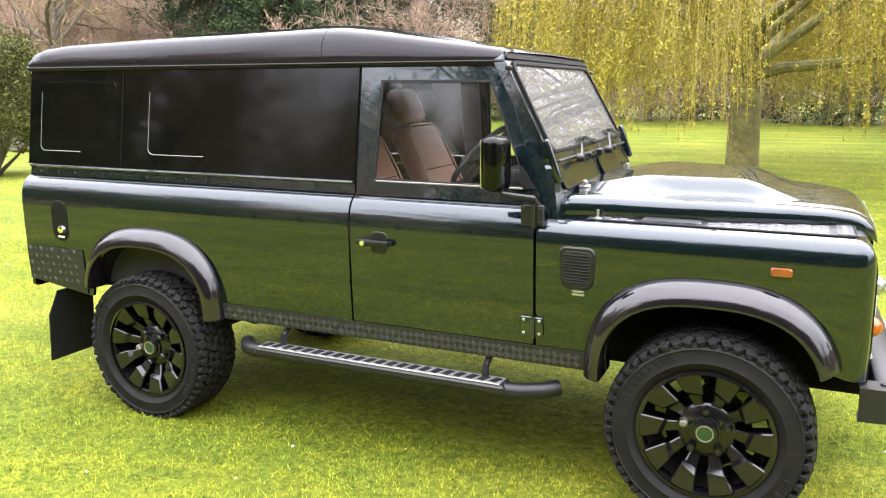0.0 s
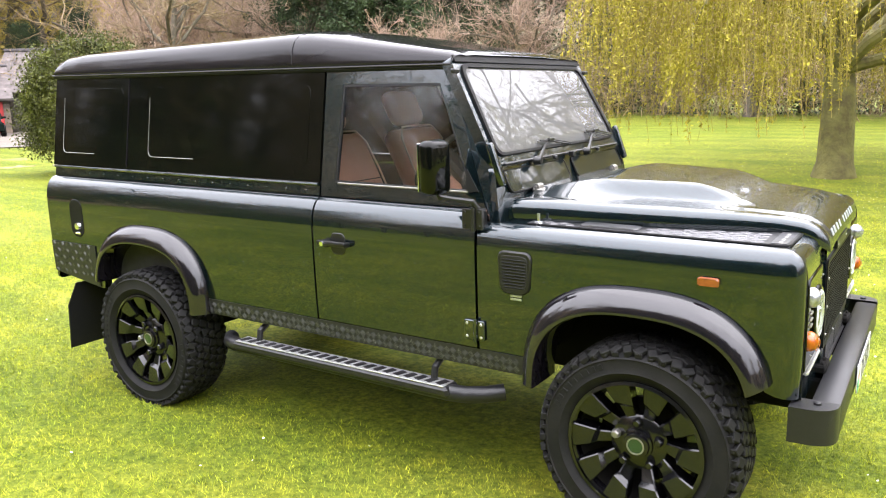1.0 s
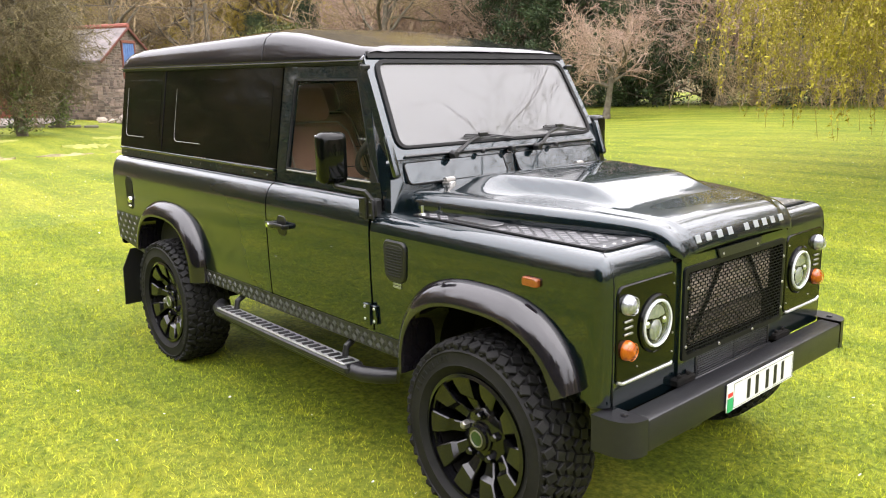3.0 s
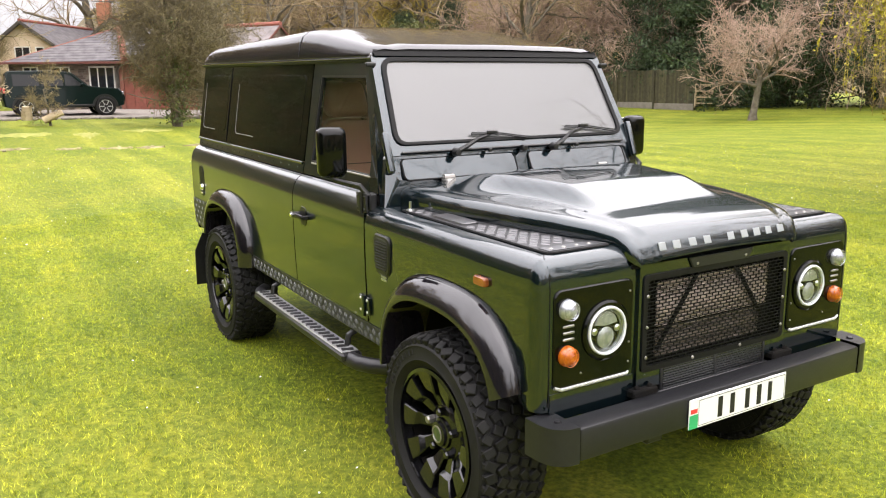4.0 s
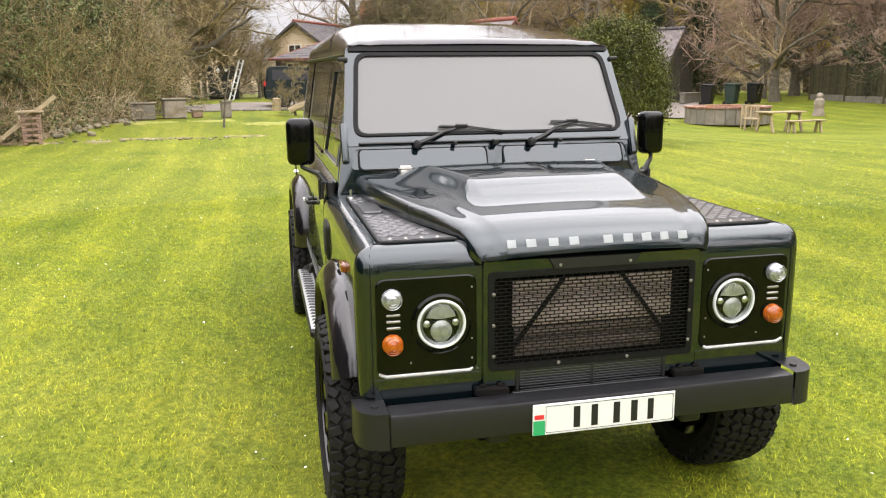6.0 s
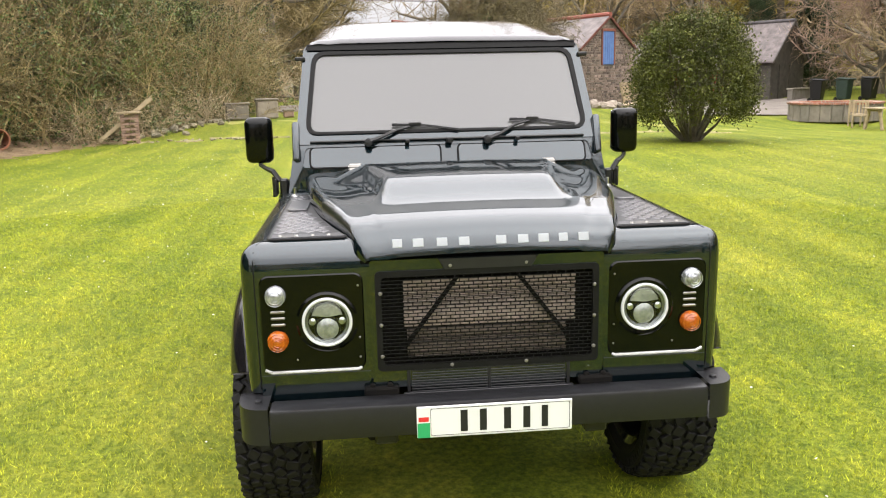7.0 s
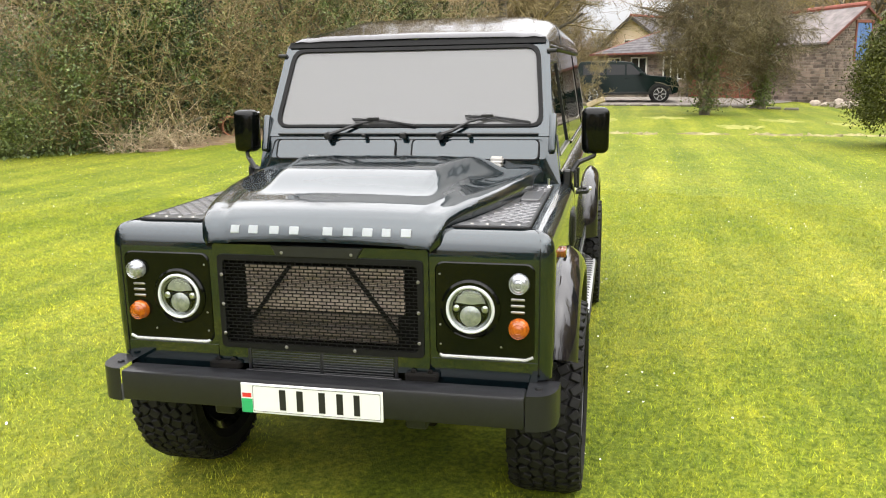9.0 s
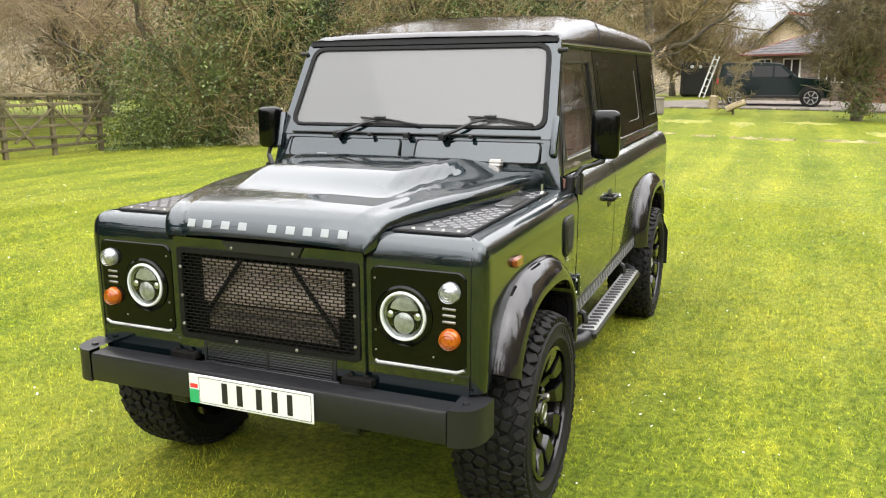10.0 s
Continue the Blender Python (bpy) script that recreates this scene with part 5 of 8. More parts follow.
def evergreen(name, h, w, seed, leaf_mat, label, n=9000, size=0.3, aspect=0.35, cone=1.0, base=0.0, group=""):
    """An evergreen at the origin: trunk, and a crown of leaf sprays in uneven tiers."""
    rng = np.random.default_rng(seed)
    t = thing(name, 0, 0, 0, label, "tree", group=group)
    T, tr = branches(np.array([[0, 0, -0.1]]), np.array([[0, 0, 1.0]]), np.array([h * 0.95]), np.array([0.05 * h * 0.5]), 6, rng, 0.03, 0.05)
    m = 150
    u = rng.uniform(0, 1, m) ** 0.8
    z = base + (h - base) * u
    rad = w * (1 - u * cone) ** 0.75 * rng.uniform(0.55, 1.1, m)
    a = rng.uniform(0, 2 * np.pi, m)
    tips = np.stack([rad * np.cos(a), rad * np.sin(a), z + 0.1 * rad], 1)
    roots = np.stack([0 * a, 0 * a, np.maximum(z - 0.35 * rad, 0.1)], 1)
    v, f = pack([as_sticks(T, tr), (roots, tips, np.full(m, 0.035), np.full(m, 0.01))], 5)
    fast_mesh("trunk", v, f, BARK, t)
    # leaf sprays: clumps along each bough, with fine leaves hanging round every clump
    q = max(1, n // 40)
    i = rng.integers(0, m, q)
    k = rng.uniform(0.30, 1.0, q)[:, None] ** 0.6
    c0 = roots[i] + (tips[i] - roots[i]) * k + rng.normal(scale=0.11 * w, size=(q, 3)) * np.array([1, 1, 0.7])
    c = np.repeat(c0, 40, 0) + rng.normal(scale=size * 1.25, size=(q * 40, 3)) * np.array([1, 1, 0.75])
    c[:, 2] -= 0.6 * np.hypot(c[:, 0] - np.repeat(c0[:, 0], 40), c[:, 1] - np.repeat(c0[:, 1], 40))
    v, f = leaves(c, size, aspect, rng, 0.5)
    fast_mesh("crown", v, f, leaf_mat, t)
    return t


def plant_copy(src, x, y, s=1.0, rz=0.0, dz=0.0):
    o = copy_thing(src, pose(x, y, float(ground_z(x, y)) + dz, 0, 0, rz))
    o.scale = (s, s, s)
    return o


def settle(ob, x, y, rz=0.0, s=1.0):
    ob.matrix_world = pose(x, y, float(ground_z(x, y)), 0, 0, rz)
    ob.scale = (s, s, s)


# ---- weeping willow ----
def willow(x, y):
    rng = np.random.default_rng(11)
    t = thing("weeping_willow", x, y, float(ground_z(x, y)), "weeping willow with yellow-green young leaves on the lawn", "tree")
    T, tr = branches(np.array([[0, 0, -0.2]]), np.array([[0.02, 0, 1.0]]), np.array([2.7]), np.array([0.33]), 6, rng, 0.05, 0.05)
    tr = np.linspace(0.30, 0.21, 7)[None]
    tr[0, 0] = 0.42
    n = 13
    ang = np.array([0.05, -0.15, 0.5, 1.1, 1.7, 2.3, 2.9, 3.3, 3.9, 4.5, 5.1, 5.6, 0.25])
    el = np.array([0.45, 0.95, 0.9, 0.8, 1.0, 0.7, 0.8, 1.2, 0.9, 1.1, 0.8, 1.0, 1.6])
    start = np.stack([np.zeros(n), np.zeros(n), rng.uniform(1.6, 2.5, n)], 1)
    start[0, 2], start[1, 2] = 1.75, 2.2
    d = np.stack([np.cos(ang), np.sin(ang), el], 1)
    L, lr = branches(start, d, rng.uniform(5.2, 6.8, n), np.full(n, 0.105), 9, rng, 0.13, 0.02)
    p, d, r, _ = side_shoots(L, lr, 9, rng, 0.6, 0.25, 0.35)
    B, br = branches(p, d, rng.uniform(1.4, 3.0, len(p)), np.maximum(r, 0.02), 6, rng, 0.25, 0.0)
    limbs_of(t, T, tr, L, lr, MOSSBARK, 9)
    v, f = pack([as_sticks(B, br)], 4)
    fast_mesh("branch", v, f, MOSSBARK, t, True)["kind"] = "stuff"
    p = np.concatenate([side_shoots(B, br, 20, rng, 0.3, 0.2, 0)[0], side_shoots(L, lr, 36, rng, 0.3, 0.3, 0)[0]])
    # thinner towards the limbs that stretch out bare
    a = np.arctan2(p[:, 1], p[:, 0])
    keep = rng.uniform(size=len(p)) < np.where(np.abs(a) < 0.7, 0.5, 1.0)
    # the crown is cut back towards the drive
    keep &= (3.38 - p[:, 0]) * 1.50 < 13.1 + p[:, 1]
    p = p[keep]
    p[:, 0] = np.where(p[:, 0] < -2.4, -2.4 + (p[:, 0] + 2.4) * 0.6, p[:, 0])
    n = len(p)
    low = rng.uniform(0.45, 1.7, n) + 0.5 * (rng.uniform(size=n) < 0.3)
    # strands hang in bunches of uneven length, with gaps between them
    bunch = np.sin(p[:, 0] * 4.1 + 1.3 * np.sin(p[:, 1] * 2.3)) + np.sin(p[:, 1] * 3.7 + 1.7 * np.sin(p[:, 0] * 1.9))
    low += 0.38 * np.clip(bunch + 0.4, 0, 2)
    drop = np.clip(p[:, 2] - low, 0.5, 6.5) * rng.uniform(0.75, 1.0, n)
    k = 7
    sway = rng.normal(scale=0.16, size=(n, 3))
    out = p.copy()
    out[:, 2] = 0
    out /= np.linalg.norm(out, axis=1)[:, None] + 1e-6
    pts = []
    for i in range(k + 1):
        u = i / k
        q = p + out * 0.5 * np.sin(u * 1.6)[..., None] * 0.8 + sway * u * 1.2 + rng.normal(scale=0.02, size=(n, 3))
        q[:, 2] = p[:, 2] - drop * u
        pts.append(q)
    P = np.stack(pts, 1)
    rad = np.full((n, k + 1), 0.004)
    v, f = pack([as_sticks(P, rad)], 3)
    fast_mesh("hanging_twig", v, f, WILLOWTWIG, t)["kind"] = "stuff"
    m = 84
    u = rng.uniform(0.05, 1.0, (n, m)) * k
    i = np.minimum(u.astype(int), k - 1)
    row = np.arange(n)[:, None]
    c = P[row, i] + (P[row, i + 1] - P[row, i]) * (u - i)[..., None] + rng.normal(scale=0.018, size=(n, m, 3))
    c = c.reshape(-1, 3)
    c = c[rng.uniform(size=len(c)) < 0.8]
    v, f = leaves(c, 0.056, 0.42, rng, 0.9)
    fast_mesh("crown", v, f, WILLOWLEAF, t)
    return t


willow(-0.72, 11.1)

# ---- trees and shrubs ----
cherry = bare_tree("cherry_tree", 4.2, 2.6, 0.16, 21, TWIGPINK, "small bare pinkish-grey garden tree on the lawn", limbs=12, trunk_h=0.32, lift=0.02, fine=9, droop=0.03)
settle(cherry, -18.15, 24.3, 40)
big_bare = bare_tree("bare_tree", 11.0, 6.0, 0.25, 22, TWIG, "tall leafless deciduous tree with spreading crown", limbs=14, trunk_h=0.15, fine=8, group="bare woodland trees")
settle(big_bare, -34.6, 25.6, 0)
bare_b = bare_tree("bare_tree", 9.0, 4.2, 0.24, 23, TWIGOLIVE, "leafless olive-brown woodland tree", limbs=16, trunk_h=0.1, fine=13, lift=0.1, group="bare woodland trees")
settle(bare_b, -21.5, -9.6, 0)
bare_c = bare_tree("bare_tree", 8.0, 4.0, 0.2, 24, TWIG, "leafless brown woodland tree", limbs=16, trunk_h=0.08, fine=8, lift=0.06, group="bare woodland trees")
settle(bare_c, -15.6, -13.2, 0)
pink = bare_tree("bare_tree", 7.0, 4.2, 0.22, 25, TWIGPINK, "leafless reddish-brown spreading tree", limbs=14, trunk_h=0.12, fine=9, group="bare woodland trees")
settle(pink, -31.0, 31.0, 0)
for src, x, y, s, rz in (
    (bare_b, -26.5, -8.2, 1.0, 70), (big_bare, -25.0, -13.5, 1.35, 130), (bare_b, -18.0, -14.0, 1.3, 200), (bare_c, -31.5, -7.0, 1.0, 20), (bare_b, -36.0, -9.0, 1.0, 300),
    (pink, -22.5, -24.0, 1.0, 250), (pink, -6.0, -28.5, 1.3, 110), (bare_c, -4.0, -20.5, 1.3, 10), (bare_b, 1.5, -19.0, 1.3, 50), (bare_c, 6.5, -17.5, 1.3, 190),
    (big_bare, -7.0, -16.5, 0.95, 220), (bare_b, 12.5, -13.0, 0.9, 140), (bare_c, 17.0, -6.0, 0.8, 220), (big_bare, 22.0, 2.0, 0.7, 80), (bare_b, 20.5, 10.0, 0.8, 330),
    (bare_c, 14.0, 19.0, 1.0, 75), (pink, 7.0, 24.5, 1.2, 160), (bare_c, 3.5, 28.5, 1.3, 280), (pink, -5.5, 28.0, 1.1, 30), (bare_b, -1.0, 31.0, 1.3, 95),
    (bare_c, -9.5, 30.0, 1.2, 145), (bare_c, 6.5, 22.5, 1.35, 260), (pink, 12.0, 19.5, 1.4, 100), (pink, -16.5, 30.5, 1.0, 210), (pink, -38.5, 27.5, 1.15, 290), (big_bare, -44.0, 14.0, 1.0, 45),
    (bare_c, -47.0, 20.0, 1.3, 170), (big_bare, -64.0, 7.5, 1.6, 120), (bare_b, -44.5, -5.5, 1.5, 245), (big_bare, -58.0, -8.5, 1.7, 5), (big_bare, -49.0, -13.0, 1.7, 60),
    (big_bare, -50.0, 28.0, 1.5, 150), (big_bare, -56.0, 20.0, 1.7, 15), (big_bare, -52.0, 13.5, 1.5, 100), (pink, -64.0, 25.0, 2.2, 35), (big_bare, -68.0, -6.0, 1.2, 185),
):
    plant_copy(src, x, y, s, rz)
for src, x, y, s, rz in ((bare_b, -49.0, -3.5, 0.9, 33), (bare_c, -44.0, -7.5, 1.1, 140), (bare_b, -52.0, -5.0, 0.8, 250), (pink, -66.0, 11.0, 1.3, 200), (bare_b, -50.0, -0.9, 0.45, 15), (bare_c, -48.5, -2.2, 0.5, 100), (bare_b, -47.0, -3.6, 0.62, 190), (pink, -53.0, -2.4, 0.62, 40), (bare_c, -54.5, -0.6, 0.5, 220), (bare_b, -56.0, -4.6, 0.8, 300), (pink, -36.5, 32.5, 1.25, 66), (pink, -41.0, 31.5, 1.3, 155), (bare_c, -45.0, 34.5, 1.5, 280), (pink, -38.0, 37.0, 1.6, 20)):
    plant_copy(src, x, y, s, rz)

straw = bare_tree("straw_tree", 6.5, 4.2, 0.11, 28, DRY, "leafless straw-coloured tree beyond the field gate", limbs=16, trunk_h=0.22, fine=11, lift=0.0, droop=0.05, group="straw-coloured trees")
settle(straw, -14.0, -21.0, 0)
for x, y, s, rz in ((-19.0, -21.5, 1.1, 70), (-10.0, -22.5, 1.15, 200), (-16.0, -26.0, 1.3, 310)):
    plant_copy(straw, x, y, s, rz)

fine_bare = bare_tree("bare_tree", 17.0, 8.0, 0.15, 27, TWIG, "tall slender leafless tree with fine twigs", limbs=16, trunk_h=0.18, fine=9, lift=0.06, group="bare woodland trees")
settle(fine_bare, 9.0, 23.0, 0)
for x, y, s, rz in ((13.5, 18.5, 1.0, 130), (16.5, 13.5, 0.95, 250)):
    plant_copy(fine_bare, x, y, s, rz)

gold = bare_tree("golden_tree", 9.0, 4.6, 0.24, 26, YELLOWLEAF, "woodland tree with yellow spring buds", limbs=14, trunk_h=0.1, fine=9, lift=0.08, group="golden woodland trees")
settle(gold, -55.0, 15.5, 0)
for x, y, s, rz in ((-60.0, 19.0, 1.2, 80), (-57.0, 24.5, 1.1, 150), (-63.0, 13.0, 1.2, 220), (-53.0, 33.0, 1.1, 300), (-66.0, 29.0, 1.4, 40), (-69.0, 20.0, 1.5, 110), (-60.5, 31.0, 1.3, 190), (-48.0, 38.0, 1.2, 20), (-43.0, 38.5, 1.3, 240), (-52.0, 26.5, 1.1, 75)):
    plant_copy(gold, x, y, s * 1.35, rz)

cyp = evergreen("cypress_tree", 11.0, 3.3, 31, LEAFDARK, "tall dark green cypress behind the garden fence", 56000, 0.13, 0.40, 0.8, 0.3, "cypress row")
settle(cyp, -26.2, 32.5, 0, 1.5)
for x, y, s, rz in ((-30.5, 32.5, 1.1, 50), (-22.5, 32.2, 1.05, 110), (-18.8, 33.5, 1.1, 300), (-12.5, 34.5, 1.0, 20), (-28.4, 30.9, 0.9, 15), (-24.3, 30.6, 0.9, 75), (-20.5, 31.6, 0.85, 160), (-47.5, 25.0, 0.55, 10), (-47.0, 28.4, 0.6, 190), (-49.5, 30.0, 0.7, 50)):
    plant_copy(cyp, x, y, s * 1.45 if x > -46 else s, rz)
holly = evergreen("holly_tree", 6.5, 2.1, 32, LEAFMID, "bushy green ivy-clad holly in the hedgerow", 16000, 0.095, 0.55, 0.6, 0.2, "hedgerow evergreens")
settle(holly, -15.4, -11.2, 0)
holly_dark = evergreen("holly_tree", 6.0, 2.2, 33, LEAFDARK, "dark evergreen holly in the hedgerow", 16000, 0.095, 0.55, 0.6, 0.2, "hedgerow evergreens")
settle(holly_dark, -17.4, -11.4, 0)
# hollies beyond x = 9 are unseen, added to fill the car's reflections
for src, x, y, s, rz in ((holly, -20.6, -8.2, 0.9, 90), (holly_dark, -29.5, -6.9, 1.15, 40), (holly_dark, -33.0, -7.8, 1.2, 130), (holly_dark, -24.2, -9.0, 1.1, 250), (holly, -22.5, -7.6, 0.7, 10), (holly_dark, -25.5, -6.8, 0.8, 200), (holly_dark, -6.0, -18.5, 1.7, 60), (holly_dark, -2.6, -17.6, 1.6, 300), (holly_dark, 1.0, -17.0, 1.7, 30), (holly_dark, 4.5, -16.4, 1.6, 130), (holly_dark, 7.4, -15.6, 1.6, 200), (holly_dark, -12.0, -32.5, 1.9, 220), (holly_dark, -19.0, -31.6, 2.0, 100), (holly_dark, -26.6, -28.8, 2.0, 10), (holly_dark, -5.0, -33.0, 1.9, 310), (holly, 9.5, -14.8, 0.9, 20), (holly_dark, 17.0, -9.5, 0.5, 210), (holly, 20.5, -1.0, 0.5, 75), (holly_dark, 21.0, 6.0, 0.5, 170), (holly, 18.0, 14.5, 0.6, 250), (holly_dark, 11.0, 22.0, 0.9, 15), (holly, 1.0, 27.0, 1.1, 100), (holly_dark, -4.0, 30.0, 1.2, 240), (holly_dark, -12.0, 31.5, 1.1, 330)):
    plant_copy(src, x, y, s, rz)


def shrub_dome(name, x, y, h, w, seed, label, count=50000):
    """A broad rounded evergreen bush on several stems, with its skirt just off the grass."""
    rng = np.random.default_rng(seed)
    t = thing(name, x, y, float(ground_z(x, y)), label, "bush")
    n = 46
    a = rng.uniform(0, 2 * np.pi, n)
    el = rng.uniform(0.15, 1.45, n)
    tips = np.stack([w * np.cos(el) ** 0.7 * np.cos(a), w * np.cos(el) ** 0.7 * np.sin(a), 0.55 + (h - 0.55) * np.sin(el) ** 0.9], 1) * rng.uniform(0.85, 1.02, (n, 1))
    tips[:, 2] = np.maximum(tips[:, 2], 0.4)
    p0 = np.stack([0.09 * np.cos(a), 0.09 * np.sin(a), np.zeros(n) - 0.05], 1)
    mid = p0 + (tips - p0) * np.array([0.45, 0.45, 0.35])
    v, f = sticks(np.concatenate([p0, mid]), np.concatenate([mid, tips]), np.concatenate([np.full(n, 0.055), np.full(n, 0.028)]), np.concatenate([np.full(n, 0.028), np.full(n, 0.008)]), 5)
    fast_mesh("trunk", v, f, BARK, t, True)
    m = 330
    u = rng.uniform(0, 2 * np.pi, m)
    e = np.arcsin(rng.uniform(-0.12, 1.0, m))
    ce = np.abs(np.cos(e)) ** 0.62
    clump = np.stack([w * ce * np.cos(u), w * ce * np.sin(u), 0.95 + (h - 0.95) * np.sin(e)], 1) * rng.uniform(0.62, 1.0, (m, 1)) ** 0.5
    clump[:, 2] = np.maximum(clump[:, 2], 0.38 + 0.25 * rng.uniform(size=m))
    # the skirt draws in towards the stems
    clump[:, :2] *= np.clip(0.62 + 0.48 * clump[:, 2:3], 0.6, 1.0)
    i = rng.integers(0, m, count)
    c = clump[i] + rng.normal(scale=0.14, size=(count, 3))
    v, f = leaves(c, 0.070, 0.42, rng, -0.2)
    fast_mesh("crown", v, f, LEAFBUSH, t)
    return t


shrub_dome("evergreen_bush", -15.05, 7.2, 2.98, 1.34, 41, "rounded evergreen bush with glossy green leaves on the lawn")


def weeping_shrub(x, y, h, w, seed, label):
    """A dense dome of drooping bare twigs down to the grass."""
    rng = np.random.default_rng(seed)
    t = thing("weeping_shrub", x, y, float(ground_z(x, y)), label, "bush", group="weeping shrubs")
    T, tr = branches(np.array([[0, 0, -0.1]]), np.array([[0, 0, 1.0]]), np.array([h * 0.8]), np.array([0.17]), 6, rng, 0.08, 0.05)
    n = 60
    p, d, r, _ = side_shoots(T, tr, n, rng, 0.0, 0.15, 0)
    a = rng.uniform(0, 2 * np.pi, n)
    d = np.stack([np.cos(a), np.sin(a), rng.uniform(0.3, 1.2, n)], 1)
    L, lr = branches(p, d, w * rng.uniform(0.7, 1.25, n), np.full(n, 0.028), 7, rng, 0.24, -0.05)
    p, d, r, _ = side_shoots(L, lr, 26, rng, 0.6, 0.1, -0.15)
    B, br = branches(p, d, w * 0.6 * rng.uniform(0.5, 1.2, len(p)), np.full(len(p), 0.009), 5, rng, 0.34, -0.10)
    p, d, r, _ = side_shoots(B, br, 8, rng, 0.6, 0.1, -0.2)
    C, cr = branches(p, d, w * 0.22 * rng.uniform(0.5, 1.2, len(p)), np.full(len(p), 0.0058), 2, rng, 0.35, -0.16)
    v, f = pack([as_sticks(T, tr), as_sticks(L, lr)], 6)
    fast_mesh("trunk", v, f, BARK, t)
    a, b, r0, r1 = [np.concatenate(q) for q in zip(as_sticks(B, br), as_sticks(C, cr))]
    m = (a + b) / 2
    keep = np.hypot(m[:, 0], m[:, 1]) < 0.55 + 0.55 * np.maximum(m[:, 2], 0) + rng.normal(scale=0.12, size=len(m))
    v, f = sticks(a[keep], b[keep], r0[keep], r1[keep], 3)
    v[:, 2] = np.maximum(v[:, 2], 0.12)
    fast_mesh("crown", v, f, WEEPTWIG, t)
    c = np.column_stack([rng.normal(scale=0.22, size=(2600, 2)), rng.uniform(0.1, h * 0.62, 2600)])
    v, f = leaves(c, 0.11, 0.6, rng)
    fast_mesh("ivy", v, f, LEAFMID, t)
    return t


weeping_shrub(-24.0, 3.75, 5.4, 1.95, 51, "dense weeping olive-brown shrub in front of the red garage")
weeping_shrub(-28.6, 6.2, 5.2, 2.1, 52, "dense weeping olive-brown shrub beside the stone barn")


# ---- hedgerow thicket ----
def thicket(name, line, depth, n, hmin, hmax, seed, material, label, twigs=13, small=4, reach=1.0):
    """Tangled undergrowth along a line of plan points."""
    rng = np.random.default_rng(seed)
    line = np.array(line, float)
    seg = np.linalg.norm(np.diff(line, axis=0), axis=1)
    t = rng.uniform(0, seg.sum(), n)
    acc = np.concatenate([[0], np.cumsum(seg)])
    i = np.clip(np.searchsorted(acc, t) - 1, 0, len(seg) - 1)
    u = ((t - acc[i]) / seg[i])[:, None]
    q = line[i] + (line[i + 1] - line[i]) * u + rng.normal(scale=depth * 0.4, size=(n, 2))
    p = np.column_stack([q, ground_z(q[:, 0], q[:, 1]) - 0.05])
    d = np.column_stack([rng.normal(scale=0.4, size=(n, 2)), np.ones(n)])
    L, lr = branches(p, d, rng.uniform(hmin, hmax, n), rng.uniform(0.007, 0.020, n), 7, rng, 0.18, 0.03)
    p, d, r, _ = side_shoots(L, lr, twigs, rng, 0.8, 0.05, 0.15)
    B, br = branches(p, d, reach * rng.uniform(0.5, 1.6, len(p)), np.maximum(r * 0.8, 0.005), 4, rng, 0.3, -0.03)
    p, d, r, _ = side_shoots(B, br, small, rng, 0.8, 0.1, 0.0)
    C, cr = branches(p, d, rng.uniform(0.2, 0.7, len(p)), np.full(len(p), 0.006), 1, rng, 0.3, 0)
    v, f = pack([as_sticks(L, lr), as_sticks(B, np.maximum(br, 0.0045)), as_sticks(C, np.maximum(cr, 0.004))], 3)
    v[:, 2] = np.maximum(v[:, 2], ground_z(v[:, 0], v[:, 1]) + 0.01)
    return tagged(fast_mesh(name, v, f, material), label, "hedge", "", "stuff")


def leaf_bank(name, line, depth, h, n, seed, material, label, size=0.12):
    rng = np.random.default_rng(seed)
    line = np.array(line, float)
    m = n // 60
    i = rng.integers(0, len(line) - 1, m)
    u = rng.uniform(size=(m, 1))
    q = line[i] + (line[i + 1] - line[i]) * u + rng.normal(scale=depth * 0.4, size=(m, 2))
    c0 = np.column_stack([q, ground_z(q[:, 0], q[:, 1]) + h * rng.uniform(0.05, 1, m) ** 1.3])
    c = np.repeat(c0, 60, 0) + rng.normal(scale=0.26, size=(m * 60, 3))
    c[:, 2] = np.maximum(c[:, 2], ground_z(c[:, 0], c[:, 1]) + 0.05)
    v, f = leaves(c, size, 0.6, rng)
    return tagged(fast_mesh(name, v, f, material), label, "ivy", "", "stuff")


EDGE = [(-29.5, -5.2), (-24.0, -6.6), (-20.6, -8.0), (-17.2, -10.6), (-14.8, -11.4), (-13.6, -12.0)]
thicket("hedgerow", EDGE, 2.0, 380, 2.2, 4.8, 61, TWIGOLIVE, "tangled leafless olive-brown hedgerow at the lawn's edge")
thicket("hedgerow", [(x - 0.8, y - 1.6) for x, y in EDGE[:-1]], 2.4, 340, 3.0, 6.5, 62, TWIG, "tangled leafless brown hedgerow behind the lawn", 12, 3)
# unseen hedge, added for reflections and kept low to let skylight in
thicket("hedgerow", [(-9.0, -20.5), (-2.0, -19.5), (6.0, -17.5), (12.0, -13.5), (17.0, -6.0), (20.0, 3.0), (18.0, 12.0), (12.0, 21.0), (4.0, 27.5)], 2.5, 150, 1.5, 3.5, 63, TWIG, "leafless brown hedge added out of view round the lawn", 8, 2)
thicket("hedgerow", [(4.0, 27.5), (-4.0, 29.0), (-10.0, 29.5), (-17.0, 30.5)], 2.5, 330, 2.0, 5.0, 64, TWIG, "leafless brown undergrowth beyond the far lawn", 11, 3)
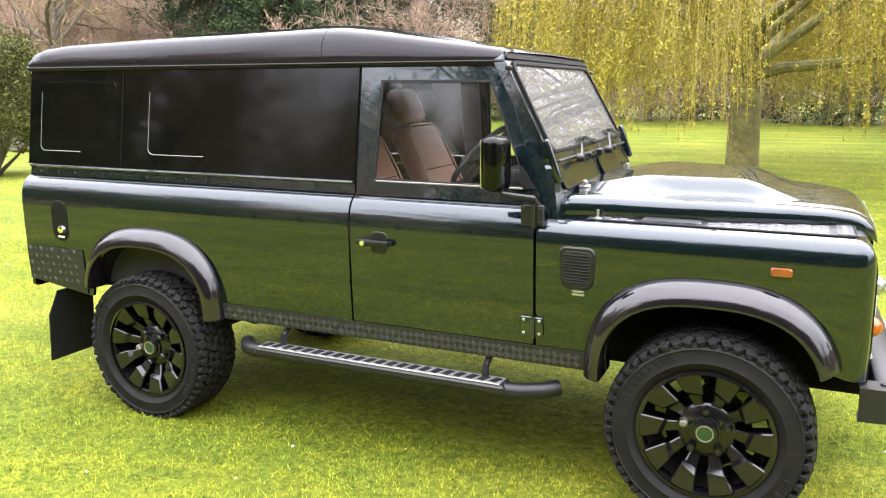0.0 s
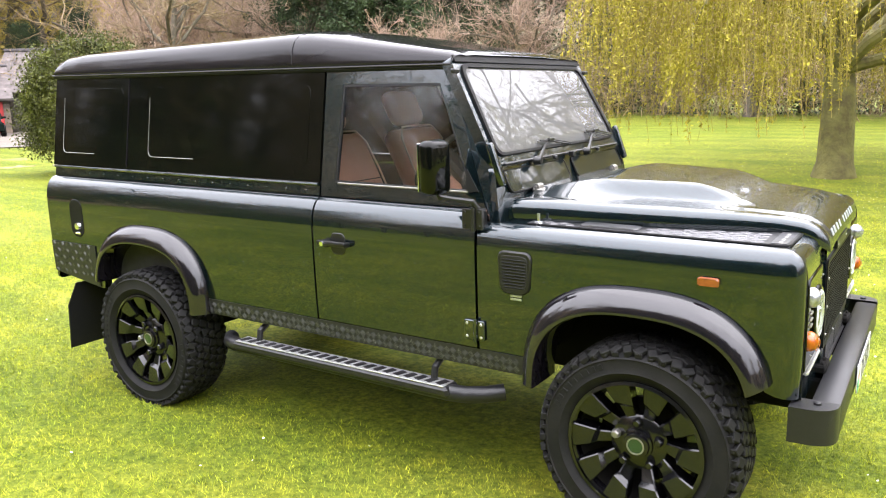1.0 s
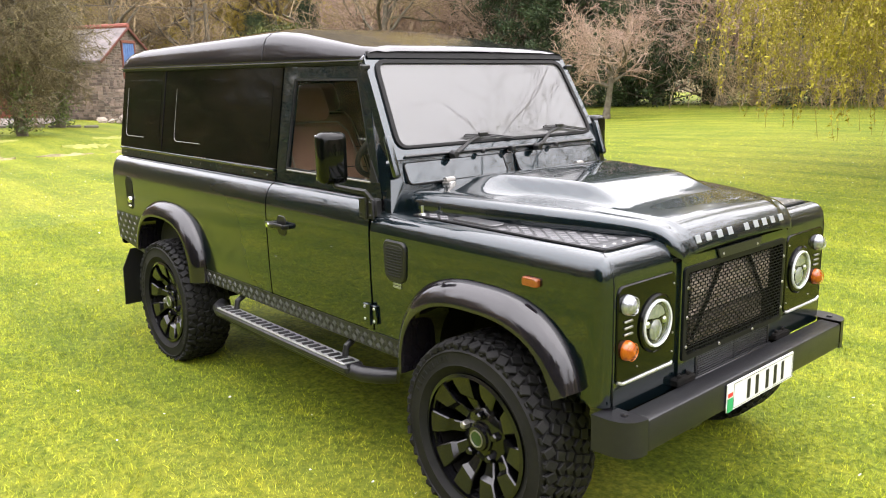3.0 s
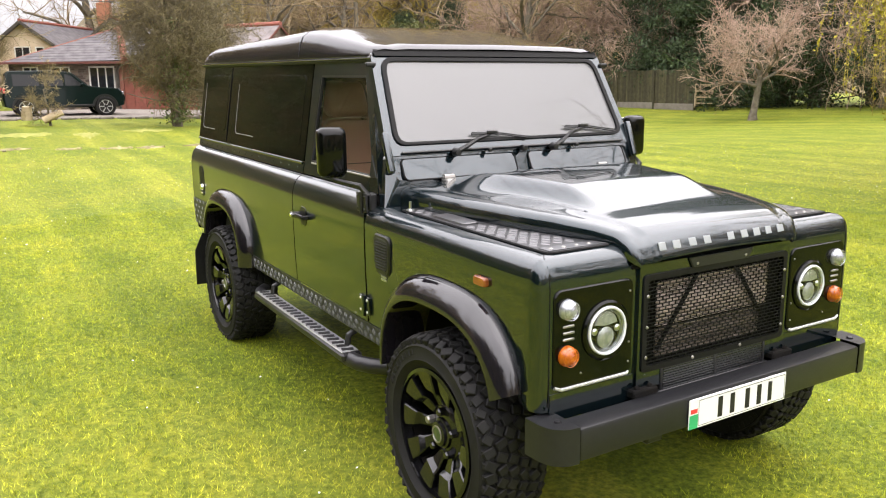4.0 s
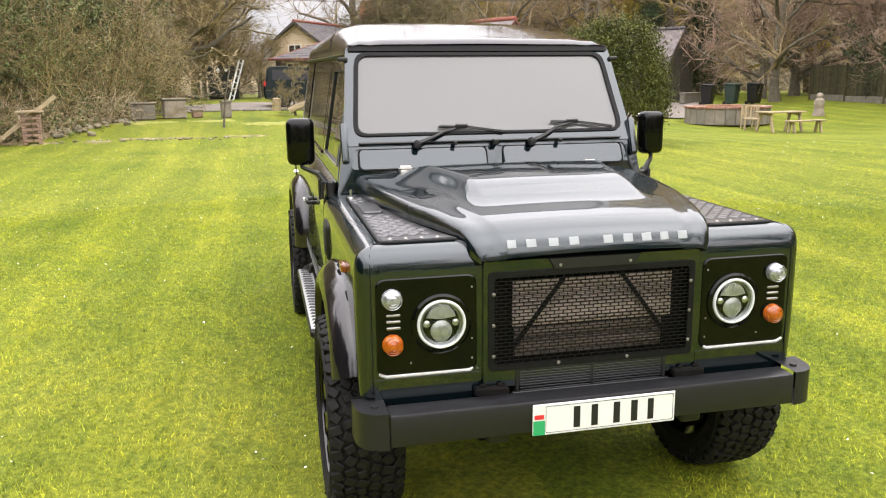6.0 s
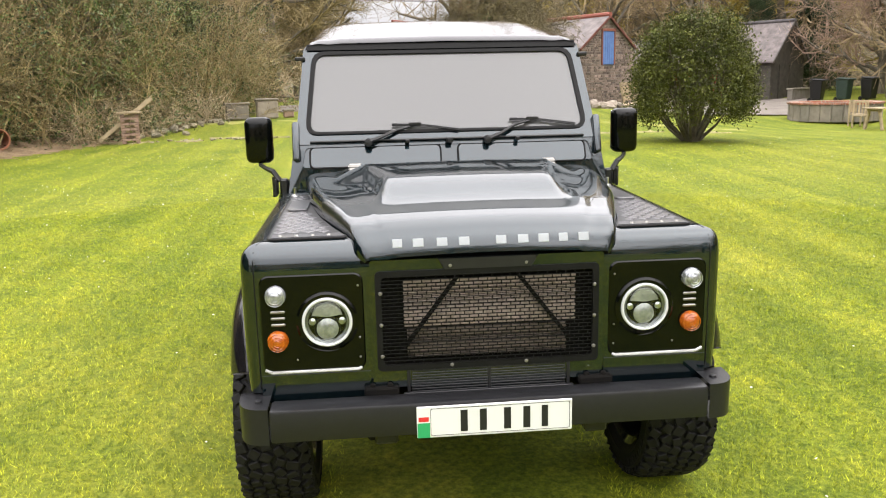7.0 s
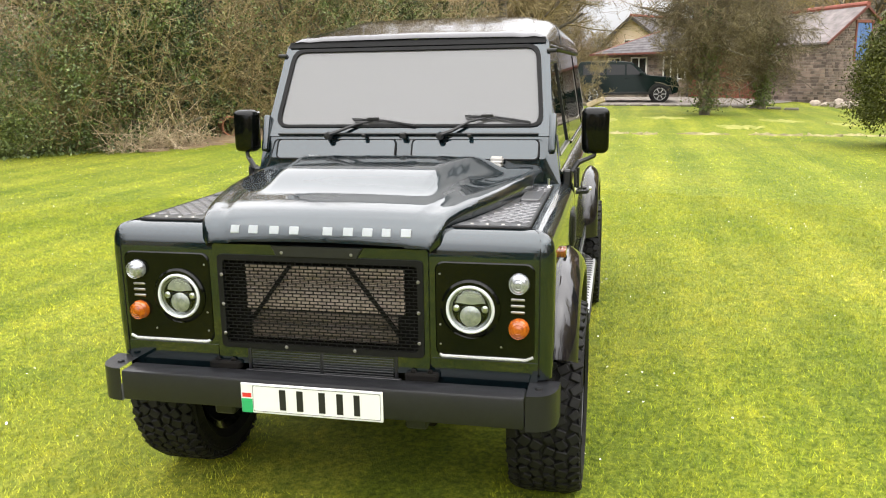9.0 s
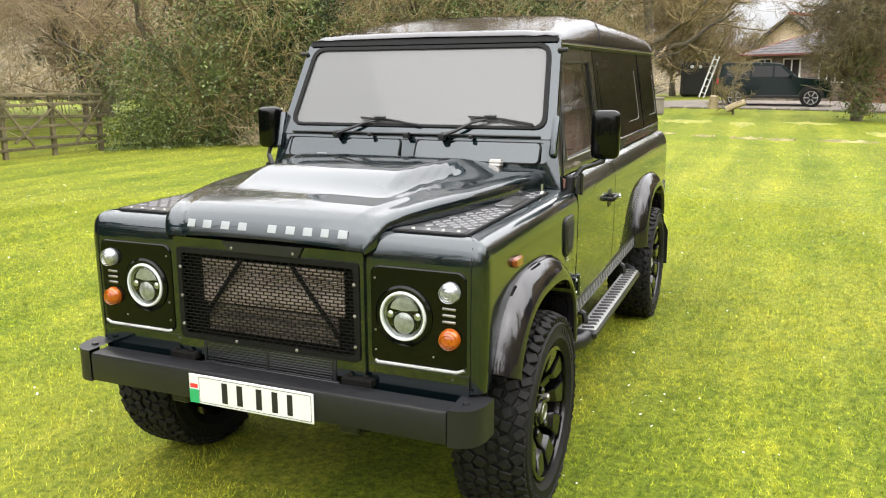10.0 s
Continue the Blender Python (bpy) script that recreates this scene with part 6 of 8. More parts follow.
thicket("brushwood", [(-15.2, -9.3), (-14.2, -9.9), (-13.4, -10.5)], 0.5, 26, 0.2, 0.55, 65, DRY, "heap of pale dead branches under the hedge", 8, 2, 0.5)
thicket("hedgerow", [(-24.0, -25.5), (-19.0, -28.0), (-13.0, -30.0), (-6.0, -31.0)], 2.0, 150, 3.5, 7.5, 67, DRY, "pale straw-coloured leafless thicket beyond the gate", 12, 3)
leaf_bank("ivy", [(-14.6, -11.0), (-13.0, -12.2), (-12.2, -13.2)], 0.9, 2.4, 22000, 77, LEAFMID, "green holly and ivy clumps in the hedgerow by the gate", 0.065)
leaf_bank("ivy", [(-17.0, -10.0), (-15.8, -10.7), (-14.8, -11.0)], 0.9, 3.6, 30000, 78, LEAFDARK, "dark green ivy over the hedgerow trunks", 0.07)
thicket("brushwood", [(-24.5, -5.4), (-21.0, -6.6), (-18.6, -8.2)], 0.7, 70, 0.4, 1.1, 66, DRY, "dead branches and logs along the hedge foot", 8, 2, 0.6)


leaf_bank("ivy", [(x + 0.3, y + 0.5) for x, y in EDGE], 1.8, 3.8, 42000, 71, LEAFMID, "ivy and bramble leaves climbing through the hedgerow", 0.075)
leaf_bank("ivy", [(x - 0.2, y - 0.4) for x, y in EDGE[:-1]], 1.9, 5.0, 22000, 72, LEAFDARK, "dark ivy deep in the hedgerow", 0.085)
leaf_bank("ivy", [(4.0, 28.5), (-4.0, 30.0), (-10.0, 30.5), (-17.0, 31.5)], 2.5, 3.0, 16000, 73, LEAFDARK, "dark evergreen undergrowth beyond the far lawn", 0.12)
leaf_bank("ivy", [(-3.5, -20.0), (0.0, -19.0), (7.0, -16.5), (12.0, -13.0)], 1.8, 7.5, 20000, 75, LEAFDARK, "dark evergreen screen along the lawn", 0.45)
leaf_bank("ivy", [(-32.0, 29.9), (-28.0, 29.6), (-24.0, 29.8), (-20.0, 31.0)], 1.0, 3.2, 14000, 76, LEAFDARK, "dark evergreen growth behind the garden fence", 0.12)
# unseen leaves added along that hedge, low for the same skylight
leaf_bank("ivy", [(-9.0, -21.0), (6.0, -18.5), (13.0, -13.5), (18.5, -5.0), (20.5, 4.0), (18.0, 13.0), (12.0, 22.0)], 2.5, 2.6, 8000, 74, LEAFDARK, "dark evergreen growth added out of view round the lawn", 0.3)

# bare soil under the hedge
line = np.array([(-27.0, -5.2), (-22.5, -6.0), (-19.0, -7.5), (-17.2, -8.2), (-16.2, -8.7), (-14.8, -9.3), (-13.6, -10.0)])
line = np.column_stack([np.interp(np.linspace(0, 6, 61), range(7), line[:, 0]), np.interp(np.linspace(0, 6, 61), range(7), line[:, 1])])
P = []
for k, (x, y) in enumerate(line):
    row = []
    for j, off in enumerate(np.linspace(0.45, -4.2, 12)):
        jx = 0.22 * math.sin(k * 1.7) + 0.16 * math.sin(k * 3.9 + 1)
        px, py = x + (off + jx * (j < 2)) * 0.45, y + (off + jx * (j < 2)) * 0.89
        hump = 0.16 * math.exp(-((off + 1.2) / 0.8) ** 2) * (1 + 0.6 * math.sin(k * 0.9) * math.sin(k * 2.3 + j)) + 0.012
        row.append((px, py, float(ground_z(px, py)) + (hump if 0 < j else -0.01)))
    P.append(row)
v, f = grid(P)
tagged(fast_mesh("hedge_bank", v, np.array(f), SOIL, None, True), "bare brown soil and leaf litter under the hedge", "soil", "", "structure")

# ---- buildings and garden things ----
def brick_mat(name, c1, c2, mortar, scale, w=0.5, h=0.25, size=0.02, rough=0.9):
    m = bpy.data.materials.new(name)
    m.use_nodes = True
    n, l = m.node_tree.nodes, m.node_tree.links
    b = n["Principled BSDF"]
    b.inputs["Roughness"].default_value = rough
    tc, br, ns, mx = n.new("ShaderNodeTexCoord"), n.new("ShaderNodeTexBrick"), n.new("ShaderNodeTexNoise"), n.new("ShaderNodeMix")
    mp = n.new("ShaderNodeMapping")
    mp.inputs["Rotation"].default_value = (radians(90), 0, radians(90))
    l.new(tc.outputs["Object"], mp.inputs["Vector"])
    l.new(mp.outputs[0], br.inputs["Vector"])
    for key, val in (("Color1", c1), ("Color2", c2), ("Mortar", mortar)):
        br.inputs[key].default_value = (*val, 1)
    br.inputs["Scale"].default_value, br.inputs["Mortar Size"].default_value = scale, size
    br.inputs["Brick Width"].default_value, br.inputs["Row Height"].default_value = w, h
    ns.inputs["Scale"].default_value = 3.0
    ns.inputs["Detail"].default_value = 8
    l.new(tc.outputs["Object"], ns.inputs["Vector"])
    mx.data_type, mx.blend_type = "RGBA", "OVERLAY"
    mx.inputs["Factor"].default_value = 0.8
    l.new(br.outputs["Color"], mx.inputs["A"])
    l.new(ns.outputs["Fac"], mx.inputs["B"])
    l.new(mx.outputs["Result"], b.inputs["Base Color"])
    bp = n.new("ShaderNodeBump")
    bp.inputs["Strength"].default_value, bp.inputs["Distance"].default_value = 0.5, 0.02
    l.new(br.outputs["Fac"], bp.inputs["Height"])
    bp.invert = True
    l.new(bp.outputs[0], b.inputs["Normal"])
    return m


STONE = brick_mat("rubble_stone_wall", (0.29, 0.225, 0.17), (0.10, 0.083, 0.068), (0.20, 0.17, 0.135), 2.2, 0.55, 0.28, 0.03)
SLATE = brick_mat("grey_slate_roof", (0.115, 0.103, 0.105), (0.085, 0.078, 0.082), (0.07, 0.068, 0.07), 2.0, 0.5, 0.35, 0.012, 0.85)
PALESLATE = brick_mat("pale_pinkish_slate", (0.185, 0.155, 0.148), (0.145, 0.125, 0.12), (0.12, 0.106, 0.10), 2.0, 0.5, 0.35, 0.012, 0.7)
REDBRICK = brick_mat("red_brick", (0.34, 0.12, 0.07), (0.26, 0.09, 0.055), (0.30, 0.25, 0.2), 4.0, 0.5, 0.16, 0.02)
RENDERWALL = mat("cream_render", (0.64, 0.50, 0.34), 0.9, vary=(1.5, (0.70, 0.57, 0.41)))
RIDGE = mat("red_ridge_tiles", (0.26, 0.075, 0.05), 0.8, vary=(3.0, (0.19, 0.06, 0.04)))
GARAGE = mat("red_garage_boards", (0.27, 0.085, 0.055), 0.7, vary=(3.0, (0.20, 0.06, 0.04)))
WHITE = mat("white_window_paint", (0.75, 0.73, 0.68), 0.5)
PANE = mat("dark_window_pane", (0.02, 0.022, 0.025), 0.08, 0.0, 1.0)
BLUE = mat("blue_painted_boards", (0.075, 0.145, 0.33), 0.6, vary=(4.0, (0.10, 0.19, 0.40)))
DARKRED = mat("dark_red_gutter_paint", (0.10, 0.030, 0.022), 0.7, vary=(3.0, (0.14, 0.045, 0.03)))
RUST = mat("rust_red_barge_board", (0.20, 0.075, 0.05), 0.8)
BLACKWOOD = mat("black_timber", (0.05, 0.044, 0.037), 0.8, vary=(4.0, (0.09, 0.078, 0.062)))
OLDWOOD = mat("weathered_wood", (0.29, 0.225, 0.14), 0.85, vary=(7.0, (0.40, 0.32, 0.20)), obj=0.2)
GATEWOOD = mat("mossy_grey_gate_wood", (0.085, 0.070, 0.038), 0.9, vary=(6.0, (0.15, 0.125, 0.07)), obj=0.25)
FENCEWOOD = mat("green_brown_fence_boards", (0.036, 0.033, 0.015), 0.9, vary=(5.0, (0.065, 0.058, 0.026)), obj=0.3)
OLDCONCRETE = mat("stained_concrete", (0.14, 0.125, 0.10), 0.9, vary=(3.0, (0.20, 0.18, 0.15)))
CONCRETE = mat("grey_concrete", (0.24, 0.21, 0.17), 0.9, vary=(3.0, (0.16, 0.14, 0.115)))
OLDBRICK = mat("weathered_pink_brick", (0.30, 0.19, 0.14), 0.9, vary=(9.0, (0.22, 0.15, 0.115)), obj=0.2)
ROCK = mat("pale_rubble", (0.20, 0.165, 0.13), 0.9, vary=(3.0, (0.31, 0.265, 0.21)), island=0.25)
GRAVEL = mat("grey_drive_gravel", (0.15, 0.128, 0.108), 0.95, vary=(1.2, (0.21, 0.185, 0.155)), bump=(40.0, 0.5, 0.02))
TERRA = mat("terracotta", (0.40, 0.17, 0.09), 0.8, vary=(6.0, (0.30, 0.12, 0.07)))
CLODS = mat("dull_field_stones", (0.17, 0.145, 0.085), 0.95, vary=(3.0, (0.27, 0.24, 0.17)), island=0.3)
SUVPAINT = mat("dark_green_suv_paint", (0.005, 0.011, 0.009), 0.3, 0.0, 0.35, spec=0.0)
WOODFAR = mat("wooded_hillside", (0.075, 0.062, 0.038), 1.0, vary=(0.35, (0.17, 0.135, 0.065), 10), bump=(0.8, 1.0, 1.2))
LADDER = mat("white_aluminium", (0.75, 0.76, 0.76), 0.4, 0.2)


def bit(name, piece, material, parent, label=""):
    return mesh(name, piece[0], piece[1], material, parent, False, label)


def window(parent, x, y, z, w, h, panes=3):
    """A casement window in a wall that looks along local +x."""
    win = bit("window", join(box((x + 0.02, y - w / 2, z), (0.08, 0.06, h), 0.004), box((x + 0.02, y + w / 2, z), (0.08, 0.06, h), 0.004), box((x + 0.02, y, z + h / 2), (0.08, w + 0.06, 0.06), 0.004), box((x + 0.03, y, z - h / 2), (0.11, w + 0.14, 0.07), 0.004)), WHITE, parent, "white casement window")
    for k in range(panes):
        yy = y - w / 2 + w * (k + 0.5) / panes
        bit("pane", box((x + 0.008, yy, z), (0.012, w / panes - 0.06, h - 0.08), 0), PANE, win)
        if k:
            bit("mullion", box((x + 0.02, y - w / 2 + w * k / panes, z), (0.06, 0.05, h), 0.003), WHITE, win)


def gable_block(name, x, y, z, rz, w, length, eave, apex, wall_mat, label, barge=RUST, over=0.3, ridge=RIDGE, slate=None, board=0.2):
    """A building whose gable looks along local +x, with its ridge running back along -x."""
    t = thing(name, x, y, z, label, "building", rz)
    h = w / 2
    v = [(0, -h, 0), (0, h, 0), (0, h, eave), (0, 0, apex), (0, -h, eave), (-length, -h, 0), (-length, h, 0), (-length, h, eave), (-length, 0, apex), (-length, -h, eave)]
    f = [(0, 1, 2, 3, 4), (9, 8, 7, 6, 5), (1, 6, 7, 2), (5, 0, 4, 9)]
    bit("wall", (v, f), wall_mat, t)
    k = (apex - eave) / h
    for s in (-1, 1):
        e = (over, s * (h + over), eave - over * k)
        P = [[(over, 0, apex + 0.08), (over, s * (h + over), eave - over * k + 0.08)], [(-length - over, 0, apex + 0.08), (-length - over, s * (h + over), eave - over * k + 0.08)]]
        bit("roof", slab(P, (0, 0, -0.08)), slate or SLATE, t)
        a = math.atan2(apex - eave, h)
        L = math.hypot(h + over, (h + over) * k)
        bit("barge_board", turned(box((0, 0, 0), (0.06, L, board), 0.01), pose(over + 0.01, s * (h + over) / 2, apex - (h + over) * k / 2, math.degrees(-s * a), 0, 0)), barge, t)
    bit("ridge", tube([(over + 0.02, 0, apex + 0.1), (-length - over, 0, apex + 0.1)], 0.11, 8), ridge, t)
    return t


RUBBLE = mat("rubble_stones", (0.135, 0.103, 0.085), 0.9, vary=(1.3, (0.25, 0.190, 0.155)), island=0.5, bump=(12.0, 0.6, 0.02))
MORTAR = mat("lime_mortar", (0.20, 0.175, 0.145), 0.95, vary=(2.0, (0.26, 0.23, 0.19)))


def stonework(parent, at, u0, u1, top, seed, z0=0.0, holes=(), size=0.22):
    """Courses of uneven rubble stones on a wall face; at(u, z, h) gives the point h proud of it, top(u) its height."""
    rng = np.random.default_rng(seed)
    v, f, z = [], [], z0
    while z < max(top(u) for u in np.linspace(u0, u1, 9)):
        tall = rng.uniform(0.07, 0.15)
        u = u0 + rng.uniform(-0.05, 0.0)
        while u < u1:
            wide = size * rng.uniform(0.5, 1.5)
            a, b, c, d = max(u, u0), min(u + wide, u1) - 0.016, z, z + tall - 0.016
            mid = (a + b) / 2, (c + d) / 2
            free = not any(h0 - 0.02 < mid[0] < h1 + 0.02 and k0 < mid[1] < k1 for h0, h1, k0, k1 in holes)
            if b - a > 0.05 and d < min(top(a), top(b)) and free:
                j = rng.uniform(-0.012, 0.012, (4, 2))
                q = [(a + j[0, 0], c + j[0, 1]), (b + j[1, 0], c + j[1, 1]), (b + j[2, 0], d + j[2, 1]), (a + j[3, 0], d + j[3, 1])]
                out = rng.uniform(0.015, 0.04)
                k = len(v)
                v += [at(*p, 0.0) for p in q] + [at(mid[0] + (p[0] - mid[0]) * 0.88, mid[1] + (p[1] - mid[1]) * 0.82, out) for p in q]
                f += [(k, k + 1, k + 5, k + 4), (k + 1, k + 2, k + 6, k + 5), (k + 2, k + 3, k + 7, k + 6), (k + 3, k, k + 4, k + 7), (k + 4, k + 5, k + 6, k + 7)]
            u += wide
        z += tall
    fast_mesh("stonework", np.array(v), np.array(f), RUBBLE, parent)["kind"] = "stuff"


barn = gable_block("stone_barn", -34.0, 10.9, 0.25, 32, 3.7, 7.5, 2.85, 4.25, MORTAR, "small rubble-stone barn with slate roof and blue loft door", DARKRED, 0.14, RIDGE, PALESLATE, 0.10)
stonework(barn, lambda u, z, h: (h, u, z), -1.85, 1.85, lambda u: 2.85 + 1.4 * (1 - abs(u) / 1.85), 91, holes=((-0.46, 0.46, 2.05, 3.75),))
for s in (-1, 1):
    stonework(barn, lambda u, z, h: (-u, s * (1.85 + h), z), 0.0, 7.5, lambda u: 2.75, 92 + s, size=0.26)
for k in range(5):
    bit("loft_door_board", box((0.05, -0.30 + 0.15 * k, 2.85), (0.05, 0.145, 1.5), 0.006), BLUE, barn)
bit("lintel", box((0.06, 0, 3.66), (0.1, 0.95, 0.12), 0.01), RUST, barn)
bit("door_frame", join(box((0.05, -0.42, 2.85), (0.08, 0.06, 1.56), 0.005), box((0.05, 0.42, 2.85), (0.08, 0.06, 1.56), 0.005)), RUST, barn)
shed = gable_block("timber_shed", -42.0, 24.1, 0.3, 38, 4.4, 3.0, 2.3, 4.35, BLACKWOOD, "black timber shed with grey slate roof", BLACKWOOD, 0.25, SLATE, PALESLATE)
for k in (-1, 1):
    bit("shed_door", box((0.05, k * 0.62, 1.0), (0.06, 1.18, 2.0), 0.01), BLACKWOOD, shed)
house = gable_block("cream_house", -55.0, 1.9, 0.6, -36, 3.6, 8.0, 4.05, 5.3, RENDERWALL, "cream rendered house with slate roof and red ridge", BLACKWOOD, 0.35)
window(house, 0, -0.2, 3.4, 1.0, 0.8, 2)
window(house, 0, 0.95, 3.5, 0.5, 0.55, 1)
wing2 = gable_block("cream_house_wing", -58.0, 7.6, 0.8, -20, 3.0, 6.0, 4.4, 5.7, RENDERWALL, "rear wing of the cream house with brick chimney", BLACKWOOD, 0.3)
bit("chimney", box((-1.6, -0.7, 6.1), (0.8, 0.9, 1.6), 0.03), TERRA, wing2)
for q in (-0.2, 0.2):
    bit("chimney_pot", turned(lathe([(0.12, 0), (0.10, 0.35), (0.12, 0.38)], 10, "z"), Matrix.Translation((-1.6, -0.7 + q, 6.9))), TERRA, wing2)

low = thing("stone_annexe", -38.51, 0.51, 0.35, "low stone annexe with hipped slate roof and red garage", "building", -20)
bit("wall", box((-2.5, 1.75, 1.3), (5.0, 4.7, 2.7), 0.0), MORTAR, low)
stonework(low, lambda u, z, h: (h, u, z), -0.58, 4.05, lambda u: 2.6, 95, -0.02, ((2.72, 3.88, 1.25, 2.42), (1.12, 1.98, 1.48, 2.42), (-0.05, 0.65, 1.48, 2.42)))
bit("garage_wall", box((-2.5, 6.2, 1.3), (4.9, 4.2, 2.7), 0.0), GARAGE, low)
for k in range(8):
    bit("garage_board", box((0.0, 4.4 + 0.5 * k, 1.2), (0.05, 0.485, 2.3), 0.01), GARAGE, low)
bit("corner_post", box((0.12, 4.16, 1.3), (0.18, 0.16, 2.6), 0.01), RUST, low)
A, B, C, D, E1, F1 = (0.55, -0.75, 2.55), (0.7, 4.45, 2.65), (-2.7, 3.75, 4.30), (-5.2, -0.75, 2.55), (0.7, 8.3, 2.65), (-2.7, 8.3, 4.2)
bit("roof", ([A, B, C, D, (-5.2, 4.3, 2.6), E1, F1, (-5.2, 8.3, 2.6)], [(0, 1, 2), (0, 2, 3), (3, 2, 4), (1, 5, 6, 2), (2, 6, 7, 4), (0, 3, 4, 7, 5, 1)]), SLATE, low)
bit("hip_tiles", tube([B, C], 0.15, 8), RIDGE, low)
bit("ridge_tiles", tube([(A[0] - 0.05, A[1], A[2]), C], 0.055, 6), RUST, low)
# slate courses: thin overlapping rows up the front slope
for k in range(13):
    t0, t1 = k / 13, (k + 1) / 13
    a0, b0 = [np.array(p) + (np.array(C) - np.array(p)) * t0 for p in (A, B)]
    a1, b1 = [np.array(p) + (np.array(C) - np.array(p)) * t1 for p in (A, B)]
    bit("slate_course", slab([[a0 + (0.01, 0, 0.018), a1 + (0, 0, 0.006)], [b0 + (0.01, 0, 0.018), b1 + (0, 0, 0.008)]], (0.0, 0, -0.012)), SLATE, low)
bit("gutter_board", box((0.70, 1.85, 2.55), (0.08, 5.2, 0.10), 0.01), DARKRED, low)
bit("gutter_board", box((0.70, 6.4, 2.58), (0.08, 3.8, 0.12), 0.01), DARKRED, low)
bit("drainpipe", tube([(0.62, 4.3, 2.5), (0.2, 4.0, 2.2), (0.12, 4.0, 0.0)], 0.05, 8), BLACKWOOD, low)
window(low, 0, 3.3, 1.85, 1.05, 1.05, 3)
window(low, 0, 1.55, 1.95, 0.75, 0.85, 2)
window(low, 0, 0.3, 1.95, 0.6, 0.85, 2)

# parked dark estate car
suv = thing("parked_suv", -30.8, 1.3, float(ground_z(-30.8, 1.3)) - 0.02, "dark green estate car parked on the drive", "car")
prof = [(-2.05, 0.42), (-2.1, 0.75), (-2.05, 1.05), (-1.98, 1.12), (-1.92, 1.6), (-1.82, 1.70), (-0.4, 1.72), (0.22, 1.66), (0.80, 1.17), (0.98, 1.12), (1.9, 1.04), (2.03, 0.92), (2.1, 0.7), (2.05, 0.42), (1.85, 0.36), (-1.85, 0.36)]
P = []
for x, k in ((0.0, 0.97), (-0.06, 1.0), (-1.78, 1.0), (-1.84, 0.97)):
    P.append([(x - (0.16 * max(0, z - 1.1) / 0.6 if x > -0.9 else -0.16 * max(0, z - 1.1) / 0.6), y * k, 0.36 + (z - 0.36) * (1 if k == 1 else 0.985)) for y, z in prof])
v, f = grid(P, closed_v=True)
f = f + [list(range(len(prof))), list(range(len(v) - 1, len(v) - len(prof) - 1, -1))]
body = mesh("body", v, f, SUVPAINT, suv, True, "", 30)
for y0, y1, tilt in ((-1.72, -0.85, 0), (-0.78, -0.05, 0), (0.02, 0.52, 0.3)):
    q = [(y0, 1.16), (y1 + tilt * 0.35, 1.16), (y1 - tilt, 1.56), (y0, 1.58)]
    bit("side_window", slab([[(0.012 - 0.16 * (z - 1.1) / 0.6, y, z) for y, z in (q[0], q[3])], [(0.012 - 0.16 * (z - 1.1) / 0.6, y, z) for y, z in (q[1], q[2])]], (-0.02, 0, 0)), GLOSSBLACK, body)
bit("windscreen", slab([[(-0.2, 0.29, 1.615), (-1.6, 0.29, 1.615)], [(-0.12, 0.80, 1.19), (-1.68, 0.80, 1.19)]], (0, 0.012, 0.012)), GLOSSBLACK, body)
bit("rear_window", slab([[(-0.24, -1.905, 1.58), (-1.60, -1.905, 1.58)], [(-0.18, -2.0, 1.15), (-1.66, -2.0, 1.15)]], (0, -0.012, 0.004)), PANE, body)
bit("tail_lamp", box((-1.79, -2.03, 1.0), (0.12, 0.07, 0.2), 0.02), RED, body)
bit("sill", box((-0.02, 0, 0.42), (0.06, 2.2, 0.10), 0.02), PLASTIC, body)
bit("headlamp", box((-0.16, 2.02, 0.86), (0.28, 0.10, 0.14), 0.03), LENS, body)
bit("tail_lamp", box((-0.05, -2.03, 1.0), (0.12, 0.07, 0.2), 0.02), RED, body)
bit("wing_mirror", box((0.09, 0.58, 1.18), (0.18, 0.10, 0.14), 0.03), SUVPAINT, body)
for y in (-0.8, 0.0):
    bit("door_handle", box((0.012, y, 1.02), (0.03, 0.16, 0.025), 0.008), SUVPAINT, body)
for y in (-1.36, 1.36):
    for x in (-0.04, -1.8):
        w = new("wheel")
        w.parent = suv
        w.matrix_local = pose(x, y, 0.37)
        bit("tyre", lathe([(0.25, -0.12), (0.34, -0.12), (0.37, -0.08), (0.37, 0.08), (0.34, 0.12), (0.25, 0.12)], 28, "x", closed=True), RUBBER, w)
        bit("rim_disc", lathe([(0.25, 0.10), (0.23, 0.085), (0.08, 0.07), (0.0001, 0.07)], 24, "x"), PLASTIC, w)
        bit("rim", join(lathe([(0.255, 0.10), (0.25, 0.118), (0.235, 0.118), (0.23, 0.10)], 24, "x"), *[box((0.115, 0.15 * math.cos(a), 0.15 * math.sin(a)), (0.02, 0.035, 0.19), 0.004, Matrix.Rotation(a - math.pi / 2, 4, "X")) for a in np.linspace(0, 2 * np.pi, 7)[:-1]]), ALU, w)
    bit("wheel_arch", grid([[(0.012, y + r * math.cos(a), 0.37 + r * math.sin(a)) for r in (0.38, 0.47)] for a in np.linspace(0, np.pi, 13)]), PLASTIC, body)


def gz(x, y):
    return float(ground_z(x, y))


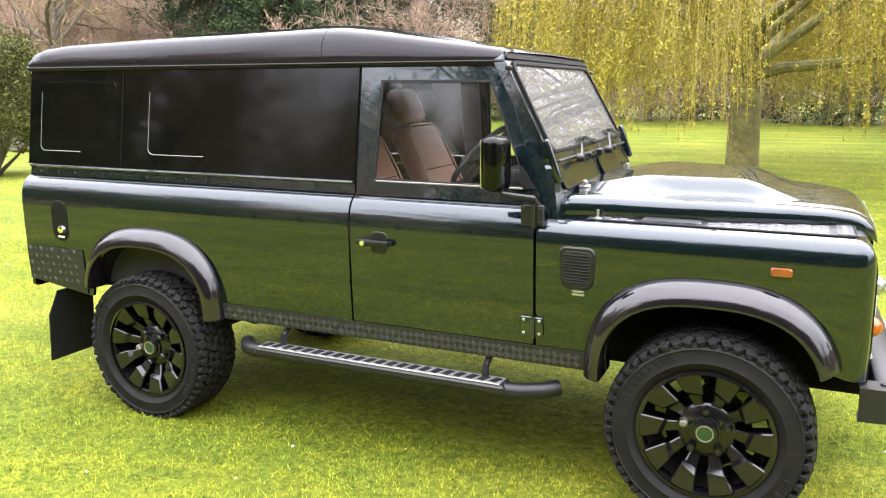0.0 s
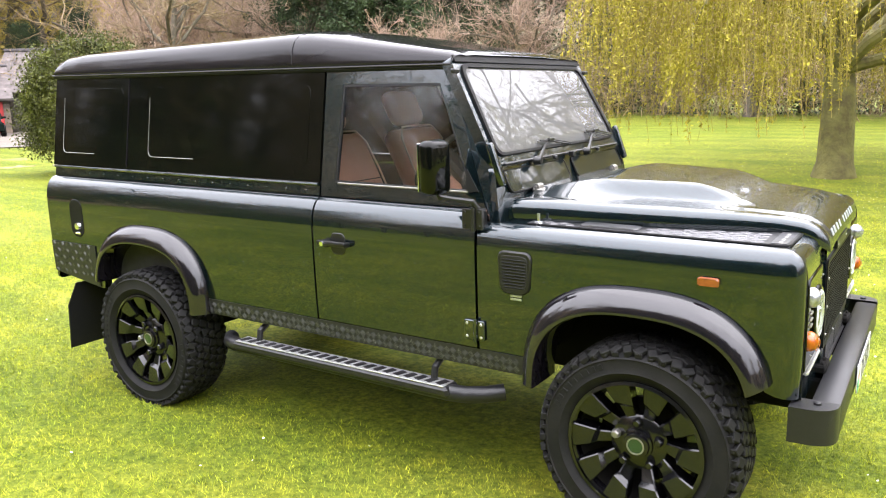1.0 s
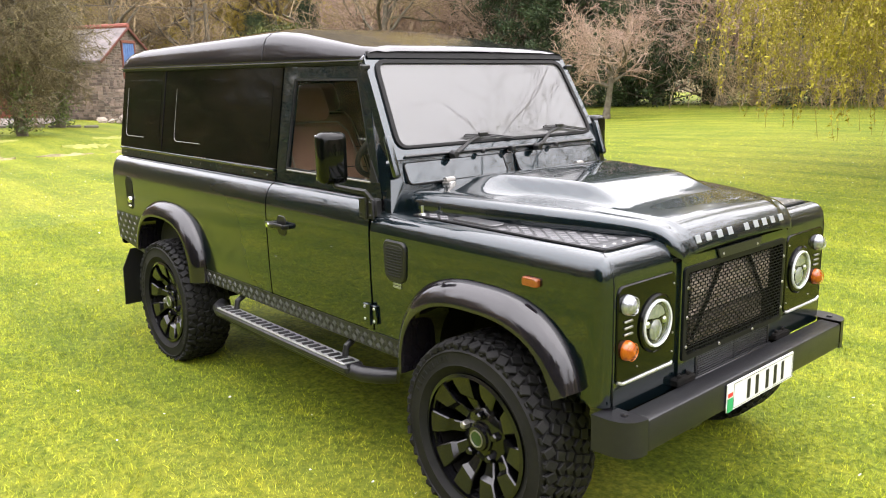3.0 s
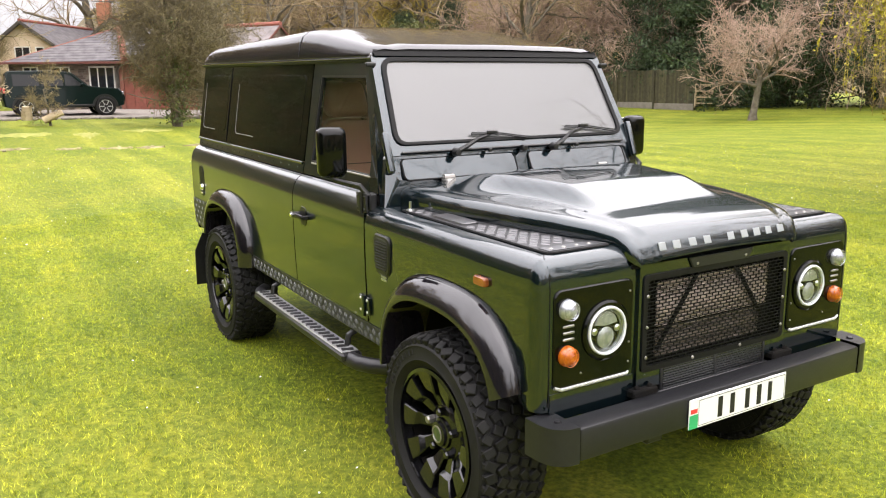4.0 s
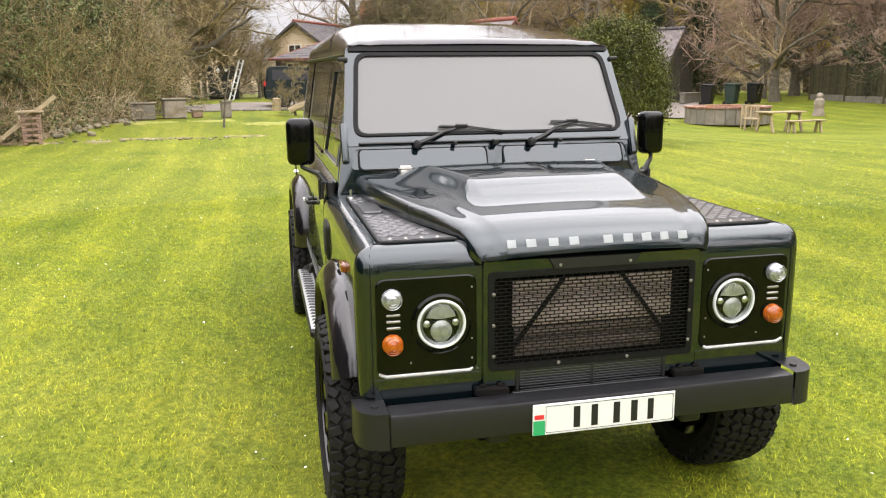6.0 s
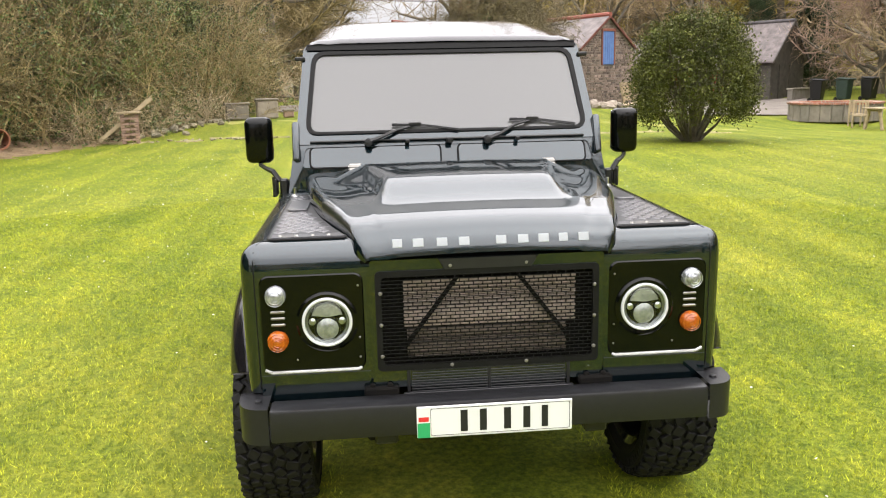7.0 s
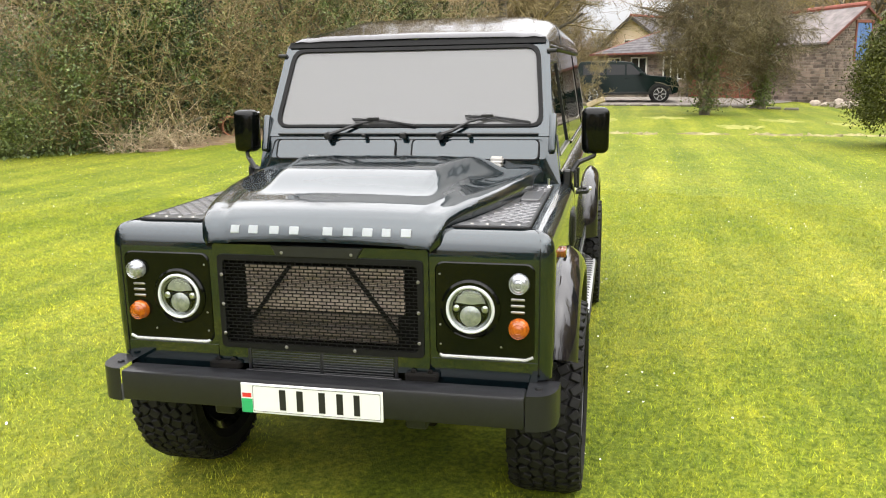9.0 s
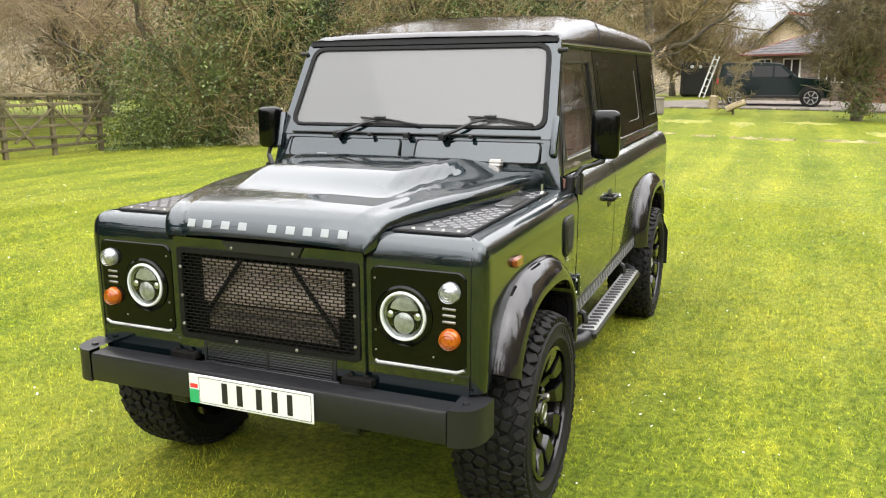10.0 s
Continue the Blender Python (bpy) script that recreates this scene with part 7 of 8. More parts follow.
# long low outbuilding with red doors beyond the barn
ob2 = thing("outbuilding", -42.1, 20.6, 0.05, "long low stone outbuilding with pale slate roof and red doors", "building", -26)
REDDOOR = mat("bright_red_door", (0.42, 0.03, 0.03), 0.6, vary=(3.0, (0.34, 0.025, 0.025)))
bit("wall", join(box((-1.7, -4.6, 1.0), (3.3, 9.2, 2.1), 0.0)), STONE, ob2)
P = [[(0.35, y, 1.98), (-1.7, y, 3.75)] for y in (0.2, -4.6, -9.4)]
bit("roof", slab(P, (0, 0, 0.07)), PALESLATE, ob2)
bit("roof", slab([[(-3.75, y, 1.98), (-1.7, y, 3.75)] for y in (0.2, -9.4)], (0, 0, 0.07)), PALESLATE, ob2)
bit("ridge_tiles", tube([(-1.7, 0.2, 3.83), (-1.7, -9.4, 3.83)], 0.08, 8), SLATE, ob2)
for k in range(6):
    bit("door_board", box((0.0, -0.55 - 0.46 * k, 0.95), (0.06, 0.45, 1.86), 0.01), REDDOOR, ob2)
bit("door", box((0.0, -5.2, 0.95), (0.06, 1.3, 1.8), 0.01), BLACKWOOD, ob2)
bit("door", box((0.0, -7.6, 0.95), (0.06, 1.6, 1.8), 0.01), BLACKWOOD, ob2)
bit("eave_board", box((0.36, -4.6, 1.98), (0.05, 9.6, 0.12), 0.01), BLACKWOOD, ob2)
bit("skylight", slab([[(0.0, -2.1, 2.37), (-0.9, -2.1, 3.15)], [(0.0, -2.5, 2.37), (-0.9, -2.5, 3.15)]], (0, 0, 0.06)), CONCRETE, ob2)
car2 = copy_thing(suv, pose(-39.87, 18.89, gz(-38.5, 17.1) - 0.02, 0, 0, 62) @ Matrix.Diagonal((0.98, 1.0, 0.80, 1.0)))
tagged(car2, "dark estate car parked before red garage doors", "car")
shrub_dome("garden_bush", -38.6, 14.6, 1.75, 1.0, 43, "rounded bright green bush between barn and outbuilding", 14000)

# planks and stones leaning at the barn's gable
pal = thing("wooden_pallet", -33.15, 12.0, gz(-33.15, 12.0), "weathered wooden pallet leaning at the barn's gable", "pallet", 32)
for k in range(5):
    bit("slat", turned(box((0, 0, 0), (0.03, 1.35, 0.15), 0.006), pose(-0.1 - 0.05 * k, 0, 0.35 + 0.17 * k, 0, 0, 0)), OLDWOOD, pal)
for q in (-0.6, 0.6):
    bit("bearer", turned(box((0, 0, 0), (0.08, 0.09, 1.05), 0.006), pose(-0.24, q, 0.53, 0, -16, 0)), OLDWOOD, pal)
for k in range(4):
    x, y = -32.6 + 0.22 * k, 11.3 + 0.42 * k
    tagged(mesh("plank", *turned(box((0, 0, 0), (0.22, 1.9, 0.06), 0.008), pose(x, y, gz(x, y) + 0.12 + 0.06 * k, 4 * k, 3, 20 + 23 * k)), OLDWOOD), "weathered plank lying on stone rubble by the barn", "plank", "loose planks")

# drive and paving
def patch(name, pts, material, label, category, lift=0.02):
    o = np.array(pts, float)
    c = o.mean(0)
    P = []
    for k in np.linspace(0, 1, 7):
        P.append([(x, y, gz(x, y) + lift) for x, y in c + (np.vstack([o, o[:1]]) - c) * k])
    v, f = grid(P)
    return tagged(mesh(name, v, f, material), label, category, "", "structure")


patch("drive", [(-27.5, -5.0), (-28.9, -2.0), (-29.0, 0), (-28.8, 3.0), (-29.5, 5.5), (-33.0, 8.0), (-36.0, 9.0), (-37.0, 4.0), (-37.0, -2.0), (-33.0, -4.5)], GRAVEL, "pale gravel drive in front of the annexe", "drive", 0.03)
patch("drive_beyond", [(-28.8, 12.4), (-28.5, 17.5), (-34.0, 21.5), (-40.0, 24.0), (-42.6, 21.0), (-45.0, 14.0), (-38.0, 12.6), (-34.0, 12.0)], GRAVEL, "grey tarmac drive up to the shed", "drive", 0.03)
kerb = tagged(new("drive_edge"), "low row of stone edging along the drive", "kerb")
for k in range(16):
    y = -2.0 + k * 0.62
    bit("edging_stone", box((-28.75, y, gz(-28.75, y) + 0.03), (0.16, 0.50, 0.10), 0.03), OLDCONCRETE, kerb)


def boulders(name, pts, n, spread, smin, smax, seed, material, label, category):
    rng = np.random.default_rng(seed)
    pts = np.array(pts, float)
    bv, bf = box((0, 0, 0), (1, 1, 1), 0.28)
    vs = []
    for k in range(n):
        i = rng.integers(0, len(pts) - 1)
        u = rng.uniform()
        q = pts[i] + (pts[i + 1] - pts[i]) * u + rng.normal(scale=spread, size=2)
        s = rng.uniform(smin, smax)
        m = Matrix.Translation((q[0], q[1], gz(q[0], q[1]) + s * 0.22)) @ Euler(rng.uniform(-0.5, 0.5, 3) + np.array([0, 0, rng.uniform(0, 6)])).to_matrix().to_4x4() @ Matrix.Diagonal((s * rng.uniform(0.8, 1.5), s * rng.uniform(0.6, 1.1), s * rng.uniform(0.4, 0.8), 1))
        vs.append(turned((bv + rng.normal(scale=0.05, size=bv.shape), bf), m)[0])
    nb = len(bv)
    allf = [[a + k * nb for a in q2] for k in range(n) for q2 in bf]
    return tagged(mesh(name, np.concatenate(vs), allf, material), label, category, "", "stuff")


DITCH = mat("bare_earth_and_dead_grass", (0.12, 0.10, 0.045), 0.95, vary=(2.6, (0.33, 0.29, 0.13)), bump=(14.0, 0.9, 0.04))
DEADGRASS = mat("yellowed_rough_grass", (0.185, 0.205, 0.032), 0.95, vary=(3.4, (0.285, 0.27, 0.068)), bump=(10.0, 0.9, 0.05))
rng = np.random.default_rng(81)
# the ditch's lip, and the rough yellowed sward between it and the drive
for xm, low, high, material, label in (
    (-18.5, 0.08, 0.38, DITCH, "ragged strip of bare earth and dead grass along a shallow ditch"),
    (-21.4, 0.20, 0.75, DEADGRASS, "patch of rough yellowed grass beside the drive"),
):
    y0 = -7.2
    while y0 < 9.5:
        y1 = y0 + rng.uniform(0.5, 2.2)
        x0 = xm + 0.2 * math.sin(y0 * 0.6) + rng.uniform(-1.2, 1.2) * high * (0.8 if material is DITCH else 1.6)
        wob, wide = rng.normal(size=14), rng.uniform(low, high, 14)
        P = []
        for k, y in enumerate(np.linspace(y0, y1, 14)):
            half = wide[k] * math.sin(math.pi * (k + 0.4) / 14.0)
            P.append([(x0 + 0.05 * wob[k] + e * half, y, gz(x0 + e * half, y) + (0.016 + 0.02 * abs(wob[k]) if abs(e) < 1 else -0.012)) for e in (-1, -0.4, 0.4, 1)])
        v, f = grid(P)
        tagged(fast_mesh("ditch_edge" if material is DITCH else "rough_grass", v, np.array(f), material, None, True), label, "soil" if material is DITCH else "grass", "", "structure" if material is DITCH else "stuff")
        y0 = y1 + rng.uniform(-0.2, 0.9)
boulders("rubble", [(-18.4, -6.4), (-18.5, -1.5)], 60, 0.16, 0.03, 0.10, 81, CLODS, "scattered pale stones along a shallow ditch", "stones")
boulders("rubble", [(-31.5, 9.2), (-31.0, 12.2)], 26, 0.35, 0.2, 0.55, 83, ROCK, "heap of pale stone rubble beside the barn", "stones")
boulders("rubble", [(-25.2, -5.0), (-22.0, -5.6), (-19.5, -6.6)], 40, 0.3, 0.10, 0.28, 84, CLODS, "broken stone and logs under the hedge", "stones")


def log(name, a, b, r, material, label):
    v, f = tube([a, tuple((np.array(a) + np.array(b)) / 2 + np.array((0, 0, 0.02))), b], [r, r * 0.95, r * 0.85], 10)
    return tagged(mesh(name, v, f, material, None, True), label, "log")


# brick brazier with planks
bz = gz(-18.5, -6.54)
braz = thing("brick_pillar", -18.5, -6.54, bz, "square pillar of loose bricks with a plank on top", "pillar", 15)
bricks = box((0, 0, 0), (0.215, 0.10, 0.062), 0.006)
for row in range(11):
    for k in range(2):
        for q in range(2):
            for side in range(2):
                m = pose(0, 0, 0.035 + row * 0.068, 0, 0, 90 * ((row + side) % 2)) @ pose(-0.115 + 0.23 * k, (-0.17 if q else 0.17), 0)
                if side == 0:
                    bit("brick", turned(bricks, m), OLDBRICK, braz)
bit("cap_plank", box((0, 0, 0.80), (0.55, 0.62, 0.05), 0.008), OLDWOOD, braz)
tagged(mesh("timber_beam", *turned(box((0, 0, 0), (0.09, 1.75, 0.11), 0.01), pose(-18.42, -6.62, bz + 0.62, 38, 0, 12)), OLDWOOD), "pale sawn timber leaning on the brick pillar", "timber")
ring_v, ring_f = lathe([(0.27, -0.35), (0.27, 0.35), (0.235, 0.35), (0.235, -0.35)], 28, "x", closed=True)
tagged(mesh("clay_pipe", *turned((ring_v, ring_f), pose(-17.1, -9.35, gz(-17.1, -9.35) + 0.36, 0, 0, 38)), TERRA, None, True), "terracotta drain pipe lying under the hedge", "pipe")

# things at the end of the drive
for x, y, sx, sy, sz, m, nm, lab in ((-24.4, -4.7, 0.5, 0.75, 0.5, CONCRETE, "stone_trough", "grey stone trough at the drive's edge"), (-24.7, -3.75, 0.6, 0.7, 0.6, ROCK, "stone_block", "pale stone block at the drive's edge"), (-24.9, -3.05, 0.3, 0.35, 0.22, OLDBRICK, "brick_stack", "low stack of red bricks on the gravel"), (-24.6, -2.1, 0.30, 0.32, 0.5, CONCRETE, "stone_planter", "square stone planter with a capping slab")):
    b = thing(nm, x, y, gz(x, y), lab, nm.split("_")[1], 12)
    bit("body", box((0, 0, sz / 2), (sx, sy, sz), 0.04), m, b)
    bit("rim", box((0, 0, sz + 0.03), (sx * 1.12, sy * 1.12, 0.07), 0.02), CONCRETE if m is not RED else m, b)
lad = thing("ladder", -44.3, -2.5, gz(-44.3, -2.5), "white aluminium ladder leaning on dark equipment", "ladder")
for q in (-0.17, 0.17):
    bit("rail", turned(box((0, q, 0.85), (0.06, 0.03, 1.75), 0.004), pose(0, 0, 0, -17, -6, 0) @ pose(0, 0, 0, 0, 0, 66)), LADDER, lad)
for k in range(6):
    bit("rung", turned(box((0, 0, 0.2 + 0.27 * k), (0.03, 0.34, 0.03), 0.004), pose(0, 0, 0, -17, -6, 0) @ pose(0, 0, 0, 0, 0, 66)), LADDER, lad)
lad.scale = (1.4, 1.4, 1.4)
eq = thing("equipment_box", -45.6, -2.9, gz(-45.6, -2.9), "black machine with lamps at the end of the drive", "machine")
bit("body", box((0, 0, 1.0), (1.2, 1.7, 1.9), 0.12), PLASTIC, eq)
for q in (-0.25, 0.2):
    bit("lamp", lathe([(0.0001, 0.05), (0.09, 0.04), (0.1, 0)], 12, "x", (0.6, q, 1.7)), WHITERING, eq)
log("log", (-25.3, 0.0, gz(-25.3, 0) + 0.17), (-25.2, 0.55, gz(-25.2, 0.5) + 0.42), 0.12, DRY, "curved pale log lying at the drive's edge")
log("log", (-25.4, -0.45, gz(-25.3, 0) + 0.2), (-25.35, -0.42, gz(-25.3, 0) + 0.6), 0.16, OLDWOOD, "upright cut log at the drive's edge")
log("log", (-23.2, -5.9, gz(-23.2, -5.9) + 0.12), (-21.6, -6.2, gz(-21.6, -6.2) + 0.3), 0.09, DRY, "long felled branch under the hedge")

small_tree = bare_tree("sapling", 2.3, 0.9, 0.035, 91, DRY, "thin leafless sapling beside the ditch", limbs=6, trunk_h=0.35, fine=1)
settle(small_tree, -20.9, -2.06, 0)
shrub = bare_tree("bare_shrub", 2.6, 1.5, 0.07, 92, TWIGOLIVE, "twiggy leafless shrub in front of the parked car", limbs=12, trunk_h=0.12, fine=4, category="bush")
settle(shrub, -25.4, 0.2, 0, 0.62)

# round planter, picnic table, chairs, stone figure
pl = thing("round_planter", -26.6, 17.75, gz(-26.6, 17.75), "round low stone planter with red brick coping", "planter")
n = 26
for k in range(n):
    a = 2 * math.pi * k / n
    bit("stone", box((1.68 * math.cos(a), 1.68 * math.sin(a), 0.36), (0.26, 0.42, 0.74), 0.03, Matrix.Rotation(a, 4, "Z")), CONCRETE if k % 3 else OLDCONCRETE, pl)
    bit("coping_brick", box((1.68 * math.cos(a), 1.68 * math.sin(a), 0.77), (0.36, 0.40, 0.09), 0.012, Matrix.Rotation(a, 4, "Z")), REDBRICK, pl)
bit("soil", lathe([(0.0001, 0.62), (1.6, 0.6)], 26, "z"), SOIL, pl)


def slat_box(parent, name, c, s, m=OLDWOOD):
    return bit(name, box(c, s, 0.008), m, parent)


tb = thing("picnic_table", -22.1, 17.0, gz(-22.1, 17.0), "weathered wooden picnic table on the lawn", "table", 8)
for k in range(4):
    slat_box(tb, "plank", (-0.27 + 0.18 * k, 0, 0.72), (0.165, 1.75, 0.045))
for y in (-0.65, 0.65):
    for x in (-0.24, 0.24):
        bit("leg", turned(box((0, 0, 0), (0.09, 0.07, 0.74), 0.006), pose(x * 1.25, y, 0.36, 0, 16 if x < 0 else -16, 0)), OLDWOOD, tb)
    slat_box(tb, "cross_rail", (0, y, 0.66), (0.68, 0.06, 0.09))
bn = thing("bench", -21.3, 17.45, gz(-21.3, 17.45), "weathered wooden bench beside the picnic table", "bench", 8)
for k in (-1, 1):
    slat_box(bn, "plank", (k * 0.09, 0, 0.42), (0.165, 1.6, 0.045))
    for x in (-1, 1):
        bit("leg", turned(box((0, 0, 0), (0.08, 0.07, 0.42), 0.006), pose(x * 0.1, k * 0.6, 0.2, 0, -x * 12, 0)), OLDWOOD, bn)
ch = thing("garden_chair", -23.4, 16.75, gz(-23.4, 16.75), "weathered wooden garden chair by the picnic table", "chair", -35, "garden chairs")
slat_box(ch, "seat", (0, 0, 0.42), (0.46, 0.5, 0.045))
for x in (-0.2, 0.2):
    for y in (-0.22, 0.22):
        slat_box(ch, "leg", (x, y, 0.21 if x > 0 else 0.45), (0.055, 0.055, 0.42 if x > 0 else 0.92))
for k in range(4):
    slat_box(ch, "back_slat", (-0.2, -0.15 + 0.1 * k, 0.68), (0.025, 0.06, 0.4))
slat_box(ch, "back_rail", (-0.2, 0, 0.89), (0.035, 0.5, 0.07))
copy_thing(ch, pose(-24.2, 17.15, gz(-24.2, 17.15), 0, 0, 40))
fig = thing("stone_figure", -27.0, 22.4, gz(-27.0, 22.4), "weathered pale stone garden ornament on the lawn", "statue")
fig_v, fig_f = lathe([(0.0001, 0.98), (0.1, 0.96), (0.14, 0.86), (0.11, 0.76), (0.2, 0.66), (0.22, 0.5), (0.19, 0.3), (0.24, 0.12), (0.26, 0.0)], 14, "z")
bit("figure", (fig_v, fig_f), ROCK, fig)

# low wall and bins in front of the shed
lw = thing("low_wall", -39.2, 23.6, gz(-39.2, 23.6), "low dark stone wall in front of the shed", "wall", 38)
bit("body", box((0, 0, 0.25), (0.3, 3.6, 0.55), 0.03), OLDCONCRETE, lw)
bit("coping", box((0, 0, 0.56), (0.38, 3.7, 0.08), 0.02), CONCRETE, lw)
BINGREEN = mat("dark_green_bin_plastic", (0.015, 0.03, 0.022), 0.5, vary=(6.0, (0.022, 0.04, 0.03)))


def wheelie_bin(x, y, rz, material, label):
    b = thing("wheelie_bin", x, y, gz(x, y), label, "bin", rz, "bins by the shed")
    v, f = box((0, 0, 0.55), (0.62, 0.56, 0.95), 0.04)
    v[:, :2] *= (0.78 + 0.24 * (v[:, 2:3] / 1.0))
    bit("body", (v, f), material, b)
    bit("lid", turned(box((0, 0, 1.06), (0.70, 0.62, 0.09), 0.03), pose(0, 0, 0, 0, 4, 0)), material, b)
    bit("handle", tube([(-0.36, -0.22, 1.0), (-0.36, 0.22, 1.0)], 0.02, 8), PLASTIC, b)
    for q in (-0.24, 0.24):
        bit("wheel", lathe([(0.0001, -0.03), (0.1, -0.03), (0.1, 0.03), (0.0001, 0.03)], 14, "y", (-0.26, q, 0.1)), PLASTIC, b)


wheelie_bin(-34.2, 22.8, 30, BINGREEN, "dark green wheelie bin beside the drive")
wheelie_bin(-33.6, 23.7, 22, PLASTIC, "black wheelie bin beside the drive")
wheelie_bin(-35.0, 21.9, 40, PLASTIC, "black wheelie bin near the planter")

# garden fence with concrete gravel boards
pl.scale = (0.92, 0.92, 0.88)
fen = thing("garden_fence", -29.6, 28.0, 0.0, "tall weathered close-board fence on a concrete base", "fence")
board = box((0, 0, 0), (0.118, 0.022, 1.0), 0.004)
for k in range(88):
    x = -5.3 + k * 0.122
    top = 2.35 + 0.04 * math.sin(k * 0.5)
    zb = gz(-29.6 + x, 28) + 0.28
    v, f = board
    bit("board", (v * np.array((1, 1, top - zb)) + np.array((x, 0.01 * (k % 2), (top + zb) / 2)), f), FENCEWOOD, fen)
for k in range(5):
    x = -5.3 + k * 2.65
    zb = gz(-29.6 + x, 28)
    bit("post", box((x, -0.05, zb + 0.9), (0.1, 0.1, 2.0), 0.01), FENCEWOOD, fen)
    if k < 4:
        bit("gravel_board", box((x + 1.32, -0.03, gz(-29.6 + x + 1.32, 28) + 0.13), (2.6, 0.05, 0.34), 0.008), OLDCONCRETE, fen)
for k in range(4):
    bit("trellis_rail", box((5.9, -0.1, 0.75 + 0.28 * k), (1.0, 0.04, 0.06), 0.006), OLDWOOD, fen)
bit("trellis_post", box((5.4, -0.1, 1.1), (0.09, 0.09, 1.1), 0.01), OLDWOOD, fen)

# field gate and rails in the hedge
gt = thing("field_gate", -9.9, -13.5, gz(-9.9, -13.5) - 0.1, "old grey wooden field gate and rails in the hedge", "gate", -8)
for k in range(6):
    bit("rail", turned(box((0, 0, 0), (4.3, 0.045, 0.065), 0.008), pose(0.3, 0.02 * (k % 2), 0.30 + 0.235 * k, 0, (1.4, -0.9, 0.6, -1.6, 1.1, -0.5)[k], 0)), GATEWOOD, gt)
for x in (-1.75, -0.55, 0.6, 1.9):
    bit("post", box((x, -0.06, 0.75), (0.10, 0.10, 1.65), 0.012), GATEWOOD, gt)
for x, a in ((-1.4, 52), (-0.9, -40), (-0.1, 38), (0.35, -55), (1.0, 46), (1.5, -35)):
    bit("brace", turned(box((0, 0, 0), (1.35, 0.04, 0.05), 0.006), pose(x, 0.06, 0.85, 0, a, 0)), GATEWOOD, gt)

# telegraph pole with wires
tp = thing("telegraph_pole", -44.0, 19.6, gz(-44.0, 19.6), "wooden telegraph pole with wires behind the barn", "pole")
mesh("pole", *tube([(0, 0, 0), (0, 0, 3.5), (0, 0, 6.6)], [0.16, 0.14, 0.12], 10), BARK, tp, True)
mesh("cross_arm", *box((0, 0, 6.2), (0.1, 1.3, 0.1), 0.01), BARK, tp)
for q in (-0.55, 0.55):
    mesh("wire", *tube([(0, q, 6.3), (4, -16 + q, 5.6), (8, -34 + q, 5.9)], 0.012, 4), BLACKWOOD, tp)

# wooded hill all round, lower over the drive
a = np.linspace(0, 2 * np.pi, 241)
P = []
for r, k in ((72, 0.0), (85, 0.35), (100, 0.7), (125, 1.0), (170, 1.05), (240, 0.6)):
    row = []
    for q in a:
        gap = math.exp(-((math.degrees(q) % 360 - 179) / 13.0) ** 2)
        steep = math.exp(-((math.degrees(q) % 360 - 146) / 19.0) ** 2)
        h = 17 * (1 - 0.75 * gap + 1.7 * steep) * (1 + 0.18 * math.sin(q * 5 + 1) + 0.1 * math.sin(q * 13)) + 1.3 * math.sin(q * 71) + 0.9 * math.sin(q * 123 + 2)
        x, y = -0.8 + r * math.cos(q), r * math.sin(q)
        row.append((x, y, 0.6 + h * k + (0.7 * math.sin(q * 211 + r) if k else 0)))
    P.append(row)
v, f = grid(P)
tagged(fast_mesh("hillside", v, np.array(f), WOODFAR, None, True), "brown leafless woods on the surrounding hillside", "hill", "", "structure")

# ---- grass blades and daisies ----
DAISY = mat("daisy_petals", (0.85, 0.85, 0.80), 0.6)


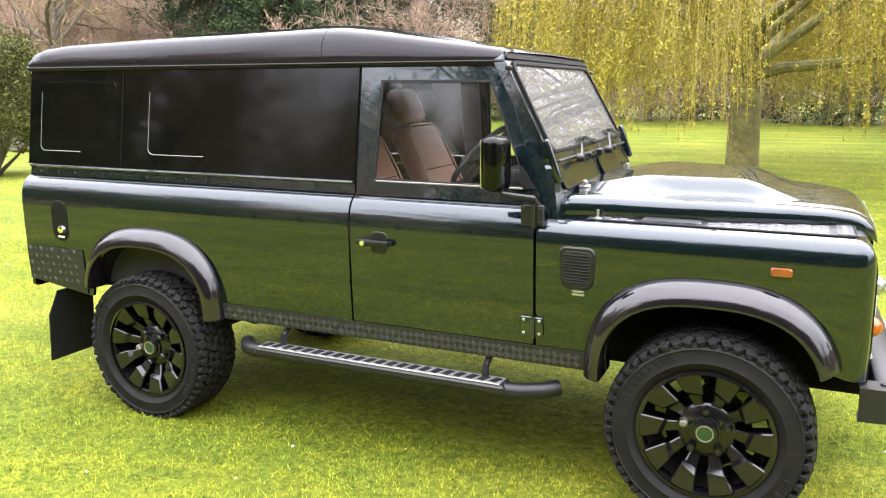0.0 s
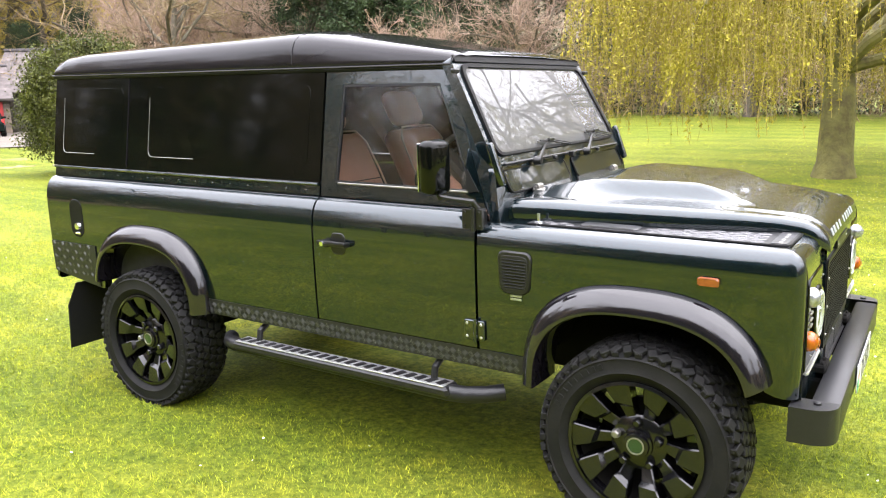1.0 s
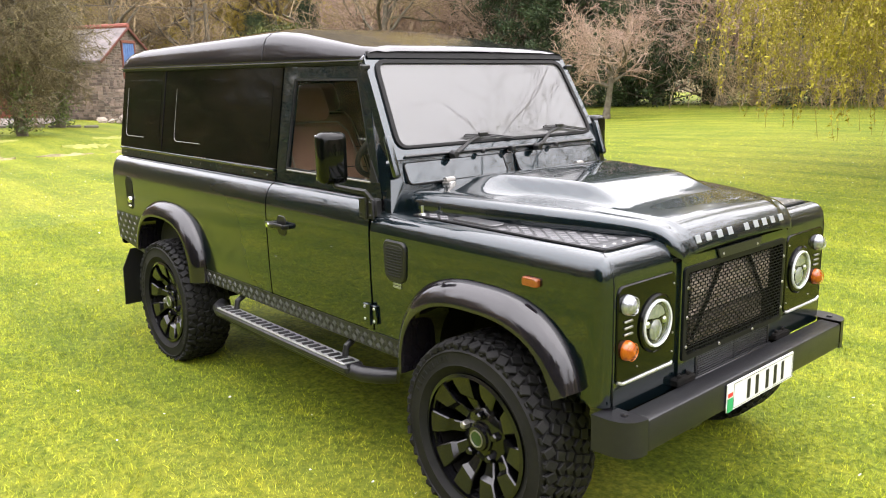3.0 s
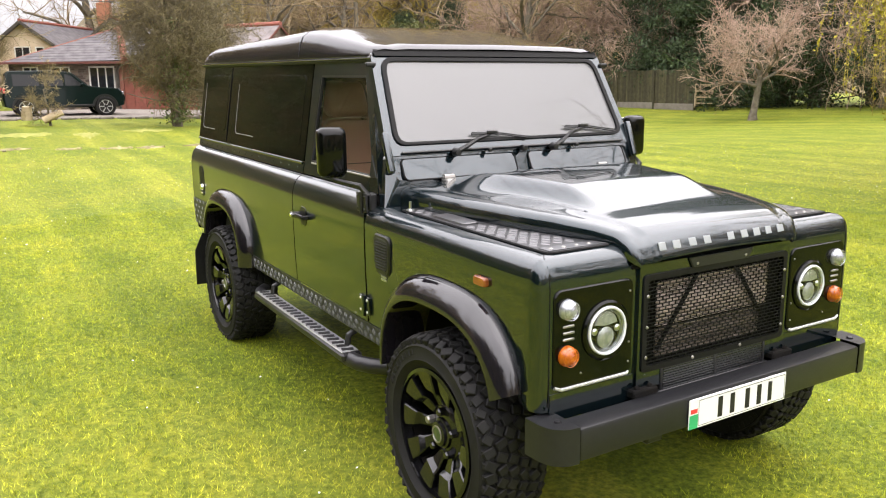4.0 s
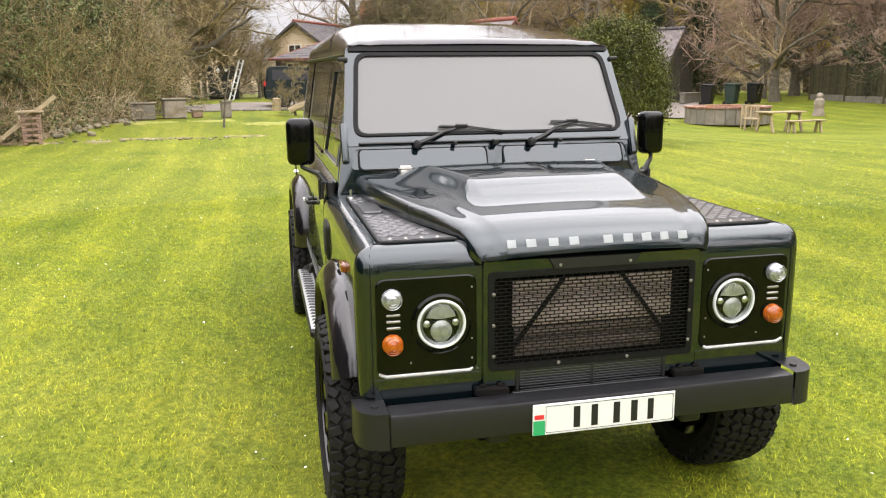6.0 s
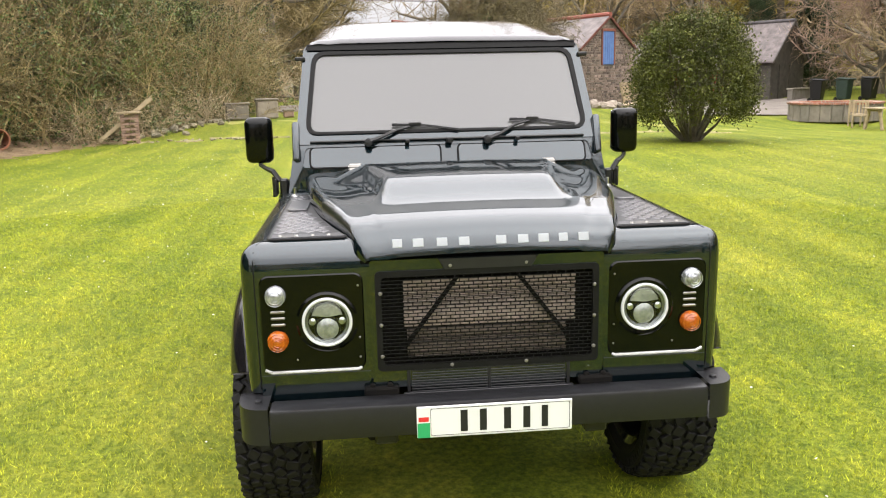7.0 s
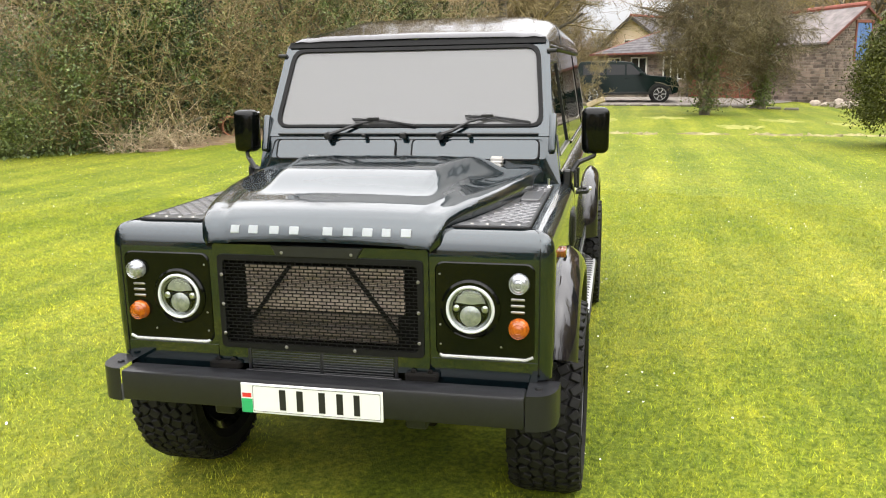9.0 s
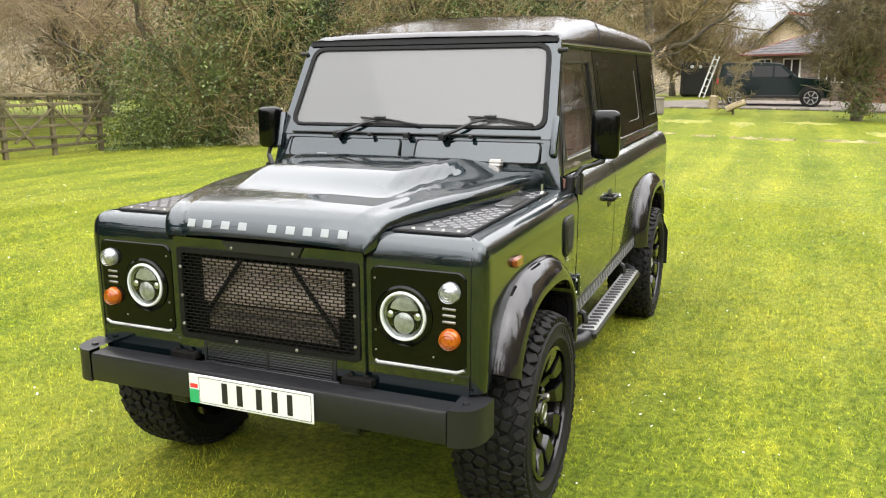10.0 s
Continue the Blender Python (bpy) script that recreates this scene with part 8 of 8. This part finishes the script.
def blades(n, seed, h):
    """Short blades: thick on the ground round the car, thinner further out on the lawn."""
    rng = np.random.default_rng(seed)
    far = rng.uniform(size=n) < 0.2
    r = np.where(far, 7.5 + 10.5 * rng.uniform(size=n), 7.8 * rng.uniform(size=n) ** 0.5)
    a = rng.uniform(0, 2 * np.pi, n)
    x, y = -0.6 + r * np.cos(a), -0.4 + r * np.sin(a)
    keep = ~((np.abs(y) < 0.55) & (x > -3.4) & (x < 0.3))
    x, y, r, n = x[keep], y[keep], r[keep], int(keep.sum())
    z = ground_z(x, y)
    t = rng.uniform(0, 2 * np.pi, n)
    # tussocks: some patches stand taller than others
    tuft = 0.5 + 0.25 * (np.sin(x * 9.0 + 2.1 * np.sin(y * 6.3)) + np.sin(y * 11.0 + 1.7 * np.sin(x * 7.7)))
    tall = h * rng.uniform(0.5, 1.25, n) * (0.75 + 0.6 * tuft)
    w = rng.uniform(0.0015, 0.0031, n) * np.where(r > 7.8, 2.2, 1.0)
    lean = rng.uniform(0.2, 1.2, n) * tall
    d = rng.uniform(0, 2 * np.pi, n)
    p = np.stack([x, y, z - 0.002], 1)
    s = np.stack([np.cos(t) * w, np.sin(t) * w, 0 * w], 1)
    tip = p + np.stack([np.cos(d) * lean, np.sin(d) * lean, tall], 1)
    return np.stack([p - s, p + s, tip], 1).reshape(-1, 3)


v = blades(950000, 1, 0.022)
tagged(fast_mesh("grass", v, np.arange(len(v)).reshape(-1, 3), BLADE), "short mown yellow-green grass blades of the lawn", "grass", "", "stuff")
rng = np.random.default_rng(5)
seeds = np.column_stack([rng.uniform(-14, 5, 130), rng.uniform(-9, 10, 130)])
c = np.repeat(seeds, 7, 0) + rng.normal(scale=0.35, size=(910, 2))
c = np.vstack([c, np.column_stack([rng.uniform(-16, 6, 1300), rng.uniform(-10, 12, 1300)])])
c = c[~((np.abs(c[:, 1]) < 0.75) & (c[:, 0] > -3.7) & (c[:, 0] < 0.6))]
n = len(c)
rad = rng.uniform(0.004, 0.0075, n)
hz = ground_z(c[:, 0], c[:, 1]) + rng.uniform(0.026, 0.042, n)
tilt = rng.normal(scale=0.35, size=(n, 2))
k = np.arange(7) * 2 * np.pi / 7
off = np.stack([np.cos(k)[None] * rad[:, None], np.sin(k)[None] * rad[:, None]], 2)
vz = hz[:, None] + off[..., 0] * tilt[:, :1] + off[..., 1] * tilt[:, 1:]
v = np.concatenate([c[:, None, :] + off, vz[..., None]], 2).reshape(-1, 3)
tagged(fast_mesh("daisies", v, np.arange(n * 7).reshape(n, 7), DAISY), "small white daisies scattered in the lawn", "flowers", "", "stuff")
